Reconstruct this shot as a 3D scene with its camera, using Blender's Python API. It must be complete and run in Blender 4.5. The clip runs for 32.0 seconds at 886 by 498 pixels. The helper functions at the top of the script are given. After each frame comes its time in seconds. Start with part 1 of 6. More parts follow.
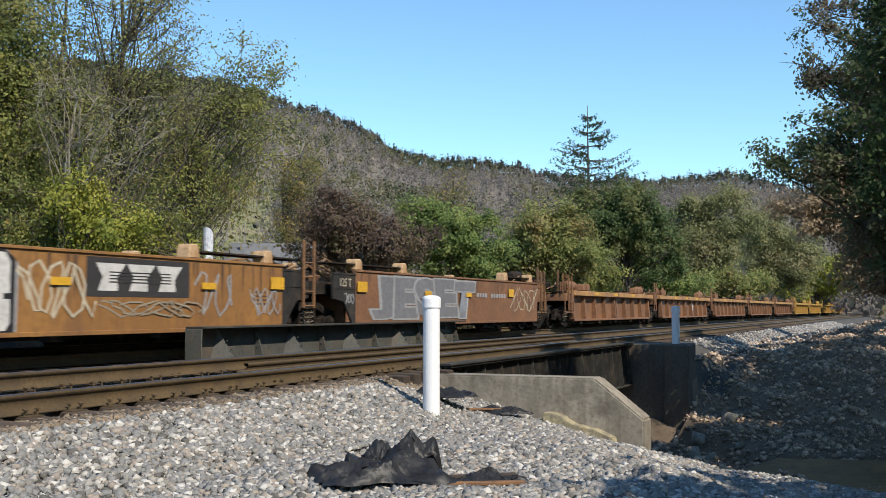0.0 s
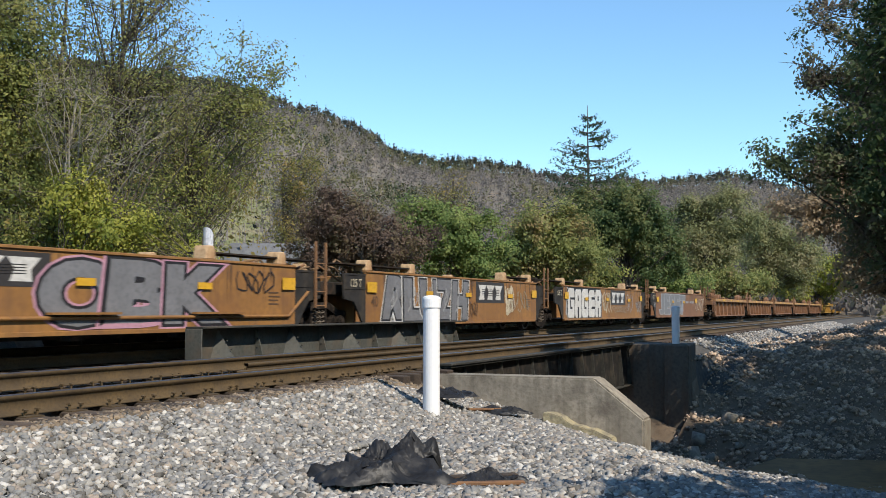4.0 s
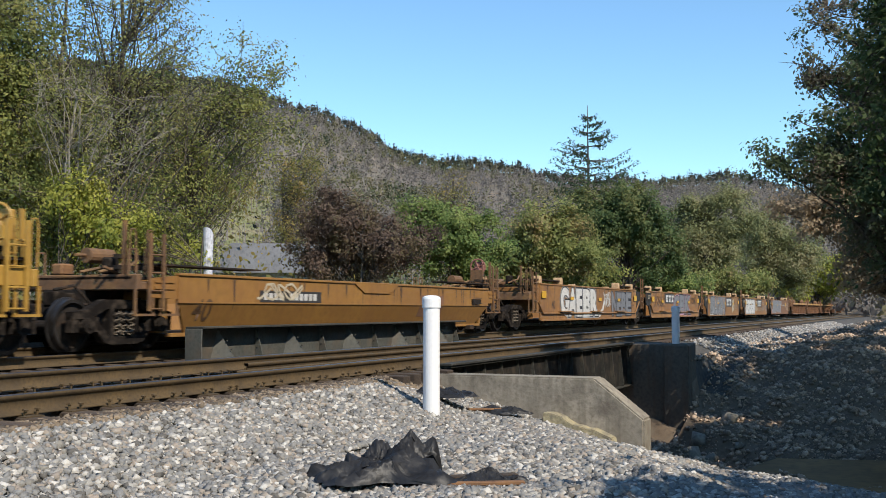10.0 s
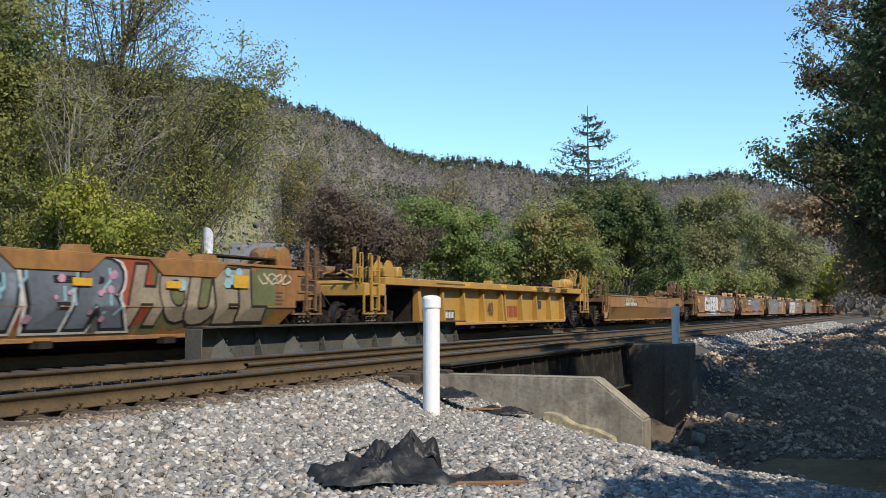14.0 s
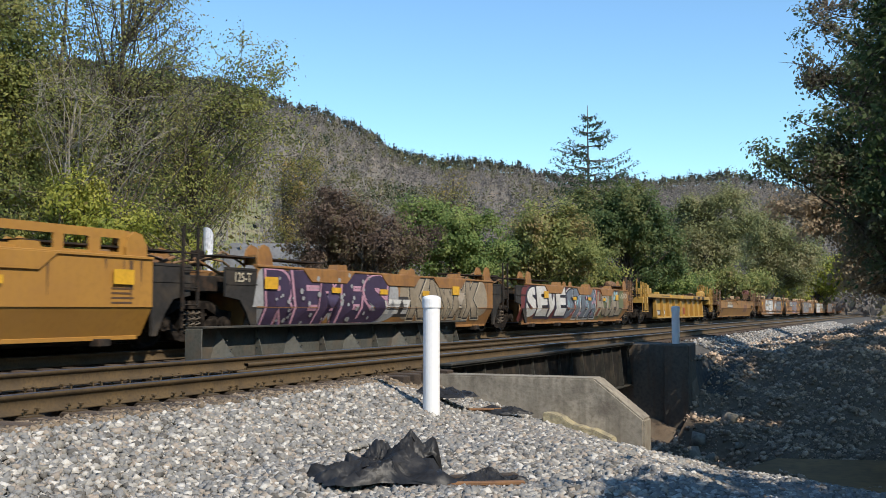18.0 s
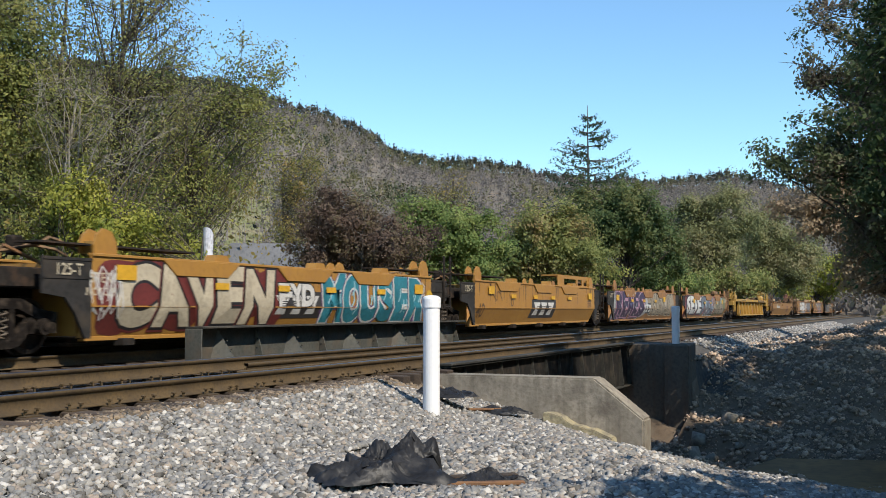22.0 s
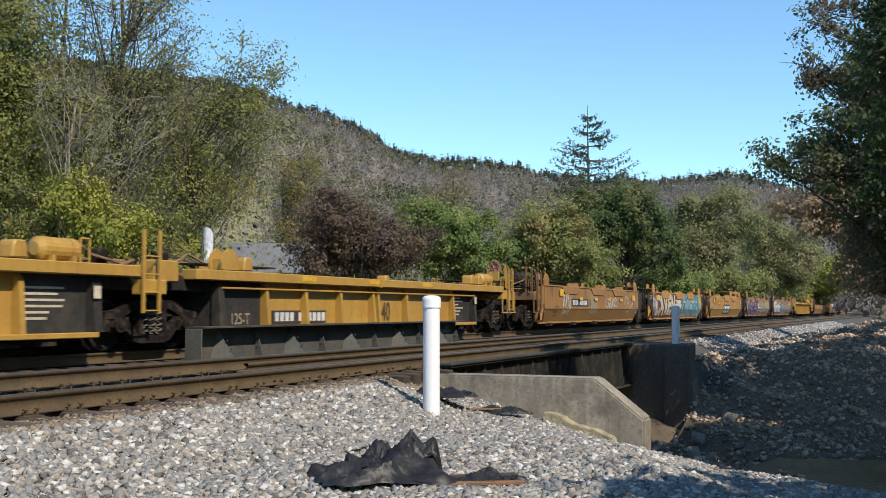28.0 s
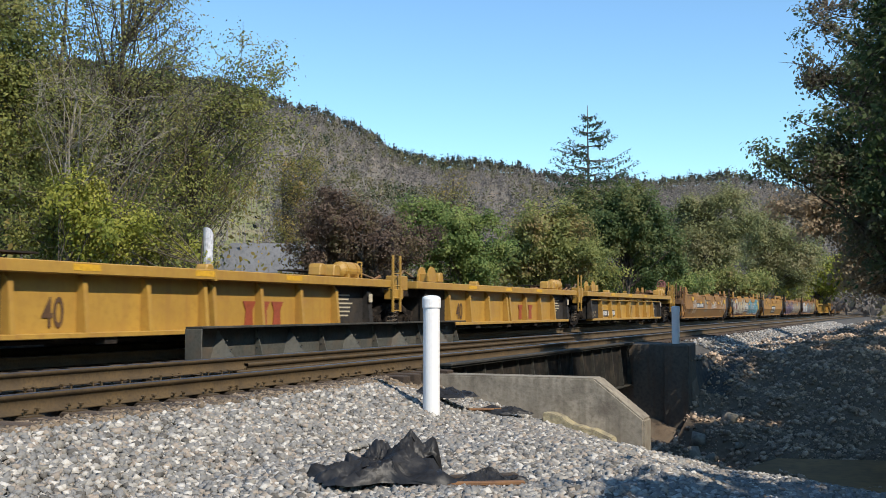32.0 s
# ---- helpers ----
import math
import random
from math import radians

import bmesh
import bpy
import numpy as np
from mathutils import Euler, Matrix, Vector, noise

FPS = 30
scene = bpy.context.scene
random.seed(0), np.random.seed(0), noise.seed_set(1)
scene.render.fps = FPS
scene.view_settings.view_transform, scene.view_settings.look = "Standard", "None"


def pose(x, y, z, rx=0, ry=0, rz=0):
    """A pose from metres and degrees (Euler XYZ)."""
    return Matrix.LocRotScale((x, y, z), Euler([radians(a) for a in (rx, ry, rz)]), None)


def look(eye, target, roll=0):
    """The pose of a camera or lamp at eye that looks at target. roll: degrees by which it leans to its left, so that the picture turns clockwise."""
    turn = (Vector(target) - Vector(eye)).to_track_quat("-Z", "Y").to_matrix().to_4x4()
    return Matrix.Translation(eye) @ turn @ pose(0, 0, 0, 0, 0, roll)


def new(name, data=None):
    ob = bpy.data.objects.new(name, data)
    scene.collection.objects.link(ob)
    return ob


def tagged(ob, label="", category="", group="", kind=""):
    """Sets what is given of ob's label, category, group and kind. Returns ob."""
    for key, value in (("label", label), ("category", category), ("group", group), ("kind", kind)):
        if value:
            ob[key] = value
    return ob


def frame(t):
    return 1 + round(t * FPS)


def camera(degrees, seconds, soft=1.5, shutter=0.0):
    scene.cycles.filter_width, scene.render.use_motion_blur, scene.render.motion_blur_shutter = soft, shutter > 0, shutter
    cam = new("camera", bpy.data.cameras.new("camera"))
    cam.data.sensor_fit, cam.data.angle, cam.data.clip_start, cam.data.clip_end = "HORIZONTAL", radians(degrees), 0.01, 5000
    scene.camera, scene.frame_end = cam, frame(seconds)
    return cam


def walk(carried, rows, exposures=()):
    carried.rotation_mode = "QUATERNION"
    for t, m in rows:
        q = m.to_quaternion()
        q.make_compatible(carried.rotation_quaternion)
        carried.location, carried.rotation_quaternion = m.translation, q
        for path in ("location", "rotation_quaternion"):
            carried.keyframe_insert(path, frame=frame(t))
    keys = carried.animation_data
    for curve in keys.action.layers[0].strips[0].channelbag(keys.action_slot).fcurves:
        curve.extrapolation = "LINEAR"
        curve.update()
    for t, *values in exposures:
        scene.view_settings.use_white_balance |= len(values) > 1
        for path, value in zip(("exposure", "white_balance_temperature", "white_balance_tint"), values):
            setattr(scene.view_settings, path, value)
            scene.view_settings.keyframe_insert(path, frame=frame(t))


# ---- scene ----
# The track runs along x; the camera stands beside it, looking along and across it.
EYE = (0.0, 0.0, 0.718)
AIM = (0.9175, 0.3978, 0.0573)
cam = camera(45.28, 32.0, soft=0.8, shutter=0.3)
CAM_POSE = look(EYE, (EYE[0] + AIM[0], EYE[1] + AIM[1], EYE[2] + AIM[2]))
walk(cam, [(0.0, CAM_POSE), (32.0, CAM_POSE)], exposures=[(0.0, 0.5, 6380, 8), (32.0, 0.5, 6380, 8)])

# ---- world and sun ----
SUN_TO = Vector((-0.36, -0.66, 0.72)).normalized()
world = bpy.data.worlds.new("sky")
scene.world = world
world.use_nodes = True
wn = world.node_tree
sky = wn.nodes.new("ShaderNodeTexSky")
sky.sky_type = "NISHITA"
sky.sun_disc = False
sky.sun_elevation = math.asin(SUN_TO.z)
sky.sun_rotation = math.atan2(SUN_TO.x, SUN_TO.y)
sky.altitude = 700
sky.air_density = 1.0
sky.dust_density = 0.0
sky.ozone_density = 4.0
clear = wn.nodes.new("ShaderNodeMix")
clear.data_type, clear.blend_type = "RGBA", "MULTIPLY"
clear.inputs[0].default_value = 1.0
clear.inputs[7].default_value = (0.88, 1.0, 0.97, 1.0)
wn.links.new(sky.outputs[0], clear.inputs[6])
wn.links.new(clear.outputs[2], wn.nodes["Background"].inputs[0])
wn.nodes["Background"].inputs[1].default_value = 0.15
sun_data = bpy.data.lights.new("sun", "SUN")
sun_data.energy, sun_data.angle, sun_data.color = 4.6, radians(0.5), (1.0, 0.89, 0.75)
sun = new("sun", sun_data)
sun.matrix_world = look(SUN_TO * 60, (0, 0, 0))


# ---- materials ----
def mat(name, a, b=None, rough=0.7, metal=0.0, s1=1.5, s2=14.0, bump=0.15, c=None, mixc=0.35, per=0.0, isl=0.0, spec=0.5, grain=0.45, streak=None):
    """A surface with two colours mixed by large and small noise, a third for stains, relief, and variation from piece to piece."""
    m = bpy.data.materials.new(name)
    m.use_nodes = True
    nt = m.node_tree
    bs = nt.nodes["Principled BSDF"]
    bs.inputs["Roughness"].default_value = rough
    bs.inputs["Metallic"].default_value = metal
    bs.inputs["Specular IOR Level"].default_value = spec
    b = b or tuple(x * 0.7 for x in a)
    # every colour is cut by a fifth, so shaded places come out deeper
    a, b, c, streak = [v and tuple(x * 0.8 for x in v) for v in (a, b, c, streak)]
    tc = nt.nodes.new("ShaderNodeTexCoord")

    def noise_tex(scale, detail=5.0):
        n = nt.nodes.new("ShaderNodeTexNoise")
        n.inputs["Scale"].default_value = scale
        n.inputs["Detail"].default_value = detail
        nt.links.new(tc.outputs["Object"], n.inputs["Vector"])
        return n

    def ramp(src, lo, hi):
        r = nt.nodes.new("ShaderNodeMapRange")
        r.inputs[1].default_value, r.inputs[2].default_value = lo, hi
        nt.links.new(src, r.inputs[0])
        return r.outputs[0]

    def mix(fac, x, y):
        n = nt.nodes.new("ShaderNodeMix")
        n.data_type = "RGBA"
        if isinstance(fac, float):
            n.inputs[0].default_value = fac
        else:
            nt.links.new(fac, n.inputs[0])
        for sock, v in ((n.inputs[6], x), (n.inputs[7], y)):
            if isinstance(v, tuple):
                sock.default_value = (*v, 1)
            else:
                nt.links.new(v, sock)
        return n.outputs[2]

    n1, n2 = noise_tex(s1), noise_tex(s2, 8.0)
    col = mix(ramp(n1.outputs[0], 0.35, 0.68), a, b)
    col = mix(ramp(n2.outputs[0], 0.45, 0.75), col, mix(grain, b, tuple(x * 0.5 for x in b)))
    if c:
        n3 = noise_tex(s1 * 2.3 + 0.37, 9.0)
        f = nt.nodes.new("ShaderNodeMath")
        f.operation = "MULTIPLY"
        f.inputs[1].default_value = mixc * 2
        f.use_clamp = True
        nt.links.new(ramp(n3.outputs[0], 0.5, 0.72), f.inputs[0])
        col = mix(f.outputs[0], col, c)
    if streak:
        mp = nt.nodes.new("ShaderNodeMapping")
        mp.inputs["Scale"].default_value = (7.0, 7.0, 0.55)
        nt.links.new(tc.outputs["Object"], mp.inputs[0])
        n4 = noise_tex(1.0, 6.0)
        nt.links.new(mp.outputs[0], n4.inputs["Vector"])
        col = mix(ramp(n4.outputs[0], 0.5, 0.82), col, streak)
    if per or isl:
        src = nt.nodes.new("ShaderNodeObjectInfo").outputs["Random"] if per else nt.nodes.new("ShaderNodeNewGeometry").outputs["Random Per Island"]
        v = nt.nodes.new("ShaderNodeMapRange")
        v.inputs[3].default_value, v.inputs[4].default_value = 1 - (per or isl), 1 + (per or isl)
        nt.links.new(src, v.inputs[0])
        h = nt.nodes.new("ShaderNodeHueSaturation")
        nt.links.new(v.outputs[0], h.inputs["Value"])
        nt.links.new(col, h.inputs["Color"])
        col = h.outputs[0]
    nt.links.new(col, bs.inputs["Base Color"])
    if bump:
        bp = nt.nodes.new("ShaderNodeBump")
        bp.inputs["Strength"].default_value = bump
        bp.inputs["Distance"].default_value = 0.02
        nt.links.new(n2.outputs[0], bp.inputs["Height"])
        nt.links.new(bp.outputs[0], bs.inputs["Normal"])
    return m


def leaf_mat(name, a, b, c, scale=0.9, thru=0.52):
    """Leaves: colour varies from spray to spray and from leaf to leaf, light passes through a little."""
    m = bpy.data.materials.new(name)
    m.use_nodes = True
    nt = m.node_tree
    bs = nt.nodes["Principled BSDF"]
    bs.inputs["Roughness"].default_value = 0.6
    bs.inputs["Specular IOR Level"].default_value = 0.25
    g = nt.nodes.new("ShaderNodeNewGeometry")
    tc = nt.nodes.new("ShaderNodeTexCoord")
    nz = nt.nodes.new("ShaderNodeTexNoise")
    nz.inputs["Scale"].default_value = scale
    nz.inputs["Detail"].default_value = 2.0
    nt.links.new(tc.outputs["Object"], nz.inputs["Vector"])
    k = nt.nodes.new("ShaderNodeMath")
    k.operation = "MULTIPLY_ADD"
    k.inputs[1].default_value, k.inputs[2].default_value = 2.6, -1.05
    nt.links.new(nz.outputs[0], k.inputs[0])
    w = nt.nodes.new("ShaderNodeMath")
    w.operation = "MULTIPLY_ADD"
    w.use_clamp = True
    w.inputs[1].default_value = 0.5
    nt.links.new(g.outputs["Random Per Island"], w.inputs[0])
    nt.links.new(k.outputs[0], w.inputs[2])
    r = nt.nodes.new("ShaderNodeValToRGB")
    r.color_ramp.elements[0].color, r.color_ramp.elements[1].color = (*a, 1), (*c, 1)
    e = r.color_ramp.elements.new(0.5)
    e.color = (*b, 1)
    nt.links.new(w.outputs[0], r.inputs[0])
    nt.links.new(r.outputs[0], bs.inputs["Base Color"])
    tr = nt.nodes.new("ShaderNodeBsdfTranslucent")
    nt.links.new(r.outputs[0], tr.inputs["Color"])
    ms = nt.nodes.new("ShaderNodeMixShader")
    ms.inputs[0].default_value = thru
    nt.links.new(bs.outputs[0], ms.inputs[1])
    nt.links.new(tr.outputs[0], ms.inputs[2])
    nt.links.new(ms.outputs[0], nt.nodes["Material Output"].inputs[0])
    return m


def stone_mat(name, colours):
    """Crushed stone: each stone takes one colour of a mixed quarry, with grain on it."""
    m = mat(name, (0.4, 0.4, 0.4), (0.28, 0.28, 0.28), 0.92, s1=9, s2=60, bump=0.35)
    nt = m.node_tree
    bs = nt.nodes["Principled BSDF"]
    old = bs.inputs["Base Color"].links[0].from_socket
    g = nt.nodes.new("ShaderNodeNewGeometry")
    r = nt.nodes.new("ShaderNodeValToRGB")
    r.color_ramp.interpolation = "CONSTANT"
    for i, c in enumerate(colours):
        e = r.color_ramp.elements[i] if i < 2 else r.color_ramp.elements.new(0.5)
        e.position = i / len(colours)
        e.color = (*c, 1)
    nt.links.new(g.outputs["Random Per Island"], r.inputs[0])
    x = nt.nodes.new("ShaderNodeMix")
    x.data_type, x.blend_type = "RGBA", "MULTIPLY"
    x.inputs[0].default_value = 1.0
    b = nt.nodes.new("ShaderNodeBrightContrast")
    b.inputs[1].default_value = 0.55
    nt.links.new(old, b.inputs[0])
    nt.links.new(r.outputs[0], x.inputs[6])
    nt.links.new(b.outputs[0], x.inputs[7])
    nt.links.new(x.outputs[2], bs.inputs["Base Color"])
    return m


M = {
    "gravel": mat("gravel", (0.10, 0.092, 0.08), (0.05, 0.046, 0.04), 0.95, s1=6, s2=40, bump=0.6),
    "earth": mat("earth", (0.20, 0.145, 0.095), (0.12, 0.088, 0.06), 0.95, s1=0.6, s2=9, bump=0.8, c=(0.14, 0.12, 0.09)),
    "stone": stone_mat("ballast stone", [(0.438, 0.412, 0.373), (0.234, 0.220, 0.195), (0.344, 0.328, 0.302), (0.113, 0.105, 0.095), (0.289, 0.247, 0.207), (0.531, 0.509, 0.472), (0.218, 0.214, 0.207), (0.383, 0.352, 0.306), (0.262, 0.255, 0.240), (0.074, 0.071, 0.068), (0.328, 0.279, 0.231), (0.144, 0.136, 0.120)]),
    # dirty track ballast, with the shade around the rails put into the colour
    "stone_shaded": mat("dirty ballast, shade in colour", (0.115, 0.095, 0.075), (0.06, 0.05, 0.042), 0.9, s1=3, s2=40, bump=0.3, isl=0.4),
    "stone_rust": mat("rust-stained ballast", (0.25, 0.19, 0.13), (0.15, 0.115, 0.08), 0.92, s1=3, s2=40, bump=0.4, isl=0.5),
    "stone_dark": mat("dark stone", (0.56, 0.42, 0.305), (0.31, 0.23, 0.165), 0.9, s1=3, s2=30, bump=0.4, isl=0.5),
    "grass": mat("rough dry grass", (0.20, 0.20, 0.07), (0.13, 0.13, 0.05), 1.0, s1=0.25, s2=3, bump=0.5, c=(0.26, 0.20, 0.10)),
    "rail": mat("rusty rail", (0.105, 0.066, 0.024), (0.062, 0.04, 0.017), 0.85, s1=3, s2=30, bump=0.2),
    "railhead": mat("worn rail head", (0.15, 0.15, 0.175), (0.08, 0.078, 0.09), 0.3, 0.7, s1=2, s2=20, bump=0.02),
    "tie": mat("weathered tie", (0.095, 0.064, 0.04), (0.05, 0.034, 0.024), 0.95, s1=5, s2=30, bump=0.6, per=0.3),
    # girder paint in three tones: plain, lit faces, webs darkened for shade
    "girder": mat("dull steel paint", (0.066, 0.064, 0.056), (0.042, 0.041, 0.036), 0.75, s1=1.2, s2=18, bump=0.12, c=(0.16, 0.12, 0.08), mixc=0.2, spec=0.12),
    "girder_lit": mat("worn grey-green steel paint, lit tone", (0.085, 0.085, 0.07), (0.055, 0.055, 0.047), 0.75, s1=1.5, s2=18, bump=0.1, c=(0.12, 0.08, 0.05), mixc=0.25),
    "web": mat("steel web, shade in colour", (0.024, 0.023, 0.021), (0.016, 0.015, 0.014), 0.85, s1=1.2, s2=18, bump=0.12, c=(0.09, 0.07, 0.05), mixc=0.25, spec=0.12),
    "concrete": mat("old concrete", (0.34, 0.30, 0.24), (0.24, 0.21, 0.165), 0.95, s1=1.1, s2=16, bump=0.4, c=(0.12, 0.10, 0.08), mixc=0.4, streak=(0.13, 0.11, 0.085)),
    "lime_stain": mat("lime-stained concrete", (0.42, 0.36, 0.22), (0.26, 0.23, 0.15), 0.95, s1=2.5, s2=22, bump=0.6, c=(0.16, 0.14, 0.11), mixc=0.4),
    # abutment concrete: stains, and the shade it stands in, both put into the colour
    "concrete_dark": mat("stained concrete, toned for shade", (0.13, 0.112, 0.09), (0.08, 0.07, 0.058), 0.9, s1=0.9, s2=12, bump=0.4, streak=(0.10, 0.06, 0.035)),
    "white": mat("white plastic", (0.86, 0.86, 0.87), (0.82, 0.82, 0.83), 0.45, s1=2, s2=20, bump=0.01, grain=0.05),
    "orange": mat("weathered orange paint", (0.33, 0.16, 0.042), (0.245, 0.117, 0.034), 0.62, s1=0.7, s2=9, bump=0.05, c=(0.17, 0.08, 0.035), mixc=0.35, grain=0.25, streak=(0.17, 0.085, 0.035)),
    "yellow": mat("railcar yellow paint", (0.45, 0.265, 0.048), (0.385, 0.222, 0.042), 0.5, s1=0.7, s2=9, bump=0.04, c=(0.30, 0.15, 0.04), mixc=0.25, grain=0.2, streak=(0.33, 0.17, 0.04)),
    "brown": mat("rusty brown paint", (0.25, 0.118, 0.05), (0.18, 0.085, 0.04), 0.7, s1=0.8, s2=9, bump=0.08, c=(0.13, 0.07, 0.04), mixc=0.4),
    "dark": mat("black car paint", (0.045, 0.042, 0.04), (0.03, 0.028, 0.026), 0.65, s1=1, s2=12, bump=0.08, c=(0.09, 0.07, 0.05), mixc=0.3, spec=0.12),
    "pale_bark": mat("pale bark", (0.27, 0.24, 0.215), (0.20, 0.18, 0.16), 0.95, s1=0.05, s2=1, bump=0),
    "twig": mat("pale twig bark", (0.30, 0.27, 0.22), (0.20, 0.175, 0.14), 0.95, s1=2, s2=20, bump=0.3),
    "bark": mat("bark", (0.14, 0.115, 0.09), (0.08, 0.065, 0.05), 0.95, s1=2, s2=20, bump=0.7),
    "grime": mat("grimy steel", (0.034, 0.029, 0.025), (0.02, 0.017, 0.015), 0.85, s1=2, s2=16, bump=0.2, c=(0.09, 0.055, 0.035), mixc=0.3, spec=0.12),
    # near-black: the shade beneath the cars is put into this steel
    "cast": mat("greasy cast steel, shade in colour", (0.022, 0.018, 0.015), (0.012, 0.010, 0.009), 0.85, s1=3, s2=18, bump=0.2, c=(0.11, 0.085, 0.065), mixc=0.25, spec=0.06),
    "spring": mat("dusty spring steel", (0.16, 0.13, 0.10), (0.08, 0.065, 0.05), 0.8, s1=4, s2=20, bump=0.1, spec=0.15),
    "wheel": mat("wheel steel", (0.16, 0.15, 0.145), (0.05, 0.042, 0.036), 0.3, 0.8, s1=3, s2=18, bump=0.08),
    "pipe": mat("painted pipe", (0.26, 0.15, 0.06), (0.14, 0.085, 0.045), 0.7, s1=3, s2=16, bump=0.1),
    "faded": mat("faded red paint", (0.38, 0.16, 0.12), (0.26, 0.11, 0.09), 0.7, s1=3, s2=16),
    "rust": mat("rusty orange steel", (0.26, 0.13, 0.05), (0.17, 0.085, 0.04), 0.8, s1=2, s2=16, bump=0.15),
    "bleached": mat("bleached tan paint", (0.56, 0.38, 0.21), (0.42, 0.26, 0.13), 0.7, s1=2, s2=14, bump=0.08, c=(0.25, 0.13, 0.06), mixc=0.3),
    "worn": mat("worn orange chord paint", (0.46, 0.25, 0.08), (0.34, 0.18, 0.07), 0.65, s1=1.2, s2=10, bump=0.08, c=(0.2, 0.11, 0.06), mixc=0.35),
    "ochre": mat("dull ochre paint", (0.325, 0.165, 0.036), (0.255, 0.125, 0.03), 0.6, s1=0.6, s2=8, bump=0.05, c=(0.24, 0.11, 0.035), mixc=0.3, grain=0.2, streak=(0.24, 0.11, 0.03)),
    "yellow2": mat("dusty yellow paint", (0.40, 0.205, 0.037), (0.34, 0.168, 0.032), 0.55, s1=0.6, s2=9, bump=0.04, c=(0.31, 0.155, 0.04), mixc=0.2, grain=0.2, streak=(0.33, 0.165, 0.04)),
    "rust_end": mat("rust-brown end paint", (0.19, 0.098, 0.042), (0.12, 0.066, 0.034), 0.75, s1=1.2, s2=12, bump=0.1, c=(0.30, 0.16, 0.045), mixc=0.35),
    "primer": mat("red-brown primer", (0.22, 0.11, 0.06), (0.17, 0.085, 0.05), 0.7, s1=1, s2=10),
    "primer2": mat("grey-brown primer", (0.23, 0.20, 0.16), (0.29, 0.19, 0.09), 0.7, s1=0.8, s2=6),
    "plastic": mat("black plastic sheet", (0.03, 0.03, 0.032), (0.018, 0.018, 0.02), 0.48, s1=4, s2=24, bump=0.3, spec=0.3),
    "roof": mat("grey roof", (0.27, 0.28, 0.31), (0.20, 0.21, 0.24), 0.8, s1=0.8, s2=9, bump=0.1),
    "siding": mat("white siding", (0.62, 0.62, 0.60), (0.5, 0.5, 0.48), 0.7, s1=1, s2=9, bump=0.1),
    "flue": mat("blotchy whitewash", (0.80, 0.80, 0.84), (0.52, 0.54, 0.60), 0.7, s1=2.2, s2=9, bump=0.4, c=(0.16, 0.16, 0.17), mixc=0.5),
    "mud": mat("brown stream water", (0.27, 0.16, 0.065), (0.18, 0.11, 0.05), 0.6, spec=0.03, s1=0.8, s2=5, bump=0.12),
    "hill": mat("far woods", (0.185, 0.165, 0.14), (0.145, 0.13, 0.10), 1.0, s1=0.012, s2=0.09, bump=0.0, c=(0.24, 0.14, 0.06), mixc=0.3),
}


# ---- mesh helpers ----
def part(name, bm, material, parent=None, label="", smooth=False):
    me = bpy.data.meshes.new(name)
    bm.to_mesh(me)
    bm.free()
    me.materials.append(material)
    if smooth:
        for p in me.polygons:
            p.use_smooth = True
    ob = new(name, me)
    ob.parent = parent
    if label:
        ob["label"] = label
    return ob


def raw(name, verts, faces, material, parent=None):
    """A mesh from arrays: verts (n, 3) and faces (m, k)."""
    me = bpy.data.meshes.new(name)
    verts, faces = np.asarray(verts, np.float32), np.asarray(faces, np.int32)
    k = faces.shape[1]
    me.vertices.add(len(verts))
    me.vertices.foreach_set("co", verts.ravel())
    me.loops.add(faces.size)
    me.loops.foreach_set("vertex_index", faces.ravel())
    me.polygons.add(len(faces))
    me.polygons.foreach_set("loop_start", np.arange(0, faces.size, k, dtype=np.int32))
    me.update(calc_edges=True)
    me.materials.append(material)
    ob = new(name, me)
    ob.parent = parent
    return ob


def box(bm, x0, x1, y0, y1, z0, z1, bev=0.0):
    g = bmesh.ops.create_cube(bm, size=1.0, matrix=Matrix.Translation(((x0 + x1) / 2, (y0 + y1) / 2, (z0 + z1) / 2)) @ Matrix.Diagonal((abs(x1 - x0), abs(y1 - y0), abs(z1 - z0), 1)))
    if bev:
        es = list({e for v in g["verts"] for e in v.link_edges})
        bmesh.ops.bevel(bm, geom=es, offset=bev, segments=1, affect="EDGES", profile=0.5)
    return bm


def boxed(x0, x1, y0, y1, z0, z1, bev=0.0):
    return box(bmesh.new(), x0, x1, y0, y1, z0, z1, bev)


def rod(bm, a, b, r, seg=8, r2=None):
    a, b = Vector(a), Vector(b)
    d = b - a
    m = Matrix.Translation((a + b) / 2) @ d.to_track_quat("Z", "Y").to_matrix().to_4x4()
    bmesh.ops.create_cone(bm, cap_ends=True, segments=seg, radius1=r, radius2=r if r2 is None else r2, depth=d.length, matrix=m)
    return bm


def prism(bm, poly, y0, y1):
    """A plate: the outline poly of (x, z) points, from y0 to y1."""
    a = [bm.verts.new((x, y0, z)) for x, z in poly]
    b = [bm.verts.new((x, y1, z)) for x, z in poly]
    n = len(poly)
    fs = [bm.faces.new(a), bm.faces.new(b[::-1])] + [bm.faces.new((a[i], b[i], b[(i + 1) % n], a[(i + 1) % n])) for i in range(n)]
    bmesh.ops.recalc_face_normals(bm, faces=fs)
    return bm


# ---- the track's line ----
BEND = 1.552e-4
Y_NEAR, Y_FAR, Y_TRAIN = 6.98, 8.49, 12.91
Z_TRAIN = 0.045


def line_y(y0, s):
    return y0 - BEND * s * s / 2


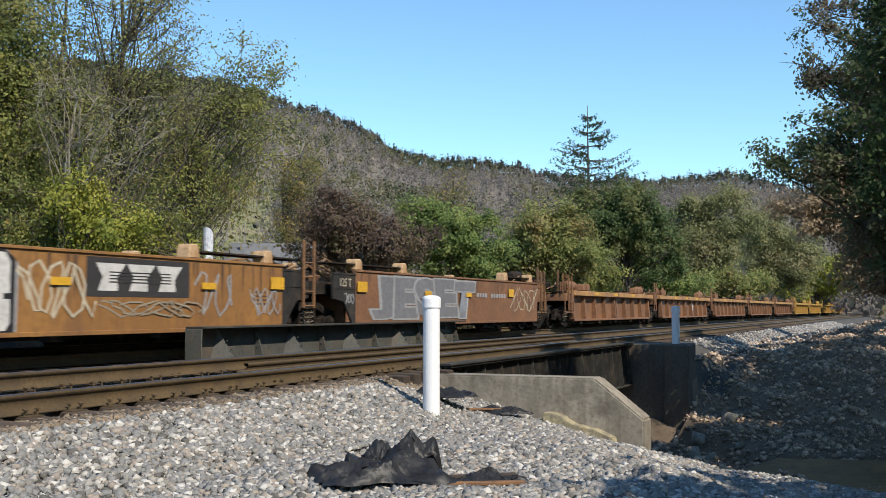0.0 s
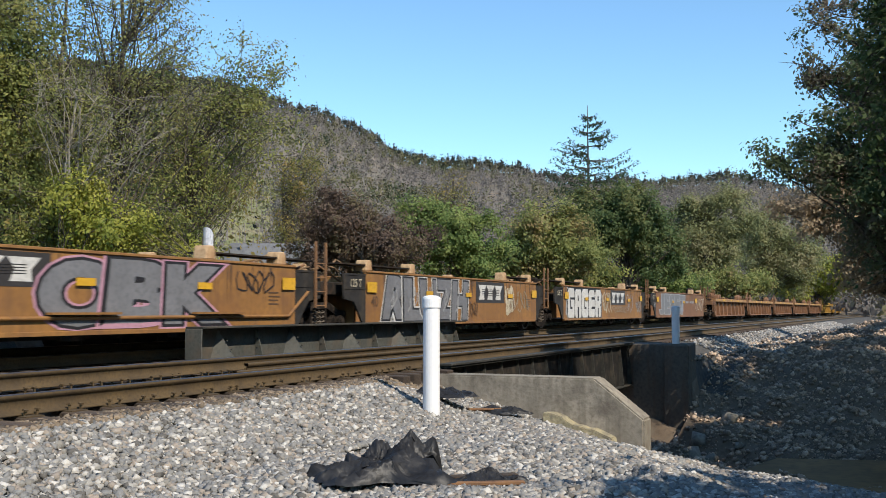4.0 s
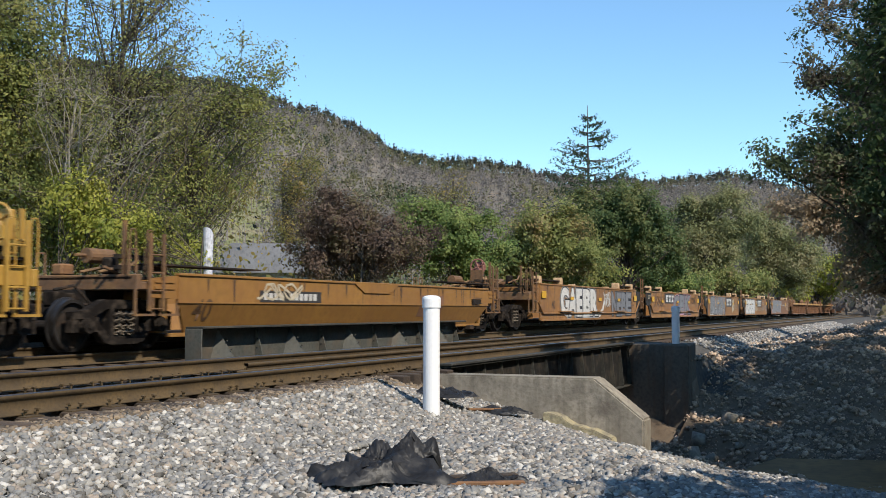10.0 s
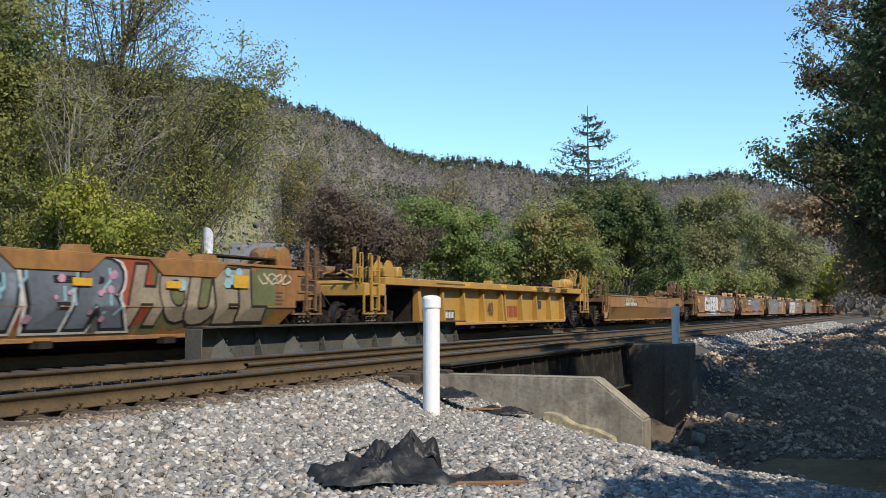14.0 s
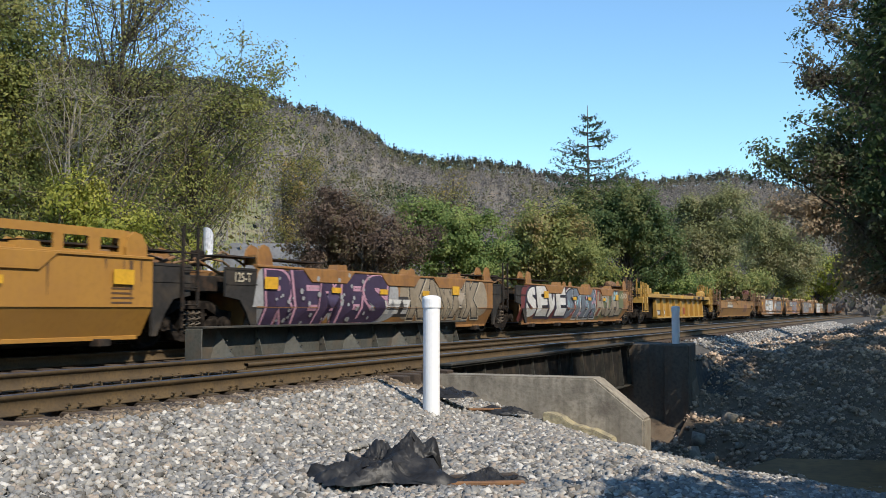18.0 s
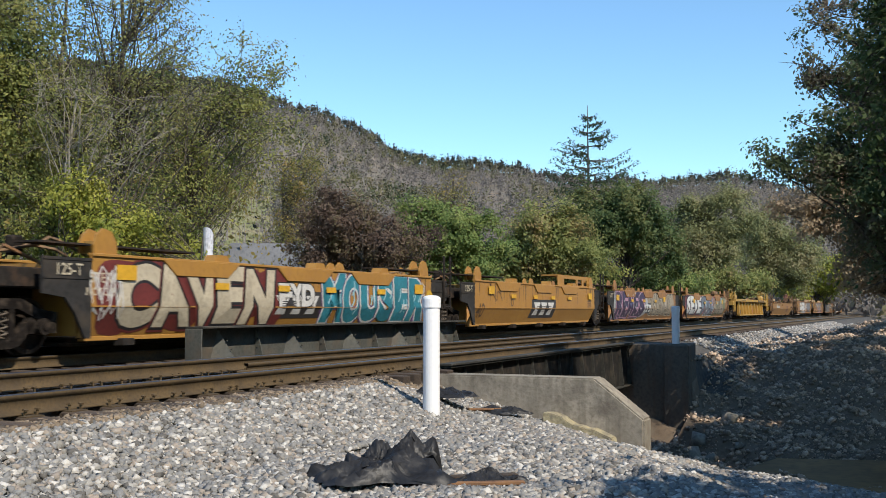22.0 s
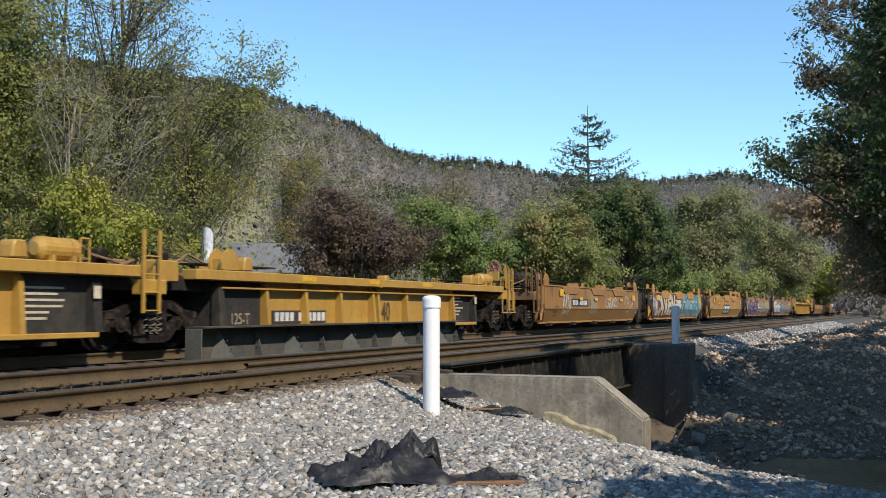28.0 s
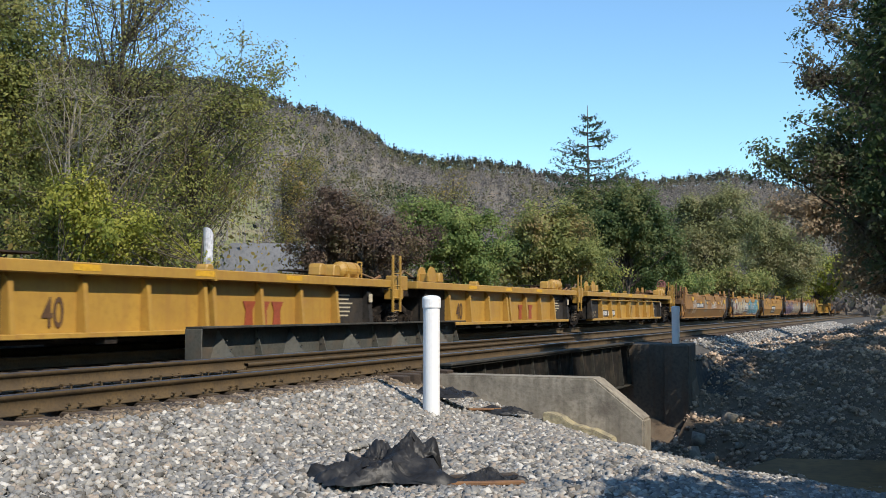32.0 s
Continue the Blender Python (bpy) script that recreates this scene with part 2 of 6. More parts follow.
def gone(t):
    """How far the train has run at t seconds."""
    return 7.8845 * t - 0.0579 * t * t / 2 + 0.0001 * t ** 3 / 3


def ramp01(a, b, v):
    t = np.clip((v - a) / (b - a), 0, 1)
    return t * t * (3 - 2 * t)


def ground_z(x, y):
    """Height of the ground: the railway bank, the gravel flat, the stream's channel under the bridge, and the bank beyond it."""
    x, y = np.asarray(x, float), np.asarray(y, float)
    yy = y + BEND * x * x / 2
    lin = lambda a, b, v: np.clip((v - a) / (b - a), 0, 1)
    z = -0.66 + 0.40 * lin(5.1, 6.25, yy - 0.75 * lin(12.2, 14.2, x) * (x < 15.2)) - 0.03 * ramp01(9.2, 10.2, yy) - 1.0 * ramp01(15.5, 19.0, yy)
    edge = 11.0 + np.interp(yy, [0, 1.3, 3.2, 5.5], [0, 0.5, 3.5, 4.4])
    fall = 0.42 * lin(-4.0, 0.0, x - edge) * lin(5.8, 3.4, yy) + 1.45 * ramp01(-0.2, 3.2, x - edge)
    fall = fall + 0.22 * lin(11.5, 14.2, x) * lin(6.0, 5.0, yy)
    far = ramp01(24.5, 33.5, x + 0.3 * (yy - 4))
    near = np.where(yy > 3.3, np.where(x < 15.2, fall * lin(5.9, 3.2, yy) ** 0.6, 1.75), fall)
    back = np.where(yy > 5.2, (x > 27.9) * 1.0, far)
    drop = np.where(x < 20, near, 1.8 * (1 - back))
    z = z - drop * (yy < 60)
    z = z + ramp01(30.0, 52.0, x) * ramp01(5.0, -1.0, yy) * 1.1 + ramp01(2, -25, yy) * ramp01(24, 60, x) * 3.0
    # low bank added behind the train, keeps the gap under the cars dark
    z = z + 0.68 * ramp01(14.3, 14.85, yy) * ramp01(29.0, 24.0, x) * (yy < 60)
    run = np.clip(yy - 2.0, 0, None)
    z = z - 0.35 * (1 - ramp01(0.6, 1.0, np.abs(x - 22.2 - 1.1 * run) / np.clip(2.1 - 0.3 * run, 0.4, None))) * (yy < 6.4)
    wob = 0.05 * np.sin(x * 1.7 + y * 0.9) * np.sin(y * 2.1 - x * 0.6) + 0.025 * np.sin(x * 4.1 + 1) * np.sin(y * 3.7)
    return z + wob * (yy < 5.0) * (1 + 2.5 * (x > 15)) + wob * 2 * (yy > 17)


# ---- ground ----
def axis(*spans):
    out = []
    for a, b, n in spans:
        out += list(np.linspace(a, b, n, endpoint=False))
    return np.array(out + [spans[-1][1]])


gx = axis((-2500, -200, 5), (-200, -20, 12), (-20, 3, 30), (3, 36, 150), (36, 70, 60), (70, 260, 60), (260, 2500, 8))
gy = axis((-2500, -100, 5), (-100, -8, 16), (-8, 20, 150), (20, 60, 30), (60, 200, 10), (200, 2500, 5))
GX, GY = np.meshgrid(gx, gy, indexing="ij")
GZ = ground_z(GX, GY)
gn, gm = GX.shape
gi = np.arange(gn * gm).reshape(gn, gm)
gf = np.stack([gi[:-1, :-1], gi[1:, :-1], gi[1:, 1:], gi[:-1, 1:]], -1).reshape(-1, 4)
ground = raw("ground", np.stack([GX, GY, GZ], -1).reshape(-1, 3), gf, M["earth"])
ground.data.materials.append(M["gravel"])
ground.data.materials.append(M["grass"])
cx = (GX[:-1, :-1] + GX[1:, 1:]) / 2
cy = (GY[:-1, :-1] + GY[1:, 1:]) / 2
yy = cy + BEND * cx * cx / 2
inside = (cx > 14.5) & (cx < 29)
is_gravel = (yy > 4.3) & (yy < 16.5) & ~inside | (yy <= 5.0) & (yy > -3) & (cx > 2) & (cx < 11.6 + np.interp(yy, [0, 1.3, 3.2, 5.5], [0, 0.5, 3.5, 4.4]))
ground.data.polygons.foreach_set("material_index", (is_gravel + 2 * (yy > 17.5)).ravel().astype(np.int32))
ground.data.polygons.foreach_set("use_smooth", np.ones(len(gf), bool))
tagged(ground, "gravel and bare earth of a railway bank with a stream channel", "ground", kind="structure")


# ---- tracks ----
RAIL_PROFILE = [(-0.075, -0.18), (0.075, -0.18), (0.075, -0.165), (0.012, -0.145), (0.010, -0.045), (0.036, -0.035), (0.036, -0.006), (0.028, 0.0), (-0.028, 0.0), (-0.036, -0.006), (-0.036, -0.035), (-0.010, -0.045), (-0.012, -0.145), (-0.075, -0.165)]


def swept(name, profile, s_list, y0, z0, material, closed=True):
    n = len(profile)
    v = [(s, line_y(y0, s) + py, z0 + pz) for s in s_list for py, pz in profile]
    f = [(i * n + j, i * n + (j + 1) % n, (i + 1) * n + (j + 1) % n, (i + 1) * n + j) for i in range(len(s_list) - 1) for j in range(n)]
    return raw(name, v, f, material)


S_LONG = list(range(-20, 260, 4))
TRACKS = [(Y_NEAR, 0.0), (Y_FAR, 0.068), (Y_TRAIN - 0.755, 0.017), (Y_TRAIN + 0.755, 0.085)]
for y0, z0 in TRACKS:
    r = swept("rail", RAIL_PROFILE, S_LONG, y0, z0, M["rail"])
    r.data.materials.append(M["railhead"])
    top = np.array([(i % len(RAIL_PROFILE)) in (6, 7, 8) for i in range(len(r.data.polygons))], np.int32)
    r.data.polygons.foreach_set("material_index", top)
    tagged(r, "rusty steel rail with a worn shiny head", "rail", "rails of the two tracks", "structure")
for y0, s0, s1, z0 in ((Y_NEAR + 0.45, 10.8, 25.1, 0.0), (Y_FAR - 0.45, 11.95, 27.0, 0.03)):
    r = swept("guard_rail", RAIL_PROFILE, list(np.linspace(s0, s1, 12)), y0, z0 - 0.02, M["rail"])
    tagged(r, "rusty guard rail between the running rails on the bridge", "rail", "guard rails on the bridge", "structure")

tie_bm = bmesh.new()
box(tie_bm, -0.115, 0.115, -1.3, 1.3, -0.19, 0.0, 0.012)
tie_me = bpy.data.meshes.new("tie")
tie_bm.to_mesh(tie_me)
tie_bm.free()
tie_me.materials.append(M["tie"])
tie_bm = bmesh.new()
box(tie_bm, -0.115, 0.115, -1.0, 1.3, -0.19, 0.0, 0.012)
short_me = bpy.data.meshes.new("bridge_tie")
tie_bm.to_mesh(short_me)
tie_bm.free()
short_me.materials.append(M["tie"])


def small_mesh(name, bm, material):
    me = bpy.data.meshes.new(name)
    bm.to_mesh(me)
    bm.free()
    me.materials.append(material)
    return me


plate_me = small_mesh("tie_plate", boxed(-0.1, 0.1, -0.17, 0.17, -0.002, 0.012), M["rail"])
spike_me = small_mesh("spike", box(boxed(-0.009, 0.009, -0.009, 0.009, -0.02, 0.055), -0.017, 0.017, -0.017, 0.022, 0.055, 0.07), M["rail"])
rng = random.Random(5)
for centre, zt in (((Y_NEAR + Y_FAR) / 2, -0.165), (Y_TRAIN, -0.15)):
    track = tagged(new("track_ties"), "weathered wooden ties bedded in ballast", "ties", kind="structure")
    s = -2.0
    while s < 75:
        if centre < 10 or s < 40:
            t = new("tie", short_me if centre < 10 and 15.3 < s < 27.8 else tie_me)
            if centre < 10 and 3.5 < s < 15.2:
                for py_ in (-0.755, 0.755):
                    pl = new("tie_plate", plate_me)
                    pl.parent = t
                    pl.matrix_basis = pose(0, py_, 0.0)
                    for sx_, sy_ in ((-0.06, -0.1), (0.07, -0.11), (0.0, 0.1)):
                        sp = new("spike", spike_me)
                        sp.parent = t
                        sp.matrix_basis = pose(sx_, py_ + sy_, 0.0, rng.uniform(-14, 14), rng.uniform(-14, 14), 0)
            t.parent = track
            t.matrix_basis = pose(s, line_y(centre, s) + (0.02 if centre < 10 and 15.3 < s < 27.8 else rng.uniform(-0.06, 0.06)), zt + rng.uniform(-0.012, 0.0), 1.4, 0, rng.uniform(-1.5, 1.5))
        s += 0.5


# ---- bridges ----
def stiffener(bm, x, y, z0, z1, depth, width):
    """A tapered gusset: deep at the foot, narrow at the top."""
    a = [(x - width, y, z0), (x + width, y, z0), (x, y - depth, z0), (x, y, z1)]
    vs = [bm.verts.new(p) for p in a]
    for f in ((0, 1, 2), (0, 2, 3), (2, 1, 3), (0, 3, 1)):
        bm.faces.new([vs[i] for i in f])
    return bm


rivet_bm = bmesh.new()
bmesh.ops.create_icosphere(rivet_bm, subdivisions=1, radius=0.02)
rivet_me = small_mesh("rivet", rivet_bm, M["girder"])


def plate_girder(x0, x1, y, z0, z1, step, flange, label, gusset):
    g = tagged(new("bridge_girder"), label, "bridge girder", kind="structure")
    # the gusseted web takes the lit tone, plain webs the shade tone
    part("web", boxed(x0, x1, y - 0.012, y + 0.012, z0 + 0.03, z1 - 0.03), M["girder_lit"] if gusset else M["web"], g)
    part("top_flange", boxed(x0, x1, y - flange, y + (0.04 if gusset else flange), z1 - 0.035, z1, 0.006), M["girder"], g)
    part("bottom_flange", boxed(x0, x1, y - flange, y + flange, z0, z0 + 0.035, 0.006), M["girder"], g)
    n = int((x1 - x0) / step)
    for i in range(n + 1):
        x = x0 + 0.83 + (x1 - x0 - 1.0) * i / n
        if gusset:
            if i % 2 == 0:
                bm = stiffener(bmesh.new(), x, y - 0.012, z0 + 0.035, z1 - 0.05, 0.95, 0.5)
                bmesh.ops.recalc_face_normals(bm, faces=bm.faces)
            else:
                bm = prism(bmesh.new(), [(-0.4, z0 + 0.035), (-0.012, z0 + 0.035), (-0.012, z1 - 0.05), (-0.05, z1 - 0.05)], -0.014, 0.014)
                bmesh.ops.transform(bm, matrix=Matrix(((0, 1, 0, x), (1, 0, 0, y), (0, 0, 1, 0), (0, 0, 0, 1))), verts=bm.verts)
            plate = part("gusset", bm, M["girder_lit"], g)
            for k in range(7):
                z = z0 + 0.25 + (z1 - z0 - 0.5) * k / 6
                piece_rivet = new("rivet", rivet_me)
                piece_rivet.parent = plate
                piece_rivet.matrix_basis = pose(x - 0.014, y - 0.07 - 0.6 * (z1 - z) * (i % 2 == 0), z, 0, -90, 0)
        else:
            bm = bmesh.new()
            prism(bm, [(-flange, z0 + 0.035), (-0.012, z0 + 0.035), (-0.012, z1 - 0.05), (-0.05, z1 - 0.05), (-flange * 0.75, z0 + 0.45 * (z1 - z0))], -0.012, 0.012)
            bmesh.ops.transform(bm, matrix=Matrix(((0, 1, 0, x), (1, 0, 0, y), (0, 0, 1, 0), (0, 0, 0, 1))), verts=bm.verts)
            part("stiffener", bm, M["girder"], g)
    return g


plate_girder(15.45, 27.7, 6.70, -1.25, -0.166, 0.92, 0.14, "painted steel deck girder under the near track, its web toned for shade", False)
plate_girder(15.45, 27.7, 8.75, -1.25, -0.36, 1.15, 0.17, "painted steel deck girder under the near track, its web toned for shade", False)
GIRDER_Y = 10.88
g3 = plate_girder(14.47, 25.9, GIRDER_Y, -0.95, 0.44, 1.21, 0.31, "grey painted through girder with gussets beside the train", True)
plate_girder(14.47, 25.9, 15.0, -0.95, 0.44, 1.21, 0.2, "painted girder on the far side of the train's bridge, its web toned for shade", False)
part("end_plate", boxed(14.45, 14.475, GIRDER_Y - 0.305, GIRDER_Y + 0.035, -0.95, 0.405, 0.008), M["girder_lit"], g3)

# ---- abutments and posts ----
edge_ob = tagged(part("deck_edge", boxed(15.4, 27.75, 6.53, 6.74, -0.162, -0.125, 0.006), M["girder"]), "grey steel edge plate along the bridge deck", "deck edge", kind="structure")
wing = bmesh.new()
prism(wing, [(-7.6, -0.25), (-4.06, -0.25), (-3.35, -0.81), (-3.35, -2.4), (-7.6, -2.4)], 14.75, 15.2)
bmesh.ops.transform(wing, matrix=Matrix(((0, 1, 0, 0), (-1, 0, 0, 0), (0, 0, 1, 0), (0, 0, 0, 1))), verts=wing.verts)
bmesh.ops.bevel(wing, geom=list(wing.edges), offset=0.025, segments=2, affect="EDGES")
wing_ob = tagged(part("wing_wall", wing, M["concrete"]), "sloped concrete wing wall of the near abutment, stained", "wall", kind="structure")
foot = bmesh.new()
foot_rng = random.Random(12)
prism(foot, [(-4.75, -0.74)] + [(-4.65 + 0.09 * k, -0.74 - 0.032 * k + foot_rng.uniform(-0.035, 0.035)) for k in range(11)] + [(-3.64, -1.5), (-4.75, -1.5)], 14.5, 14.78)
bmesh.ops.transform(foot, matrix=Matrix(((0, 1, 0, 0), (-1, 0, 0, 0), (0, 0, 1, 0), (0, 0, 0, 1))), verts=foot.verts)
bmesh.ops.bevel(foot, geom=list(foot.edges), offset=0.012, segments=2, affect="EDGES")
tagged(part("wall_footing", foot, M["lime_stain"]), "pale lime-stained concrete footing of the wing wall", "footing", kind="structure")
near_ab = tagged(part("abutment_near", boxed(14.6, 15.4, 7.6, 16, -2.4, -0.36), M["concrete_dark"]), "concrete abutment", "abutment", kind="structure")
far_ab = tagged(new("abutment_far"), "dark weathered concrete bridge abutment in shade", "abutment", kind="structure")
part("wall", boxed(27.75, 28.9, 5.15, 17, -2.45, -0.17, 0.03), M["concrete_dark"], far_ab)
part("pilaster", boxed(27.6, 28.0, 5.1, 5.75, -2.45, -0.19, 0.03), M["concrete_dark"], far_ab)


def marker_post(x, y, z0, z1, r):
    p = tagged(new("marker_post"), "white plastic pipe post with a rounded cap", "post", "white posts by the bridge")
    p.matrix_basis = pose(x, y, 0)
    part("pipe", rod(bmesh.new(), (0, 0, z0), (0, 0, z1 - 0.12), r * 0.9, 24), M["white"], p, smooth=False)
    bm = bmesh.new()
    prof = [(r, -0.13), (r, -0.02), (r * 0.93, 0.0), (r * 0.6, 0.018), (0.001, 0.025)]
    rings = [[bm.verts.new((q * math.cos(a * math.tau / 24), q * math.sin(a * math.tau / 24), z1 + dz)) for a in range(24)] for q, dz in prof]
    for a, b in zip(rings, rings[1:]):
        for i in range(24):
            bm.faces.new((a[i], a[(i + 1) % 24], b[(i + 1) % 24], b[i]))
    part("cap", bm, M["white"], p)
    return p


marker_post(12.07, 5.39, -0.75, 0.876, 0.117)
marker_post(28.15, 5.53, -0.19, 0.80, 0.115)


# ---- the train: well cars ----
SIDE, Z0, Z1, FOLD = -1.44, 0.335, 1.535, 0.84
PAINT = {k: mat("spray paint " + k, v, tuple(x * 0.82 for x in v), 0.55, s1=1.6, s2=14, bump=0.02, c=tuple(x * 0.6 for x in v), mixc=0.2) for k, v in {
    "white": (0.66, 0.64, 0.60), "grey": (0.20, 0.20, 0.21), "black": (0.02, 0.018, 0.02), "silver": (0.36, 0.36, 0.36), "tan": (0.33, 0.27, 0.19),
    "teal": (0.035, 0.22, 0.28), "aqua": (0.30, 0.52, 0.58), "purple": (0.13, 0.07, 0.17), "plum": (0.055, 0.035, 0.075), "pink": (0.55, 0.30, 0.38), "maroon": (0.16, 0.03, 0.025),
    "olive": (0.14, 0.15, 0.06), "sign": (0.045, 0.04, 0.038), "reflector": (0.70, 0.39, 0.025), "slate": (0.15, 0.17, 0.20), "gold": (0.62, 0.38, 0.03), "red": (0.32, 0.07, 0.03), "cream": (0.58, 0.50, 0.36), "stencil": (0.11, 0.06, 0.03)}.items()}
FOLDED = [False]


def side_heights(z0, z1, fold=0.84):
    """Bottom, top and fold of the car side that is being built."""
    global Z0, Z1, FOLD
    Z0, Z1, FOLD = z0, z1, fold


def skin(z):
    """The car side's outer face at height z: straight, or leaning in below a fold."""
    return SIDE + (0.25 * (FOLD - z) / (FOLD - Z0) if FOLDED[0] and z < FOLD else 0.0)


def lay(bm, poly, off):
    """One flat shape of (x, z) points laid on the car's side, bent where the side is bent."""
    vs = [bm.verts.new((x, 0, z)) for x, z in poly]
    f = bm.faces.new(vs)
    if FOLDED[0] and min(p[1] for p in poly) < FOLD < max(p[1] for p in poly):
        out = bmesh.ops.bisect_plane(bm, geom=[f, *f.edges, *f.verts], plane_co=(0, 0, FOLD), plane_no=(0, 0, 1))
        vs = list({v for v in vs if v.is_valid} | {g for g in out["geom_cut"] if isinstance(g, bmesh.types.BMVert)})
    for v in vs:
        v.co.y = skin(v.co.z) - off
    return bm


def rect(bm, x0, x1, z0, z1, off):
    return lay(bm, [(x0, z0), (x1, z0), (x1, z1), (x0, z1)], off)


def ribbon(bm, pts, w, off):
    """A painted stroke along pts, w wide: one continuous strip."""
    pts = [Vector(p) for p in pts]
    n = len(pts)
    rows = []
    for i, p in enumerate(pts):
        d = pts[min(i + 1, n - 1)] - pts[max(i - 1, 0)]
        d = d.normalized() if d.length > 1e-6 else Vector((1, 0))
        e = d * w * (0.35 if i == n - 1 else -0.35 if i == 0 else 0)
        k = Vector((-d.y, d.x)) * w / 2
        row = []
        for q in (p + e - k, p + e + k):
            z = clamp_z(q.y)
            row.append(bm.verts.new((q.x, skin(z) - off - 0.0005 * i, z)))
        rows.append(row)
    for a, b in zip(rows, rows[1:]):
        bm.faces.new((a[0], a[1], b[1], b[0]))
    return bm


def clamp_z(z):
    return min(max(z, Z0 + 0.02), Z1 - 0.01)


def blob(r, cx, cz, w, h):
    """The outline of one rounded painted shape."""
    n = 22
    p1, p2, out = r.uniform(0, 6), r.uniform(0, 6), []
    for i in range(n):
        a = i * math.tau / n
        c_, s_ = math.cos(a), math.sin(a)
        q = 1.0 + 0.10 * math.sin(2 * a + p1) + 0.09 * math.sin(3 * a + p2)
        ex = abs(c_) ** 0.72 * (1 if c_ > 0 else -1)
        ez = abs(s_) ** 0.72 * (1 if s_ > 0 else -1)
        out.append((cx + (w / 2 * q) * ex + 0.10 * h * s_, clamp_z(cz + (h / 2 * q) * ez)))
    return out


def tag(car, x0, x1, z0, z1, colour, seed, loops=7, w=0.035):
    """A quick tag: one looping thin line."""
    r = random.Random(seed)
    bm, pts = bmesh.new(), []
    n = loops * 6
    for i in range(n + 1):
        f = i / n
        pts.append((x0 + (x1 - x0) * (f + 0.13 * math.sin(f * loops * math.tau + seed)), z0 + (z1 - z0) * min(1, max(0, 0.5 + 0.42 * math.cos(f * loops * math.tau * 0.83 + seed * 2) + r.uniform(-0.1, 0.1)))))
    ribbon(bm, pts, w, 0.005)
    part("graffiti_tag", bm, PAINT[colour], car, colour + " scrawled paint line")


TEXTS = {}


def lettering(car, text, x, z, size, colour, y_off=0.006, y=None, stretch=1.0):
    if text not in TEXTS:
        cu = bpy.data.curves.new("lettering", "FONT")
        cu.body, cu.align_x, cu.size, cu.offset = text, "CENTER", 1.0, 0.012
        ob = bpy.data.objects.new("lettering", cu)
        scene.collection.objects.link(ob)
        bpy.context.view_layer.update()
        TEXTS[text] = bpy.data.meshes.new_from_object(ob.evaluated_get(bpy.context.evaluated_depsgraph_get()))
        bpy.data.objects.remove(ob)
    if FOLDED[0] and y is None:
        bm = bmesh.new()
        bm.from_mesh(TEXTS[text])
        for v in bm.verts:
            v.co = Vector((x + v.co.x * size * stretch, 0, z + v.co.y * size))
        bmesh.ops.bisect_plane(bm, geom=[*bm.faces, *bm.edges, *bm.verts], plane_co=(0, 0, FOLD), plane_no=(0, 0, 1))
        for v in bm.verts:
            v.co.y = skin(v.co.z) - y_off
        return part("lettering", bm, colour, car)
    me = TEXTS[text].copy()
    me.materials.clear()
    me.materials.append(colour)
    ob = new("lettering", me)
    ob.parent = car
    ob.matrix_basis = Matrix.Translation((x, (skin(z) if y is None else y) - y_off, z)) @ pose(0, 0, 0, 90) @ Matrix.Diagonal((size * stretch, size, 1, 1))
    return ob


GLYPHS = {}


def glyph(ch, fat):
    """One fat letter as a flat bmesh, its face in x and z, fitted to a unit square."""
    if (ch, fat) not in GLYPHS:
        cu = bpy.data.curves.new("glyph", "FONT")
        cu.body, cu.size, cu.offset, cu.resolution_u = ch, 1.0, fat, 4
        ob = bpy.data.objects.new("glyph", cu)
        scene.collection.objects.link(ob)
        bpy.context.view_layer.update()
        GLYPHS[ch, fat] = bpy.data.meshes.new_from_object(ob.evaluated_get(bpy.context.evaluated_depsgraph_get()))
        bpy.data.objects.remove(ob)
    bm = bmesh.new()
    bm.from_mesh(GLYPHS[ch, fat])
    return bm


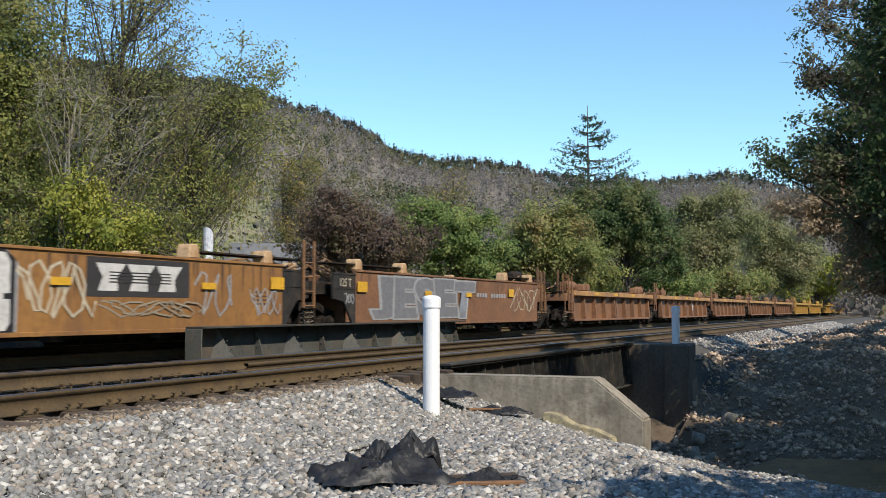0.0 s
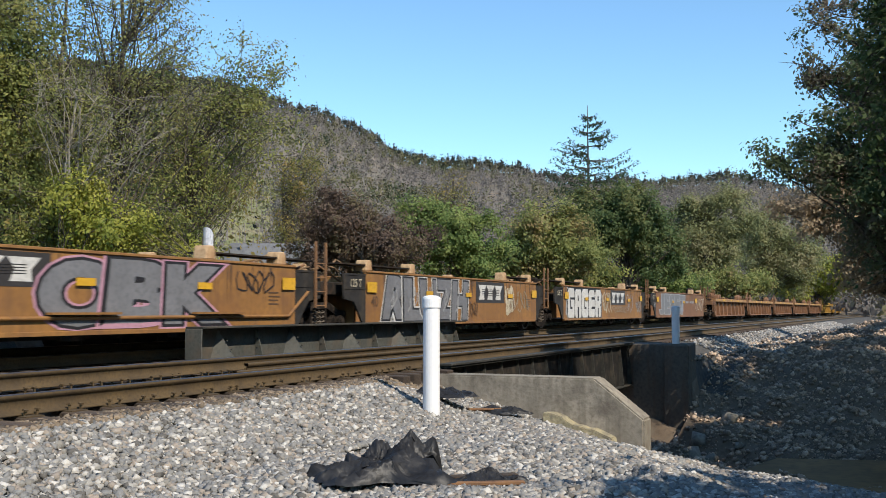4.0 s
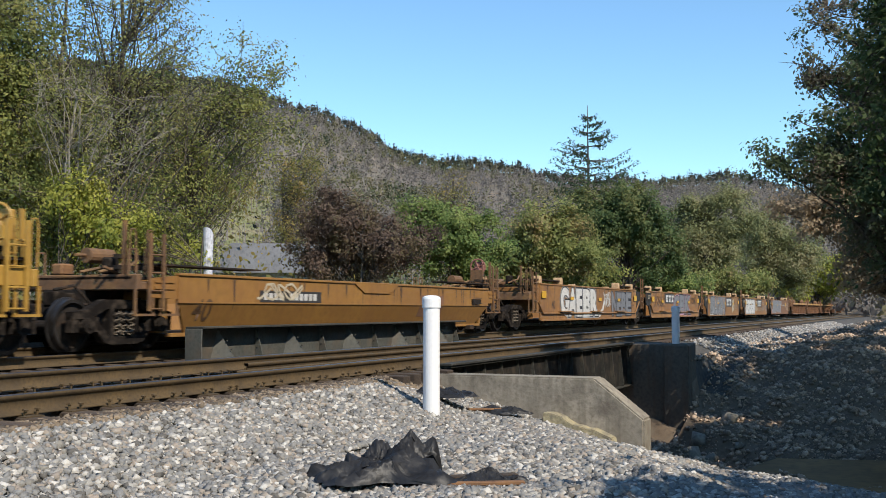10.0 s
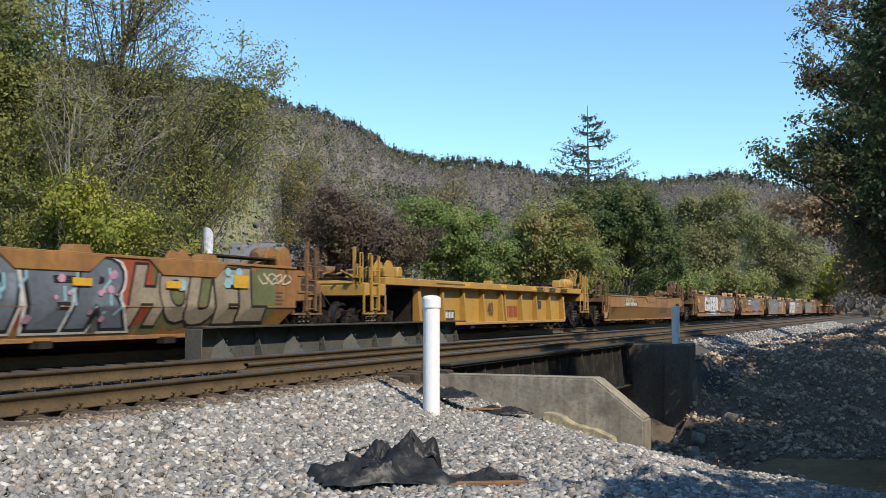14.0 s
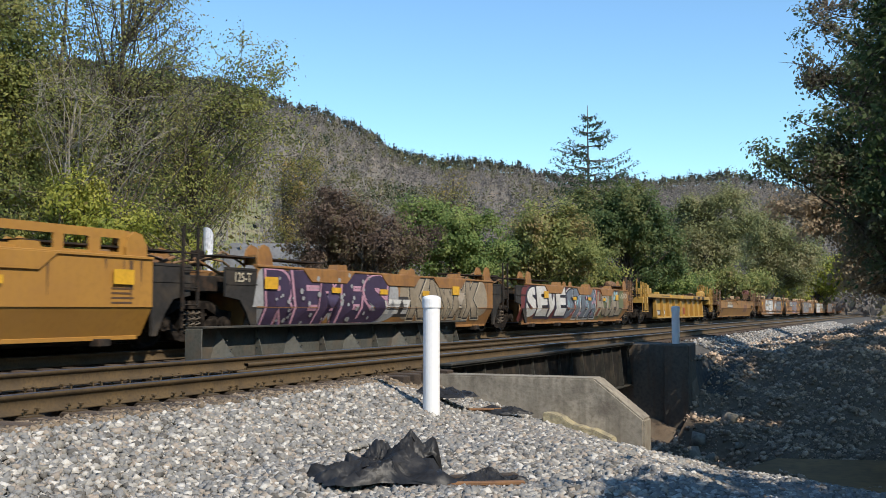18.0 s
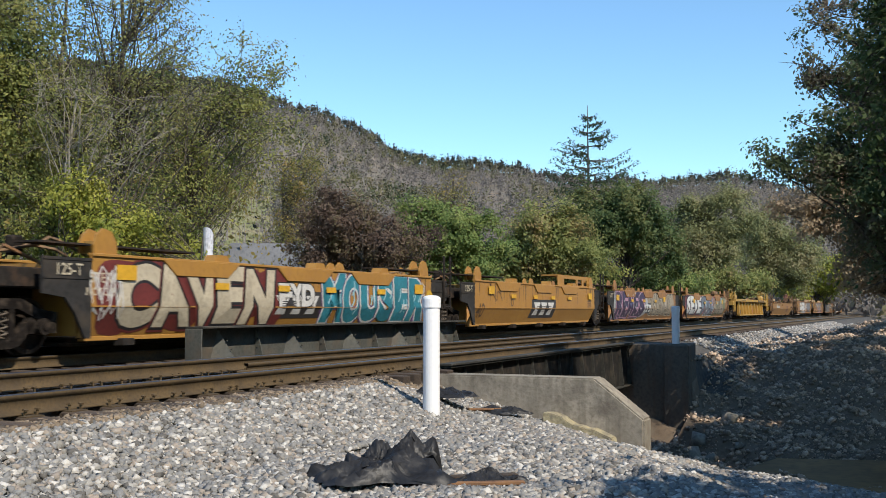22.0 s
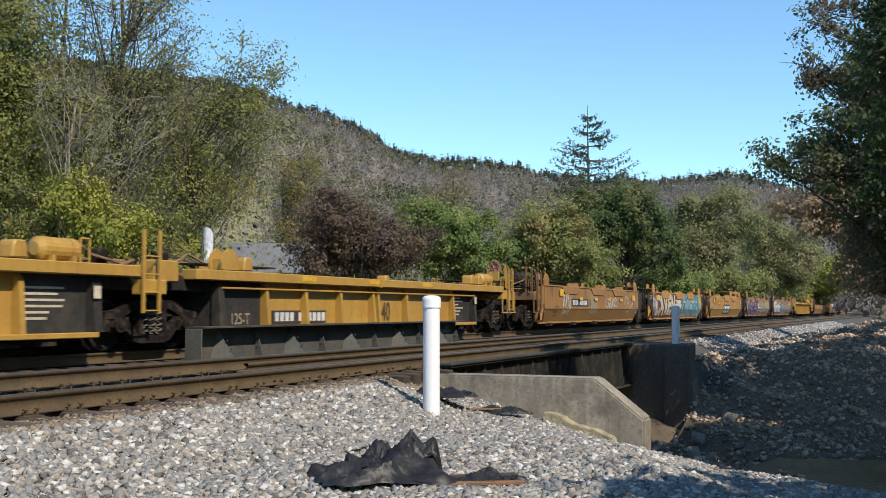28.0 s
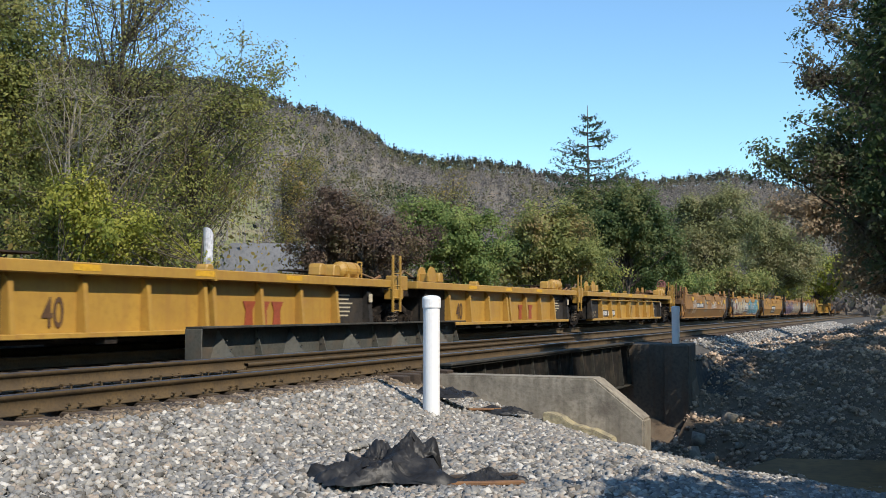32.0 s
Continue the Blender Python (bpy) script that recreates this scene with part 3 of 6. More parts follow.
def letters(car, text, x0, x1, z0, z1, fill, edge, seed, back=None, streaks=None, halo=None, lean_by=0.12):
    """Spray-painted fat letters with an outline and a halo, leaning a little each its own way."""
    r = random.Random(seed)
    w = (x1 - x0) / len(text)
    if back:
        for i in range(len(text) + 1):
            part("graffiti_ground", lay(bmesh.new(), blob(r, x0 + w * i, (z0 + z1) / 2 + r.uniform(-0.05, 0.05), w * 1.3, (z1 - z0) * 1.02), 0.003 + 0.0005 * i), PAINT[back], car)
    for i, ch in enumerate(text):
        lean, up, wide = r.uniform(-lean_by, lean_by), r.uniform(-0.03, 0.03), r.uniform(1.08, 1.24)
        ref = glyph(ch, 0.06)
        lo = Vector((min(v.co.x for v in ref.verts), min(v.co.y for v in ref.verts)))
        hi = Vector((max(v.co.x for v in ref.verts), max(v.co.y for v in ref.verts)))
        ref.free()
        for name, fat, paint, off in (("graffiti_halo", 0.125, halo, 0.007 + 0.0022 * i), ("graffiti_outline", 0.098, edge, 0.008 + 0.0022 * i), ("graffiti_letter", 0.06, fill, 0.009 + 0.0022 * i)):
            if not paint:
                continue
            bm = glyph(ch, fat)
            for v in bm.verts:
                fx, fz = (v.co.x - lo.x) / (hi.x - lo.x), (v.co.y - lo.y) / (hi.y - lo.y)
                z = clamp_z(z0 + 0.04 + (z1 - z0 - 0.08) * fz + up)
                v.co = Vector((x0 + w * (i + 0.5) + w * wide * (fx - 0.5) + lean * (fz - 0.5), 0, z))
            if FOLDED[0]:
                bmesh.ops.bisect_plane(bm, geom=[*bm.faces, *bm.edges, *bm.verts], plane_co=(0, 0, FOLD), plane_no=(0, 0, 1))
            for v in bm.verts:
                v.co.y = skin(v.co.z) - off
            part(name, bm, PAINT[paint], car, paint + " spray-painted letter")
        if streaks:
            cx = x0 + w * (i + 0.5)
            for k in range(3):
                a = cx + w * r.uniform(-0.35, 0.25)
                b = z0 + (z1 - z0) * r.uniform(0.2, 0.6)
                part("graffiti_highlight", ribbon(bmesh.new(), [(a, b), (a + w * 0.12, b + 0.12), (a + w * 0.1, b + 0.3)], 0.05, 0.0115 + 0.0022 * i), PAINT[streaks], car)


SLITS = {
    "G": [(0.36, 1.0, 0.6, 0.67), (0.36, 0.47, 0.3, 0.67), (0.36, 0.68, 0.3, 0.37)],
    "A": [(0.4, 0.6, 0.0, 0.36), (0.42, 0.56, 0.56, 0.74)],
    "E": [(0.45, 1.0, 0.62, 0.7), (0.45, 1.0, 0.3, 0.38)],
    "R": [(0.42, 0.58, 0.0, 0.34), (0.4, 0.6, 0.58, 0.74), (0.86, 1.0, 0.4, 0.47)],
}


def block_letters(car, text, x0, x1, z0, z1, fill, edge, glow):
    """Square roller-painted letters, shoulder to shoulder: chamfered blocks with narrow slits."""
    w, h, k = (x1 - x0) / len(text), z1 - z0, 0.13
    part("graffiti_ground", lay(bmesh.new(), [(x0 - 0.22, z0 + 0.2), (x0 + 0.1, z0 - 0.02), (x1 + 0.1, z0), (x1 + 0.12, z1 - 0.2), (x1 - 0.1, z1), (x0, z1)], 0.003), PAINT[glow], car)
    part("graffiti_outline", lay(bmesh.new(), [(x0 - 0.05, z0 + k), (x0 + k, z0 - 0.02), (x1 + 0.05, z0 - 0.02), (x1 + 0.06, z1 - k), (x1 - k, z1), (x0 + k, z1), (x0 - 0.05, z1 - k)], 0.006), PAINT[edge], car)
    for i, ch in enumerate(text):
        a, b = x0 + w * i + 0.035, x0 + w * (i + 1) - 0.035
        top = z1 - 0.04 - 0.03 * (i % 2)
        pts = [(a, z0 + k), (a + k * 0.7, z0 + 0.02), (b - k * 0.6, z0 + 0.02), (b, z0 + k), (b, top - k), (b - k * 0.7, top), (a + k, top), (a, top - k)]
        part("graffiti_letter", lay(bmesh.new(), pts, 0.009), PAINT[fill], car, fill + " roller-painted block letter")
        for u0, u1, v0, v1 in SLITS[ch]:
            part("graffiti_slit", rect(bmesh.new(), a + (b - a) * u0, a + (b - a) * u1, z0 + h * v0, z0 + h * v1, 0.0115), PAINT[edge], car)


def flecks(car, x0, x1, z0, z1, colour, n, seed, size=0.08, off=0.028):
    """Dabs and drips of paint over a piece."""
    r = random.Random(seed)
    bm = bmesh.new()
    for i in range(n):
        cx, cz, q = r.uniform(x0, x1), r.uniform(z0, z1), size * r.uniform(0.5, 1.3)
        lay(bm, [(cx + q * math.cos(a) * 1.2, clamp_z(cz + q * math.sin(a))) for a in (0.3, 1.4, 2.2, 3.3, 4.3, 5.4)], off + 0.0003 * i)
    part("overspray", bm, PAINT[colour], car, colour + " dabs of spray paint")["kind"] = "stuff"


def rust_runs(car, x0, x1, n, seed, z1=None):
    """Thin rust runs down a car side from its top edge."""
    r = random.Random(seed)
    bm = bmesh.new()
    for i in range(n):
        x, top, w = r.uniform(x0, x1), (z1 or Z1) - 0.03, r.uniform(0.012, 0.05)
        ln = r.uniform(0.12, 0.65) * (top - Z0)
        lay(bm, [(x - w, top), (x + w, top), (x + w * 0.5, top - ln * 0.6), (x + w * 0.1, top - ln), (x - w * 0.4, top - ln * 0.7)], 0.0022)
    part("rust_staining", bm, PAINT["stencil"], car, "dark rust runs down the side")["kind"] = "stuff"


def logo(car, x0, x1, z0, z1):
    """A dark sign panel with three heavy white block shapes and speed lines."""
    part("sign_panel", rect(bmesh.new(), x0, x1, z0, z1, 0.004), PAINT["sign"], car, "dark painted panel")
    w, h = x1 - x0, z1 - z0
    a, b, c = x0 + w * 0.08, z0 + h * 0.15, h * 0.7
    for i in range(3):
        g = a + w * 0.285 * i
        lay_pts = [(g + w * 0.02, b), (g + w * 0.20, b), (g + w * 0.19, b + c * 0.5), (g + w * 0.27, b + c), (g, b + c), (g + w * 0.06, b + c * 0.5)]
        part("emblem", lay(bmesh.new(), lay_pts, 0.008), PAINT["white"], car, "white block emblem")
    for i in range(4):
        part("emblem_line", rect(bmesh.new(), a + w * 0.12, a + w * 0.72, b + c * (0.30 + 0.12 * i), b + c * (0.345 + 0.12 * i), 0.011), PAINT["sign"], car)


def number_bars(car, x0, x1, z0, z1, n1, n2, panel="sign", ink="white"):
    """A dark panel with two runs of plain bars, for a car number."""
    if panel:
        part("number_panel", rect(bmesh.new(), x0, x1, z0, z1, 0.004), PAINT[panel], car)
    w = (x1 - x0) * 0.9 / (n1 + n2 + 1.5)
    for i in range(n1 + n2):
        g = x0 + (x1 - x0) * 0.05 + w * (i + (1.2 if i >= n1 else 0))
        part("number_bar", rect(bmesh.new(), g + w * 0.12, g + w * 0.86, z0 + (z1 - z0) * 0.2, z1 - (z1 - z0) * 0.2, 0.008), PAINT[ink], car)


def small_print(car, x0, x1, z0, z1, rows, colour="stencil", y=None):
    r = random.Random(int(x0 * 100) + rows)
    h = (z1 - z0) / rows
    for i in range(rows):
        bm = bmesh.new()
        if y is None:
            rect(bm, x0, x1 - (x1 - x0) * r.uniform(0, 0.4), z0 + h * (i + 0.3), z0 + h * (i + 0.7), 0.005)
        else:
            box(bm, x0, x1 - (x1 - x0) * r.uniform(0, 0.4), y - 0.004, y, z0 + h * (i + 0.3), z0 + h * (i + 0.7))
        part("stencilled_bar", bm, PAINT[colour], car)


def reflectors(car, xs, z=1.1, w=0.42, h=0.12):
    for i, x in enumerate(xs):
        z, w, h = (z + 0.1, 0.48, 0.24) if i in (0, len(xs) - 1) else (min(z, 1.1), 0.42, 0.12)
        part("reflector", rect(bmesh.new(), x - w / 2, x + w / 2, z - h / 2, z + h / 2, 0.045), PAINT["reflector"], car, "yellow reflective sticker")


SHARED = {}


def shared(key, make, material):
    """Meshes used again and again: built once."""
    if (key, material.name) not in SHARED:
        bm = make()
        me = bpy.data.meshes.new(key)
        bm.to_mesh(me)
        bm.free()
        me.materials.append(material)
        SHARED[key, material.name] = me
    return SHARED[key, material.name]


def piece_of(name, key, make, material, parent, x=0.0, y=0.0, z=0.0, rz=0.0, label=""):
    ob = new(name, shared(key, make, material))
    ob.parent = parent
    ob.matrix_basis = pose(x, y, z, 0, 0, rz)
    if label:
        ob["label"] = label
    return ob


WHEELS = []


def wheel_bm():
    bm = bmesh.new()
    prof = [(0.02, 0.09), (0.13, 0.09), (0.15, 0.03), (0.33, 0.01), (0.36, 0.075), (0.415, 0.075), (0.425, -0.045), (0.455, -0.055), (0.455, -0.08), (0.36, -0.08), (0.33, -0.03), (0.15, -0.02), (0.13, -0.09), (0.02, -0.09)]
    n = 28
    rings = [[bm.verts.new((q * math.cos(i * math.tau / n), -y, q * math.sin(i * math.tau / n))) for i in range(n)] for q, y in prof]
    for a, b in zip(rings, rings[1:]):
        for i in range(n):
            bm.faces.new((a[i], a[(i + 1) % n], b[(i + 1) % n], b[i]))
    bmesh.ops.recalc_face_normals(bm, faces=bm.faces)
    for f in bm.faces:
        mid = f.calc_center_median()
        f.material_index = int(math.hypot(mid.x, mid.z) > 0.375)
    return bm


def frame_bm():
    """A cast side frame: arched top member, dished bottom member, two columns, pedestals over the axle boxes."""
    bm = bmesh.new()
    prism(bm, [(-1.2, 0.52), (-1.2, 0.64), (-0.85, 0.68), (-0.48, 0.84), (0.48, 0.84), (0.85, 0.68), (1.2, 0.64), (1.2, 0.52), (0.8, 0.54), (0.42, 0.69), (-0.42, 0.69), (-0.8, 0.54)], -0.08, 0.08)
    prism(bm, [(-0.78, 0.5), (-0.62, 0.5), (-0.36, 0.24), (0.36, 0.24), (0.62, 0.5), (0.78, 0.5), (0.48, 0.15), (0.3, 0.11), (-0.3, 0.11), (-0.48, 0.15)], -0.07, 0.07)
    for x in (-0.36, 0.26):
        box(bm, x, x + 0.1, -0.075, 0.075, 0.22, 0.72)
    for x in (-1.2, 1.06, -0.76, 0.62):
        box(bm, x, x + 0.14, -0.07, 0.07, 0.32, 0.56)
    return bm


def spring_bm():
    """One coil spring standing on the side frame's lower member."""
    v, f = [], []
    tube(v, f, [(0.06 * math.cos(k * math.tau / 8), 0.06 * math.sin(k * math.tau / 8), 0.25 + 0.44 * k / 36) for k in range(37)], 0.018, 0.018, 4)
    bm = bmesh.new()
    vs = [bm.verts.new(p) for p in v]
    for q in f:
        bm.faces.new([vs[k] for k in q])
    return bm


def truck(car, x):
    """A two-axle truck under the car at x: side frames, springs, bolster, wheelsets that turn."""
    tr = piece_of("truck", "bolster", lambda: boxed(-0.22, 0.22, -1.05, 1.05, 0.42, 0.78, 0.03), M["grime"], car, x, label="grimy cast steel truck")
    for sy in (-1, 1):
        piece_of("side_frame", "side_frame", frame_bm, M["cast"], tr, 0, sy * 1.02, 0)
        for k in range(3):
            piece_of("spring", "spring", spring_bm, M["spring"], tr, -0.16 + 0.16 * k, sy * 1.07, 0)
        for ax in (-0.89, 0.89):
            piece_of("bearing_cap", "bearing_cap", lambda: rod(rod(bmesh.new(), (0, -0.15, 0.425), (0, 0.15, 0.425), 0.125, 14), (0, -0.17, 0.425), (0, 0.17, 0.425), 0.06, 10), M["cast"], tr, ax, sy * 1.02, 0)
    for ax in (-0.89, 0.89):
        w = piece_of("wheelset", "axle", lambda: rod(bmesh.new(), (0, -1.0, 0), (0, 1.0, 0), 0.08, 12), M["grime"], car, x + ax, 0, 0.425, label="steel wheelset with shiny treads")
        for sy in (-1, 1):
            ob = piece_of("wheel", "wheel", wheel_bm, M["grime"], w, 0, sy * 0.745, 0, 0 if sy < 0 else 180)
            if len(ob.data.materials) < 2:
                ob.data.materials.append(M["wheel"])
        WHEELS.append((w, x + ax))
    return tr


def ladder_bm(z0, z1, w=0.42):
    def make():
        bm = bmesh.new()
        for x in (-w / 2, w / 2):
            box(bm, x - 0.028, x + 0.028, -0.02, 0.02, z0, z1)
        z = z0 + 0.04
        while z < min(z1, 1.75):
            rod(bm, (-w / 2, 0, z), (w / 2, 0, z), 0.014, 6)
            z += 0.3
        return bm
    return make


def hood_bm():
    bm = bmesh.new()
    prism(bm, [(-0.16, 0.0), (0.16, 0.0), (0.13, 0.2), (0.09, 0.26), (-0.09, 0.26), (-0.13, 0.2)], -0.15, 0.15)
    bmesh.ops.bevel(bm, geom=list(bm.edges), offset=0.02, segments=1, affect="EDGES")
    return bm


def ear_bm():
    bm = bmesh.new()
    for y in (-0.16, 0.12):
        prism(bm, [(-0.26, 0.0), (0.26, 0.0), (0.24, 0.2), (0.12, 0.36), (-0.06, 0.4), (-0.2, 0.3), (-0.27, 0.14)], y, y + 0.05)
    box(bm, -0.2, 0.2, -0.14, 0.15, 0.0, 0.2)
    return bm


def tank_bm():
    bm = rod(bmesh.new(), (-0.36, 0, 0.25), (0.36, 0, 0.25), 0.19, 18)
    rod(bm, (-0.36, 0, 0.25), (-0.43, 0, 0.25), 0.19, 18, 0.1)
    rod(bm, (0.36, 0, 0.25), (0.43, 0, 0.25), 0.19, 18, 0.1)
    for x in (-0.22, 0.22):
        box(bm, x - 0.04, x + 0.04, -0.2, 0.2, 0.0, 0.16)
        rod(bm, (x - 0.02, 0, 0.25), (x + 0.02, 0, 0.25), 0.198, 18)
    return bm


def hoop_bm():
    bm = bmesh.new()
    for a, b in (((-0.1, 0, 0), (-0.1, 0, 0.42)), ((-0.1, 0, 0.42), (0.1, 0, 0.42)), ((0.1, 0, 0.42), (0.1, 0, 0))):
        rod(bm, a, b, 0.018, 6)
    return bm


def hand_hoop_bm():
    """A tall narrow hoop of round bar."""
    v, f = [], []
    tube(v, f, [(-0.07, 0, 0), (-0.07, 0, 0.62), (-0.05, 0, 0.7), (0.05, 0, 0.7), (0.07, 0, 0.62), (0.07, 0, 0)], 0.014, 0.014, 6)
    bm = bmesh.new()
    vs = [bm.verts.new(p) for p in v]
    for q in f:
        bm.faces.new([vs[k] for k in q])
    return bm


def step_bm():
    bm = bmesh.new()
    for x in (-0.22, 0.22):
        box(bm, x - 0.025, x + 0.025, -0.015, 0.015, -0.42, 0.0)
    box(bm, -0.25, 0.25, -0.03, 0.03, -0.45, -0.41)
    return bm


def brakewheel_bm():
    bm = bmesh.new()
    n = 16
    for i in range(n):
        a, b = i * math.tau / n, (i + 1) * math.tau / n
        rod(bm, (0.03, 0.24 * math.cos(a), 0.24 * math.sin(a)), (0.03, 0.24 * math.cos(b), 0.24 * math.sin(b)), 0.024, 6)
    for i in range(4):
        a = i * math.tau / 4 + 0.4
        rod(bm, (0.0, 0, 0), (0.03, 0.24 * math.cos(a), 0.24 * math.sin(a)), 0.02, 6)
    box(bm, -0.18, 0.0, -0.13, 0.13, -0.3, 0.16, 0.02)
    return bm


def pipes_bm(dy=0.0, hump=0.3):
    v, f = [], []
    tube(v, f, [(-0.9, dy, 0.05), (-0.6, dy + 0.05, 0.14), (-0.35, dy - 0.05, hump * 0.9), (-0.1, dy, hump), (0.15, dy + 0.05, hump * 0.6), (0.45, dy, 0.12), (0.85, dy - 0.05, 0.04)], 0.026, 0.026, 6)
    bm = bmesh.new()
    vs = [bm.verts.new(p) for p in v]
    for q in f:
        bm.faces.new([vs[k] for k in q])
    return bm


def tube(verts, faces, pts, r0, r1, sides=5):
    """A tapered tube along pts, added to verts and faces."""
    pts = [np.array(p, float) for p in pts]
    n = len(pts)
    base = len(verts)
    for i, p in enumerate(pts):
        d = pts[min(i + 1, n - 1)] - pts[max(i - 1, 0)]
        d = d / (np.linalg.norm(d) + 1e-9)
        a = np.cross(d, (0.3, 0.9, 0.1))
        a = a / (np.linalg.norm(a) + 1e-9)
        b = np.cross(d, a)
        r = r0 + (r1 - r0) * i / (n - 1)
        for k in range(sides):
            t = k * math.tau / sides
            verts.append(p + r * (math.cos(t) * a + math.sin(t) * b))
    for i in range(n - 1):
        for k in range(sides):
            faces.append((base + i * sides + k, base + i * sides + (k + 1) % sides, base + (i + 1) * sides + (k + 1) % sides, base + (i + 1) * sides + k))


def coupler_bm():
    bm = boxed(-0.55, 0.12, -0.11, 0.11, 0.76, 0.96, 0.02)
    box(bm, 0.0, 0.24, -0.16, 0.16, 0.72, 1.0, 0.04)
    rod(bm, (-0.2, -0.35, 0.75), (0.2, -0.42, 0.35), 0.03, 8)
    return bm


def end_gear(car, xb, sgn, kind, paint, tank, wheel):
    """What stands on the end of a car; sgn: which way the end looks; kind: art (shared truck) or free (coupler)."""
    xe = xb + sgn * (1.55 if kind == "art" else 1.05)
    ends = "end_platform"
    wide = 1.15 if kind == "art" else 1.41
    part(ends, boxed(xb - sgn * 0.05, xe - sgn * 0.13 * (kind == "free"), -wide, wide, 1.0, min(1.3, Z1 - 0.12), 0.02), M["grime"] if kind == "art" else paint, car)
    part("centre_sill", boxed(xb - sgn * 0.3, xe, -0.3, 0.3, 0.72, 1.02, 0.02), M["grime"], car)
    if kind == "free":
        part("end_sill", boxed(xe - sgn * 0.12, xe, -1.42, 1.42, 1.0, 1.26, 0.015), paint, car)
        c = piece_of("coupler", "coupler", coupler_bm, M["cast"], car, xe + sgn * 0.25, 0, 0, 0 if sgn > 0 else 180)
        for dx in (0.2, 0.85):
            piece_of("stirrup_step", "stirrup", step_bm, paint, car, xe - sgn * dx, SIDE + 0.04, 1.02)
        for dx in (0.15, 0.55):
            piece_of("grab_rail", "hoop", hoop_bm, paint, car, xe - sgn * dx, SIDE + 0.25, 1.26)
            piece_of("grab_rail", "hoop", hoop_bm, paint, car, xe - sgn * dx, -SIDE - 0.25, 1.26)
        part("end_post", boxed(xe - sgn * 0.04 - 0.03, xe - sgn * 0.04 + 0.03, SIDE + 0.3, SIDE + 0.36, 1.2, 2.15), paint, car)
        piece_of("end_ladder", "free_ladder", ladder_bm(0.65, 1.95, 0.36), paint, car, xe - sgn * 0.45, SIDE - 0.01, 0)
        for z in (1.34, 1.52):
            part("platform_beam", boxed(min(xb, xe + sgn * 0.1), max(xb, xe + sgn * 0.1), SIDE + 0.34, SIDE + 0.44, z, z + 0.07), M["grime"], car)
        piece_of("brake_cylinder", "brake_cylinder", lambda: rod(rod(bmesh.new(), (-0.32, 0, 0.2), (0.3, 0, 0.2), 0.13, 14), (0.3, 0, 0.2), (0.55, 0, 0.2), 0.03, 8), M["rust_end"], car, xb + sgn * 0.55, -0.15, 1.4, 0 if sgn > 0 else 180, "rusty brake cylinder")
        for dx in (0.0, 0.42):
            piece_of("hand_hoop", "hand_hoop", hand_hoop_bm, paint, car, xe - sgn * dx, SIDE + 0.12, 1.3)
        piece_of("brake_hose", "brake_hose", lambda: pipes_bm(0.0, -0.25), M["grime"], car, xe, -0.5, 0.95, 0 if sgn > 0 else 180)
        part("crossover_walkway", boxed(xe - sgn * 0.6, xe, -1.3, 1.3, Z1 - 0.08, Z1 - 0.04), M["grime"], car)
    piece_of("brake_pipe", "pipe_near", pipes_bm, M["pipe"], car, xb + sgn * 0.3, -0.75, Z1, 0 if sgn > 0 else 180)
    piece_of("brake_pipe", "pipe_far", lambda: pipes_bm(0.0, 0.2), M["pipe"], car, xb + sgn * 0.35, -0.4, Z1, 0 if sgn > 0 else 180)
    piece_of("brake_valve", "valve", lambda: boxed(-0.12, 0.12, -0.1, 0.1, 0.0, 0.3, 0.03), M["cast"], car, xb + sgn * 0.75, -0.6, Z1)
    piece_of("valve_box", "valve_box", lambda: boxed(-0.15, 0.15, -0.12, 0.12, 0.0, 0.2, 0.03), M["rust"], car, xb + sgn * 0.9, 0.3, Z1)
    for dy in (-0.9, 0.9):
        piece_of("cross_brace", "brace", lambda: rod(bmesh.new(), (-0.5, 0, 0.0), (0.5, 0, 0.32), 0.03, 6), M["rust"] if kind == "art" else paint, car, xb + sgn * 0.75, dy, Z1 - 0.2, 0 if sgn > 0 else 180)
    if tank:
        piece_of("air_tank", "tank", tank_bm, paint if tank == 1 else M["grime"], car, xb + sgn * 0.2, -0.6, Z1 + 0.02, label="cylindrical air tank")
    if wheel:
        piece_of("hand_brake", "hand_brake", brakewheel_bm, paint if wheel == 1 else M["faded"], car, xe - sgn * 0.1, -0.75, 2.0, 180, label="hand brake wheel on its gear box")
        part("brake_stand", boxed(xe - sgn * 0.2 - 0.05, xe - sgn * 0.2 + 0.05, -0.95, -0.55, 1.2, 1.9), paint, car)


def dark_end(car, xb, sgn, text, ladder, lad_mat):
    """The black panel over a shared truck, with its sloped leg."""
    for y in (SIDE, -SIDE - 0.05):
        bm = bmesh.new()
        pts = [(0, Z0), (0.12, Z0), (0.34, 0.62), (0.56, 0.86), (1.02, 0.92), (1.02, Z1 - 0.035), (0, Z1 - 0.035)]
        prism(bm, [(xb + sgn * px, pz) for px, pz in pts], y, y + 0.05)
        part("end_panel", bm, M["dark"], car, "black painted end panel")
        bm = bmesh.new()
        box(bm, xb, xb + sgn * 1.02, y - 0.012, y, Z1 - 0.08, Z1 - 0.036)
        box(bm, xb, xb + sgn * 1.02, y - 0.012, y, 1.14, 1.17)
        part("panel_rib", bm, M["dark"], car)
    if text:
        lettering(car, text, xb + sgn * 0.5, 1.2, 0.25, PAINT["cream"], 0.016, SIDE, 0.95)
    if ladder:
        piece_of("ladder", "ladder", ladder_bm(0.72, 2.12), lad_mat, car, xb + sgn * 0.95, SIDE - 0.05, 0, label="steel ladder at the car's end")


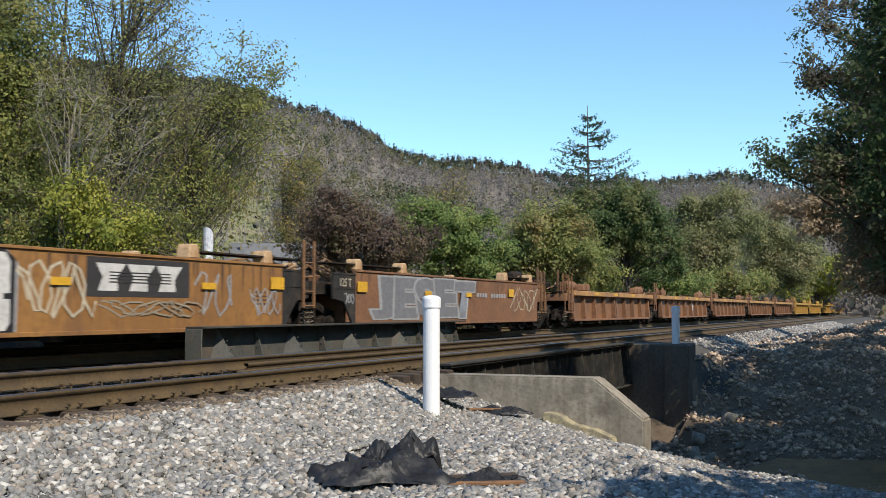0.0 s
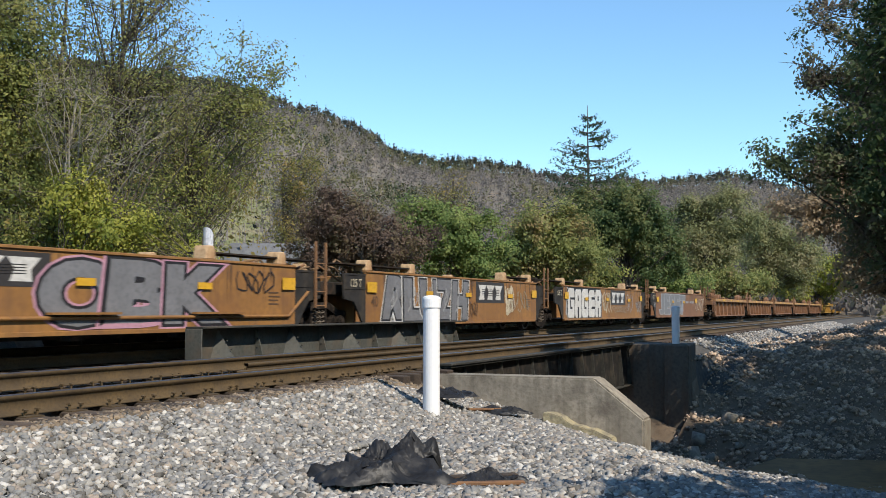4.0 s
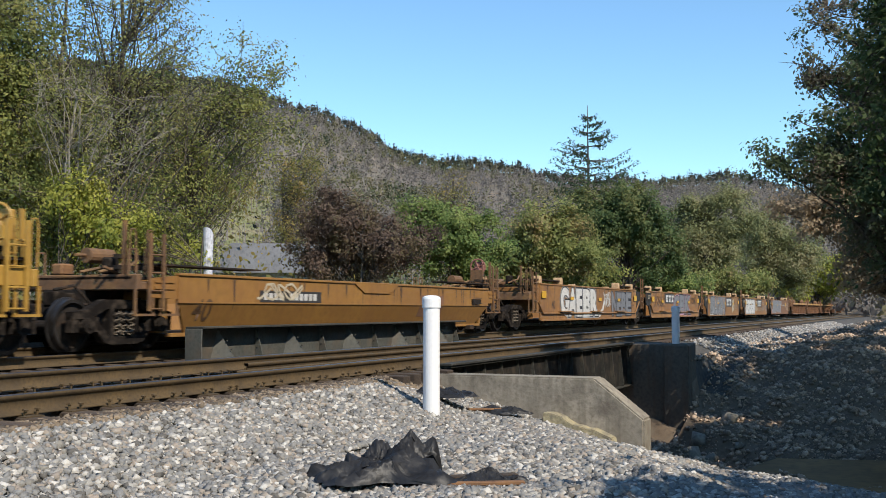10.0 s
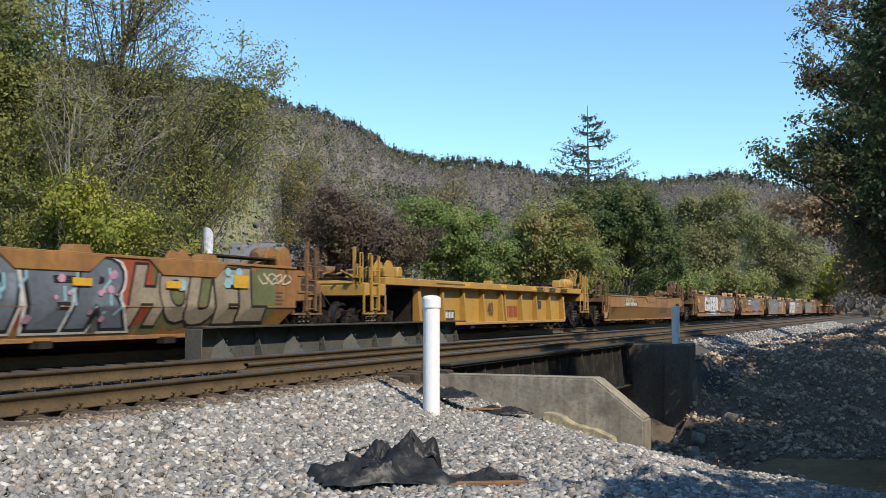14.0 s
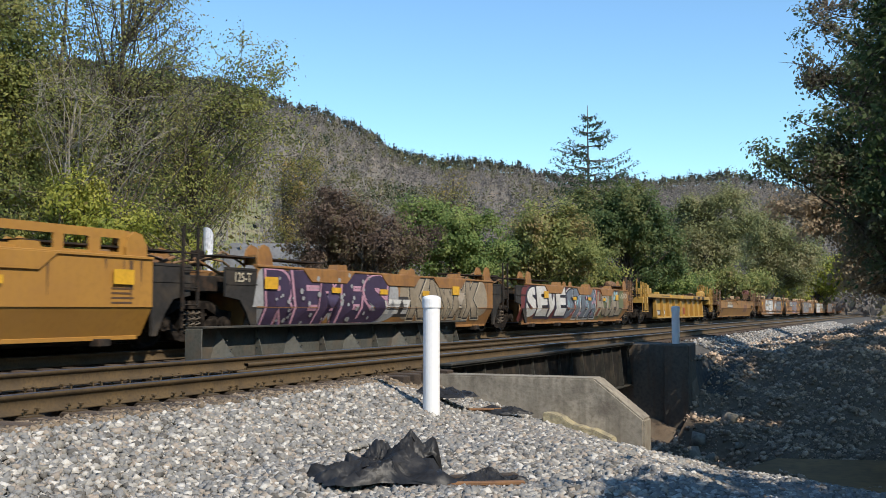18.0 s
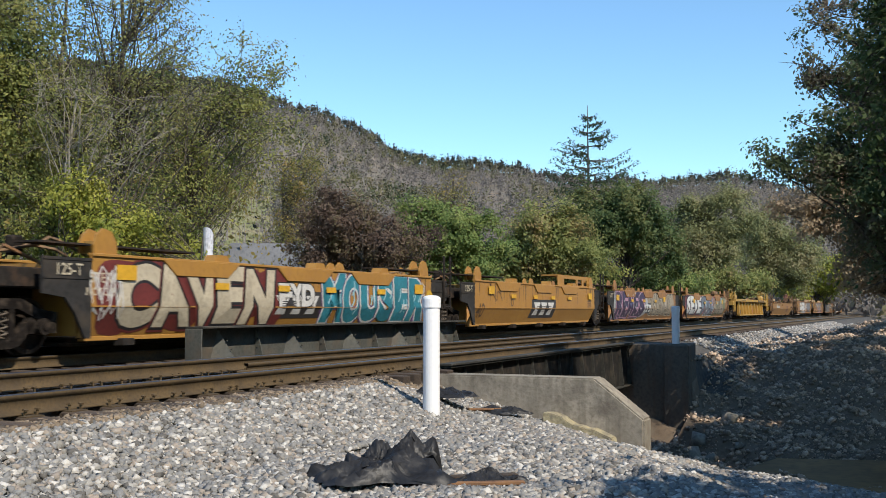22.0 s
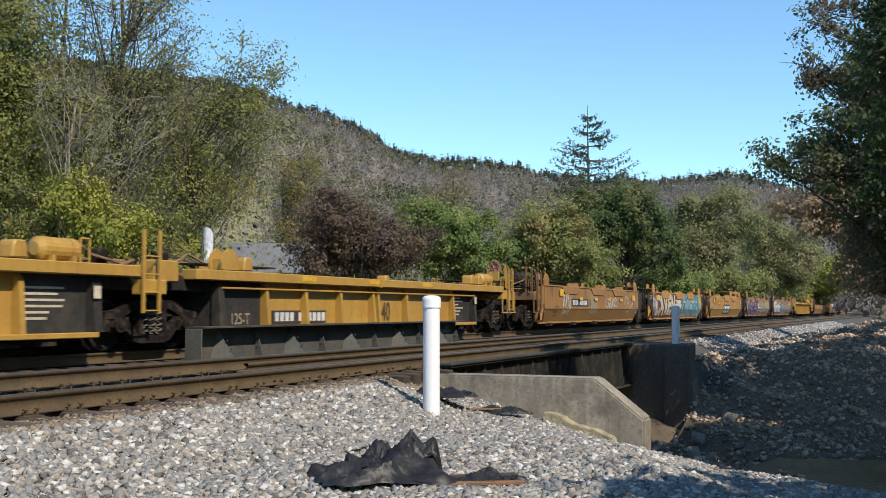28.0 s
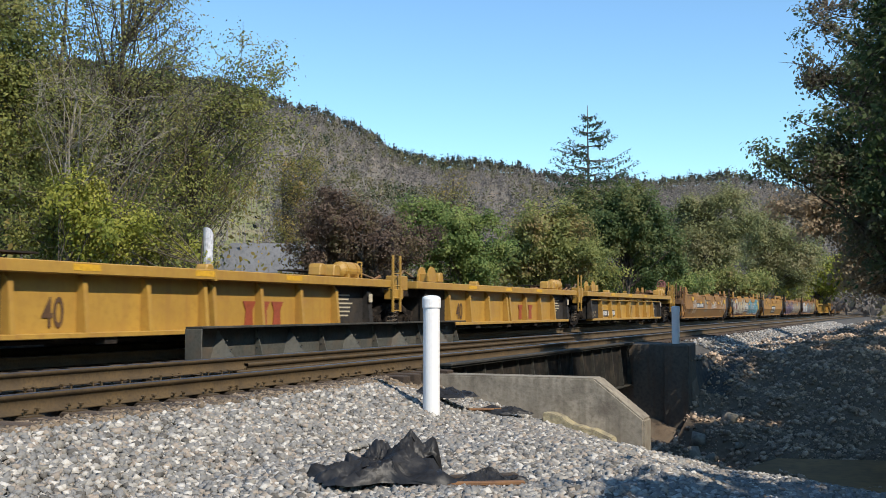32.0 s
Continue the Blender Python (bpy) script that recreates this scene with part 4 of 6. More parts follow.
def well_shell(car, xl, xr, paint, floor="grime", shell=None):
    for x in (xl, xr):
        part("bulkhead", boxed(x - 0.05, x + 0.05, -1.16, 1.16, Z0 + 0.03, Z1 - 0.09), shell or paint, car)
    # beam added below the floor to close the bright gap under the car
    part("centre_beam", boxed(xl + 0.06, xr - 0.06, -0.75, 0.75, Z0 - 0.13, Z0 - 0.081), M["grime"], car)
    # closed floor added so no sun falls through the well
    part("floor_plate", boxed(xl + 0.06, xr - 0.06, -1.15, 1.15, Z0 - 0.02, Z0 + 0.01), M["grime"], car)
    n = 6
    for i in range(n):
        x = xl + 0.4 + (xr - xl - 0.8) * i / (n - 1)
        part("cross_bearer", boxed(x - 0.16, x + 0.16, -1.14, 1.14, Z0 - 0.08, Z0 - 0.021), M[floor], car)
    for i in range(5):
        x = xl + 1.0 + (xr - xl - 2.0) * i / 4
        part("foot", boxed(x - 0.14, x + 0.14, SIDE + 0.1, SIDE + 0.3, Z0 - 0.14, Z0 - 0.02, 0.01), M["grime"], car)


def flat_car(u0, u1, left, right, paint, folded=False, lad="rust", text_l="", text_r="", tanks=(0, 0), wheels=(0, 0), offs=(1.55, 1.55), hatch=True, hoods=True, pipe=False, heights=(0.335, 1.535, 0.84)):
    """A well car with smooth sheet sides. Places on it are given along the train, as u."""
    car = tagged(new("well_car"), "", "rail car", "cars of the train")
    mid = (u0 + u1) / 2
    xl, xr = u0 + offs[0] - mid, u1 - offs[1] - mid
    FOLDED[0] = folded
    side_heights(*heights)
    for y, sg in ((SIDE, 1), (-SIDE, -1)):
        bm = bmesh.new()
        low = 0.25 if folded else 0.0
        prof = [(y, Z1), (y, FOLD), (y + sg * low, Z0), (y + sg * (low + 0.05), Z0), (y + sg * 0.05, FOLD), (y + sg * 0.05, Z1)]
        cut_l, cut_r = (0.0, 0.0) if not folded else (0.5 * (left == "free"), 0.5 * (right == "free"))
        a = [bm.verts.new((xl + (cut_l if z < 0.5 else 0), yy, z)) for yy, z in prof]
        b = [bm.verts.new((xr - (cut_r if z < 0.5 else 0), yy, z)) for yy, z in prof]
        for i in range(6):
            bm.faces.new((a[i], a[(i + 1) % 6], b[(i + 1) % 6], b[i]))
        bm.faces.new(a[::-1]), bm.faces.new(b)
        bmesh.ops.recalc_face_normals(bm, faces=bm.faces)
        part("side_sheet", bm, paint, car)
        part("top_chord", boxed(xl, xr, y - 0.03 if sg > 0 else y - 0.09, y + 0.09 if sg > 0 else y + 0.03, Z1, Z1 + 0.05, 0.008), paint, car)
        zb = Z0 - 0.05
        part("bottom_chord", boxed(xl + 0.1, xr - 0.1, y + sg * low - 0.02, y + sg * low + 0.1 * sg, zb, Z0 + 0.02, 0.006), paint, car)
        if folded and sg > 0:
            part("side_crease", boxed(xl, xr, y - 0.008, y + 0.01, FOLD - 0.012, FOLD + 0.012), paint, car)
    well_shell(car, xl, xr, paint)
    for end, xb, sgn, tx, tk, wh in ((left, xl, -1, text_l, tanks[0], wheels[0]), (right, xr, 1, text_r, tanks[1], wheels[1])):
        end_gear(car, xb, sgn, end, M["rust_end"] if end == "free" else paint, tk, wh)
        if end == "art":
            dark_end(car, xb, sgn, tx, sgn > 0, M[lad])
        else:
            bm = bmesh.new()
            prism(bm, [(xb, 0.95), (xb + sgn * 0.75, 0.95), (xb + sgn * 0.75, Z1 - 0.02), (xb, Z1)] if not folded else [(xb, 0.86), (xb + sgn * 0.7, 0.88), (xb + sgn * 0.7, Z1 - 0.06), (xb, Z1)], SIDE + 0.02, SIDE + 0.1)
            part("end_box", bm, paint, car)
            for za, zb in ((1.02, 1.07), (Z1 - 0.13, Z1 - 0.09)):
                part("end_box_frame", boxed(xb + sgn * 0.1, xb + sgn * 0.62, SIDE, SIDE + 0.03, za, zb), paint, car)
            truck(car, (u1 - mid - 1.55) if sgn > 0 else (u0 - mid + 1.55))
        # walkway along the top, its brackets
        x0, x1 = xb - sgn * 2.75, xb + sgn * (1.0 if end == "art" else 0.4)
        part("walkway", boxed(min(x0, x1), max(x0, x1), SIDE + 0.12, SIDE + 0.62, Z1 + 0.17, Z1 + 0.2), M["grime"], car, "dark steel grating walkway")
        if hoods:
            for dx in (0.35, 2.75):
                piece_of("container_bracket", "hood", hood_bm, M["bleached"], car, xb - sgn * dx, SIDE + 0.24, Z1 + 0.05)
            piece_of("container_bracket", "hood", hood_bm, M["bleached"], car, xb - sgn * 1.4, -SIDE - 0.24, Z1 + 0.05)
        elif hoods is False:
            piece_of("container_bracket", "ear", ear_bm, paint, car, xb - sgn * 0.35, SIDE + 0.2, Z1 + 0.05)
            piece_of("container_bracket", "ear", ear_bm, paint, car, xb - sgn * 0.35, -SIDE - 0.2, Z1 + 0.05)
    if left == "art":
        truck(car, u0 - mid)
    if hatch and folded:
        for hx in (0.22, 0.5, 0.74):
            c = xl + (xr - xl) * hx
            bm = bmesh.new()
            prism(bm, [(c - 1.15, Z1 + 0.03), (c - 0.75, 1.25), (c + 0.75, 1.25), (c + 1.15, Z1 + 0.03)], SIDE - 0.035, SIDE + 0.01)
            bmesh.ops.bevel(bm, geom=list(bm.edges), offset=0.012, segments=1, affect="EDGES")
            part("guide_plate", bm, paint, car)
            bm = bmesh.new()
            prism(bm, [(-0.24, 0), (0.24, 0), (0.16, 0.13), (-0.16, 0.13)], SIDE + 0.0, SIDE + 0.25)
            bmesh.ops.transform(bm, matrix=Matrix.Translation((c + 0.6, 0, Z1 + 0.04)), verts=bm.verts)
            part("side_guide", bm, paint, car)
    if pipe:
        bm = rod(bmesh.new(), (xl + 0.2, SIDE - 0.04, 0.55), (xr - 0.3, SIDE - 0.04, 0.55), 0.03, 8)
        rod(bm, (xr - 0.3, SIDE - 0.04, 0.55), (xr + 0.45, SIDE - 0.04, 1.05), 0.03, 8)
        rod(bm, (xl + 0.2, SIDE - 0.04, 0.55), (xl - 0.35, SIDE - 0.04, 0.95), 0.03, 8)
        part("side_pipe", bm, paint, car)
        for f in (0.2, 0.5, 0.78):
            c = xl + (xr - xl) * f
            part("tread", boxed(c - 0.75, c + 0.75, SIDE - 0.13, SIDE, 0.6, 0.635), paint, car)
    small_print(car, xr - 1.0, xr - 0.45, 0.75, 1.05, 4)
    rust_runs(car, xl + 0.2, xr - 0.2, 34, int(u0 * 7) % 991)
    CARS.append((car, mid))
    return car, mid


def ribbed_car(u0, u1, centre, left, right, paint, dark_bays, lad, tanks=(0, 0), wheels=(0, 0), chord=None, rods=False, heights=(0.27, 1.4)):
    """A well car with recessed sheets, tapered ribs and a deep top chord."""
    car = tagged(new("well_car"), "", "rail car", "cars of the train")
    mid = (u0 + u1) / 2
    c0 = centre - mid
    FOLDED[0] = False
    side_heights(*heights)
    zc = Z1 - 0.19
    el = u0 - mid + (0.75 if left == "art" else 1.75)
    er = u1 - mid - (0.75 if right == "art" else 1.75)
    xl, xr = c0 - 6.25, c0 + 6.25
    chord = chord or paint
    for y, sg in ((SIDE, 1), (-SIDE, -1)):
        ys = y + sg * 0.26
        part("side_sheet", boxed(c0 - 4.7, c0 + 4.7, min(ys, ys + 0.04), max(ys, ys + 0.04), Z0 + 0.05, zc + 0.03), paint, car)
        for a, b in ((xl, c0 - 4.7), (c0 + 4.7, xr)):
            part("end_bay_sheet", boxed(a, b, min(ys, ys + 0.04), max(ys, ys + 0.04), Z0 + 0.05, zc + 0.03), M["dark"] if dark_bays else paint, car)
        part("top_chord", boxed(el, er, min(y, y + sg * 0.34), max(y, y + sg * 0.34), zc, Z1, 0.015), chord, car)
        part("bottom_chord", boxed(xl, xr, min(y + sg * 0.05, y + sg * 0.34), max(y + sg * 0.05, y + sg * 0.34), Z0 - 0.03, Z0 + 0.055, 0.012), paint, car)
        for dx in (-6.25, -4.7, -3.2, -1.7, -0.13, 0.13, 1.7, 3.2, 4.7, 6.25):
            wide = 0.09 if abs(dx) > 6 else 0.05
            bm = bmesh.new()
            prism(bm, [(-0.19, Z0 + 0.055), (0.02, Z0 + 0.055), (0.02, zc), (-0.03, zc), (-0.12, zc - 0.11)], -wide, wide)
            m = Matrix(((0, 1, 0, c0 + dx), (sg, 0, 0, ys - sg * 0.01), (0, 0, 1, 0), (0, 0, 0, 1)))
            bmesh.ops.transform(bm, matrix=m, verts=bm.verts)
            bmesh.ops.recalc_face_normals(bm, faces=bm.faces)
            part("rib", bm, M["dark"] if dark_bays and abs(dx) > 6 else paint, car)
        if sg > 0:
            part("chord_splice", boxed(c0 - 0.04, c0 + 0.04, y - 0.012, y + 0.02, zc - 0.01, Z1 + 0.01), paint, car)
            if rods:
                part("tie_bar", rod(bmesh.new(), (xl, y + 0.12, zc - 0.13), (xr, y + 0.12, zc - 0.13), 0.022, 6), paint, car)
    well_shell(car, xl, xr, paint, shell=M["dark"] if dark_bays else M["grime"])
    for dx in (-3.6, -0.6, 2.4):
        part("chord_sticker", boxed(c0 + dx, c0 + dx + 0.6, SIDE - 0.004, SIDE, Z1 - 0.13, Z1 - 0.03), PAINT["reflector"], car)
    for end, xb, sgn, tk, wh in ((left, xl, -1, tanks[0], wheels[0]), (right, xr, 1, tanks[1], wheels[1])):
        lim = (u0 - mid) if sgn < 0 else (u1 - mid)
        xp = lim - sgn * (1.55 if end == "art" else 1.75)
        end_gear(car, xp, sgn, end, paint, 0, wh)
        if tk:
            piece_of("air_tank", "tank", tank_bm, paint, car, xp - sgn * 0.7, SIDE + 0.42, Z1 - 0.06, label="cylindrical air tank")
            piece_of("tank_rail", "hoop", hoop_bm, paint, car, xp - sgn * 0.05, SIDE + 0.42, Z1 - 0.02)
        part("shear_plate", boxed(min(xb, xp), max(xb, xp), -1.3, 1.3, zc - 0.05, zc + 0.01), M["grime"], car)
        for dx in (1.5, 2.1) if tk else (0.15, 0.75):
            piece_of("container_bracket", "ear" if dx < 0.5 else "hood", ear_bm if dx < 0.5 else hood_bm, paint, car, xp - sgn * (dx + 0.2), SIDE + 0.25, Z1 + 0.02)
        piece_of("container_bracket", "hood", hood_bm, paint, car, xp - sgn * 3.1, -SIDE - 0.25, Z1 + 0.02)
        part("top_walkway", boxed(min(xp, xp - sgn * 2.6), max(xp, xp - sgn * 2.6), -0.9, -0.35, Z1 + 0.12, Z1 + 0.15), M["grime"], car)
        if end == "free":
            truck(car, (u1 - mid - 1.6) if sgn > 0 else (u0 - mid + 1.6))
        elif sgn > 0:
            piece_of("ladder", "ladder_short", ladder_bm(0.62, 2.0, 0.4), paint, car, lim - 0.55, SIDE - 0.05, 0, label="steel ladder at the car's end")
            part("end_box", boxed(lim - 0.35, lim + 0.3, SIDE + 0.05, SIDE + 0.35, Z1 - 0.25, Z1 + 0.12, 0.02), paint, car)
            part("junction_bracket", boxed(lim - 0.75, lim - 0.1, SIDE - 0.02, SIDE + 0.2, Z1 - 0.48, Z1 - 0.22, 0.02), paint, car)
    if left == "art":
        truck(car, u0 - mid)
    CARS.append((car, mid))
    return car, mid


# ---- the cars, front of the train last seen first ----
CARS = []
for i in range(5):
    a = 115.7 + 15.75 * i
    car, mid = ribbed_car(a, a + 15.75, a + 7.87, "free" if i == 0 else "art", "free" if i == 4 else "art", M["yellow"], False, "rust", tanks=(0, 1))
    tagged(car, "yellow ribbed well car far ahead in the train, empty")
for i in range(5):
    a = 36.9 + 15.76 * i
    car, mid = ribbed_car(a, a + 15.76, a + 7.9 + (0.3 if i == 0 else 0), "free" if i == 0 else "art", "free" if i == 4 else "art", M["brown"], False, "rust", tanks=(1 if i == 0 else 0, 1), chord=M["worn"])
    if i in (1, 2):
        part("sign_panel", boxed(a + 9.6 - mid, a + 10.5 - mid, SIDE + 0.225, SIDE + 0.245, 0.62, 1.0), PAINT["white"], car)
    tagged(car, "rust-brown ribbed well car with a worn orange top chord, empty")

# the orange five-unit car with smooth sides
car, m = flat_car(19.84, 36.9, "art", "free", M["brown"], text_l="125 T", tanks=(0, 2), offs=(1.55, 2.65))
reflectors(car, (22.0 - m - 0.35, 25.3 - m, 28.1 - m, 31.6 - m))
letters(car, "JESET", 22.2 - m, 28.4 - m, 0.42, 1.5, "grey", "silver", 3, lean_by=0.3)
number_bars(car, 28.6 - m, 31.4 - m, 1.0, 1.2, 4, 6, None, "silver")
tag(car, 31.9 - m, 34.1 - m, 0.6, 1.4, "cream", 5)
tag(car, 20.9 - m, 21.3 - m, 0.8, 1.05, "silver", 6, 4)
tagged(car, "rusty brown well car end unit with grey graffiti")

car, m = flat_car(4.6, 19.84, "art", "art", M["orange"], text_l="125 T")
reflectors(car, (6.45 - m, 9.05 - m, 12.15 - m, 15.8 - m, 18.05 - m))
block_letters(car, "GAGER", 6.62 - m, 11.25 - m, 0.36, 1.52, "white", "black", "silver")
tag(car, 11.4 - m, 12.75 - m, 0.55, 1.45, "cream", 2, 6, 0.05)
logo(car, 12.72 - m, 15.27 - m, 0.88, 1.5)
tag(car, 13.2 - m, 15.4 - m, 0.55, 0.85, "tan", 9, 9, 0.03)
tag(car, 15.5 - m, 16.6 - m, 0.55, 1.4, "silver", 12, 3, 0.05)
tag(car, 17.2 - m, 18.1 - m, 0.55, 1.1, "silver", 15, 6, 0.035)
tagged(car, "weathered orange well car with white block graffiti and emblem panel")

car, m = flat_car(-10.75, 4.6, "art", "art", M["orange"], text_l="125 T")
reflectors(car, (-8.95 - m, -5.7 - m, -3.0 - m, 0.45 - m, 2.75 - m))
lettering(car, "40", -8.75 - m, 0.75, 0.36, PAINT["stencil"])
letters(car, "RLUZH", -8.1 - m, -3.1 - m, 0.38, 1.52, "grey", "black", 23, halo="white", streaks="silver", lean_by=0.35)
tag(car, -2.9 - m, -2.3 - m, 0.45, 0.95, "stencil", 4, 5, 0.035)
logo(car, -2.37 - m, 0.0 - m, 0.88, 1.5)
tag(car, 0.1 - m, 0.75 - m, 0.5, 1.45, "cream", 8, 7, 0.07)
tag(car, 1.0 - m, 2.2 - m, 0.6, 1.3, "tan", 17, 4, 0.05)
tagged(car, "weathered orange well car with grey and black graffiti")

car, m = flat_car(-26.1, -10.75, "art", "art", M["orange"], text_l="125 T", pipe=True)
reflectors(car, (-24.3 - m, -22.2 - m, -18.4 - m, -15.4 - m, -12.6 - m))
tag(car, -23.9 - m, -21.6 - m, 0.8, 1.4, "stencil", 31, 8, 0.04)
logo(car, -21.47 - m, -19.1 - m, 1.0, 1.5)
letters(car, "OBK", -19.2 - m, -14.9 - m, 0.4, 1.5, "grey", "black", 37, halo="pink", lean_by=0.2)
tag(car, -14.3 - m, -13.2 - m, 0.95, 1.45, "black", 41, 6, 0.035)
tagged(car, "weathered orange well car with round grey graffiti edged in pink")

car, m = flat_car(-44.5, -26.1, "free", "art", M["orange"], offs=(3.1, 1.55), pipe=True, wheels=(0, 0))
reflectors(car, (-41.1 - m, -37.8 - m, -33.9 - m, -30.9 - m, -27.95 - m))
lettering(car, "40", -39.95 - m, 0.72, 0.4, PAINT["stencil"])
letters(car, "GAEBR", -39.05 - m, -34.25 - m, 0.38, 1.52, "white", "black", 43, halo="silver", lean_by=0.2)
part("graffiti_tail", ribbon(bmesh.new(), [(-34.4 - m, 0.5), (-33.9 - m, 0.48), (-33.45 - m, 0.66), (-33.2 - m, 0.98)], 0.2, 0.006), PAINT["white"], car)
tag(car, -33.2 - m, -32.3 - m, 0.75, 1.45, "white", 21, 8, 0.05)
letters(car, "NEBE", -31.95 - m, -28.7 - m, 0.4, 1.48, "grey", "black", 51)
tagged(car, "weathered orange well car end unit with white bubble graffiti")

# single brown-orange car
car, m = flat_car(-63.5, -44.5, "free", "free", M["ochre"], folded=True, offs=(2.5, 1.8), wheels=(0, 2), hatch=False, hoods=None, heights=(0.25, 1.26, 0.8))
lettering(car, "40", -60.25 - m, 0.48, 0.55, PAINT["stencil"])
number_bars(car, -58.5 - m, -56.15 - m, 0.82, 1.05, 4, 6)
tag(car, -58.4 - m, -57.0 - m, 0.85, 1.22, "cream", 61, 6, 0.05)
part("primer_patch", rect(bmesh.new(), -51.1 - m, -49.6 - m, 0.5, 1.05, 0.004), M["primer"], car)
bm = bmesh.new()
prism(bm, [(-54.7 - m, Z1 + 0.02), (-54.2 - m, 1.06), (-52.9 - m, 1.06), (-52.4 - m, Z1 + 0.02)], SIDE - 0.03, SIDE)
part("guide_plate", bm, M["ochre"], car)
part("lower_wall_box", boxed(-47.6 - m, -47.0 - m, SIDE - 0.06, SIDE, 0.85, 0.98), M["grime"], car)
tagged(car, "single dull orange well car with a folded side, empty")

# single yellow ribbed car
car, m = ribbed_car(-83.6, -63.5, -73.45, "free", "free", M["yellow"], False, "rust", tanks=(0, 1), wheels=(0, 1), heights=(0.27, 1.465))
part("number_panel", boxed(-79.35 - m, -77.1 - m, SIDE + 0.235, SIDE + 0.255, 0.4, 0.66), PAINT["sign"], car)
for i in range(9):
    g = -79.2 - m + 0.2 * i + (0.25 if i > 3 else 0)
    part("number_bar", boxed(g, g + 0.14, SIDE + 0.228, SIDE + 0.238, 0.44, 0.62), PAINT["white"], car)
lettering(car, "40", -74.3 - m, 0.5, 0.58, PAINT["stencil"], 0.02, SIDE + 0.26, 0.8)
for i in range(3):
    g = -72.98 - m + 0.4 * i
    part("emblem", boxed(g, g + 0.29, SIDE + 0.238, SIDE + 0.248, 0.45, 0.8), PAINT["red"], car, "dull red block emblem")
part("notice_plate", boxed(-69.9 - m, -69.4 - m, SIDE + 0.238, SIDE + 0.25, 0.72, 0.98), PAINT["sign"], car)
small_print(car, -78.9 - m, -76.5 - m, 1.33, 1.42, 1, y=SIDE - 0.002)
for i in range(3):
    FOLDED[0] = False
    tag(car, -70.6 - m + 1.35 * i, -69.9 - m + 1.35 * i, 1.29, 1.45, "black", 71 + i, 5, 0.04)
tagged(car, "bright yellow ribbed well car standing alone between couplers, empty")

# the folded-side five-unit car
car, m = flat_car(-101.1, -83.6, "art", "free", M["orange"], folded=True, lad="grime", tanks=(0, 1), offs=(1.55, 2.4), hoods=False, heights=(0.235, 1.5, 0.73))
letters(car, "SEVE", -99.5 - m, -95.3 - m, 0.4, 1.5, "white", "black", 83, back="maroon", halo="plum", lean_by=0.35)
letters(car, "STER", -95.2 - m, -91.1 - m, 0.34, 1.5, "slate", "black", 87, back="red", halo="white", streaks="aqua", lean_by=0.4)
flecks(car, -95.0 - m, -91.2 - m, 0.45, 1.4, "pink", 16, 4, 0.06)
letters(car, "HOUEL", -91.0 - m, -87.2 - m, 0.4, 1.47, "tan", "black", 89, back="olive", lean_by=0.25)
flecks(car, -90.6 - m, -87.4 - m, 1.1, 1.42, "aqua", 8, 6, 0.11)
reflectors(car, (-97.6 - m, -94.2 - m, -92.2 - m, -90.0 - m, -88.0 - m))
tag(car, -87.3 - m, -86.3 - m, 1.15, 1.4, "cream", 91, 6, 0.035)
part("side_window", boxed(-85.75 - m, -85.3 - m, SIDE - 0.0, SIDE + 0.02, 1.06, 1.33), PAINT["sign"], car)
part("window_bar", box(boxed(-85.54 - m, -85.51 - m, SIDE - 0.01, SIDE, 1.06, 1.33), -85.78 - m, -85.27 - m, SIDE - 0.012, SIDE - 0.002, 1.18, 1.2), M["orange"], car)
tagged(car, "orange well car end unit covered in grey, tan and white graffiti")

car, m = flat_car(-116.9, -101.1, "art", "art", M["orange"], folded=True, lad="grime", text_l="125-T", hoods=False, heights=(0.235, 1.5, 0.73))
letters(car, "REMES", -114.9 - m, -109.9 - m, 0.32, 1.52, "plum", "pink", 97, back="silver", halo="plum", lean_by=0.4)
flecks(car, -114.8 - m, -110.0 - m, 0.4, 1.45, "silver", 40, 7, 0.05)
logo(car, -110.1 - m, -108.3 - m, 0.5, 1.0)
letters(car, "KAWMK", -108.4 - m, -103.8 - m, 0.42, 1.5, "tan", "black", 101, halo="cream", back="tan", lean_by=0.45)
reflectors(car, (-114.9 - m, -112.3 - m, -110.0 - m, -107.6 - m, -105.6 - m))
tagged(car, "orange well car covered in dark purple and beige graffiti")

car, m = flat_car(-132.7, -116.9, "art", "art", M["yellow2"], folded=True, lad="grime", text_l="125-T", hoods=False, heights=(0.235, 1.5, 0.73))
lettering(car, "40", -130.65 - m, 0.46, 0.58, PAINT["stencil"])
lettering(car, "D", -128.0 - m, 0.79, 0.34, PAINT["stencil"])
logo(car, -126.1 - m, -123.5 - m, 0.4, 1.02)
reflectors(car, (-129.9 - m, -127.95 - m, -125.8 - m, -123.9 - m, -121.9 - m, -119.2 - m), 1.17)
tag(car, -129.8 - m, -129.0 - m, 0.95, 1.25, "stencil", 103, 2, 0.03)
bm = bmesh.new()
x0, x1 = -122.9 - m, -118.9 - m
box(bm, x0, x1, SIDE + 0.1, SIDE + 0.14, 1.82, 1.95)
box(bm, x0, x1, SIDE + 0.1, SIDE + 0.14, 1.52, 1.6)
for a, b in ((x0, x0 + 0.75), (x0 + 2.3, x0 + 2.5), (x0 + 3.05, x0 + 3.3), (x1 - 0.25, x1)):
    box(bm, a, b, SIDE + 0.1, SIDE + 0.14, 1.6, 1.82)
box(bm, x0 + 0.05, x1 - 0.05, SIDE + 0.14, SIDE + 0.75, 1.91, 1.96)
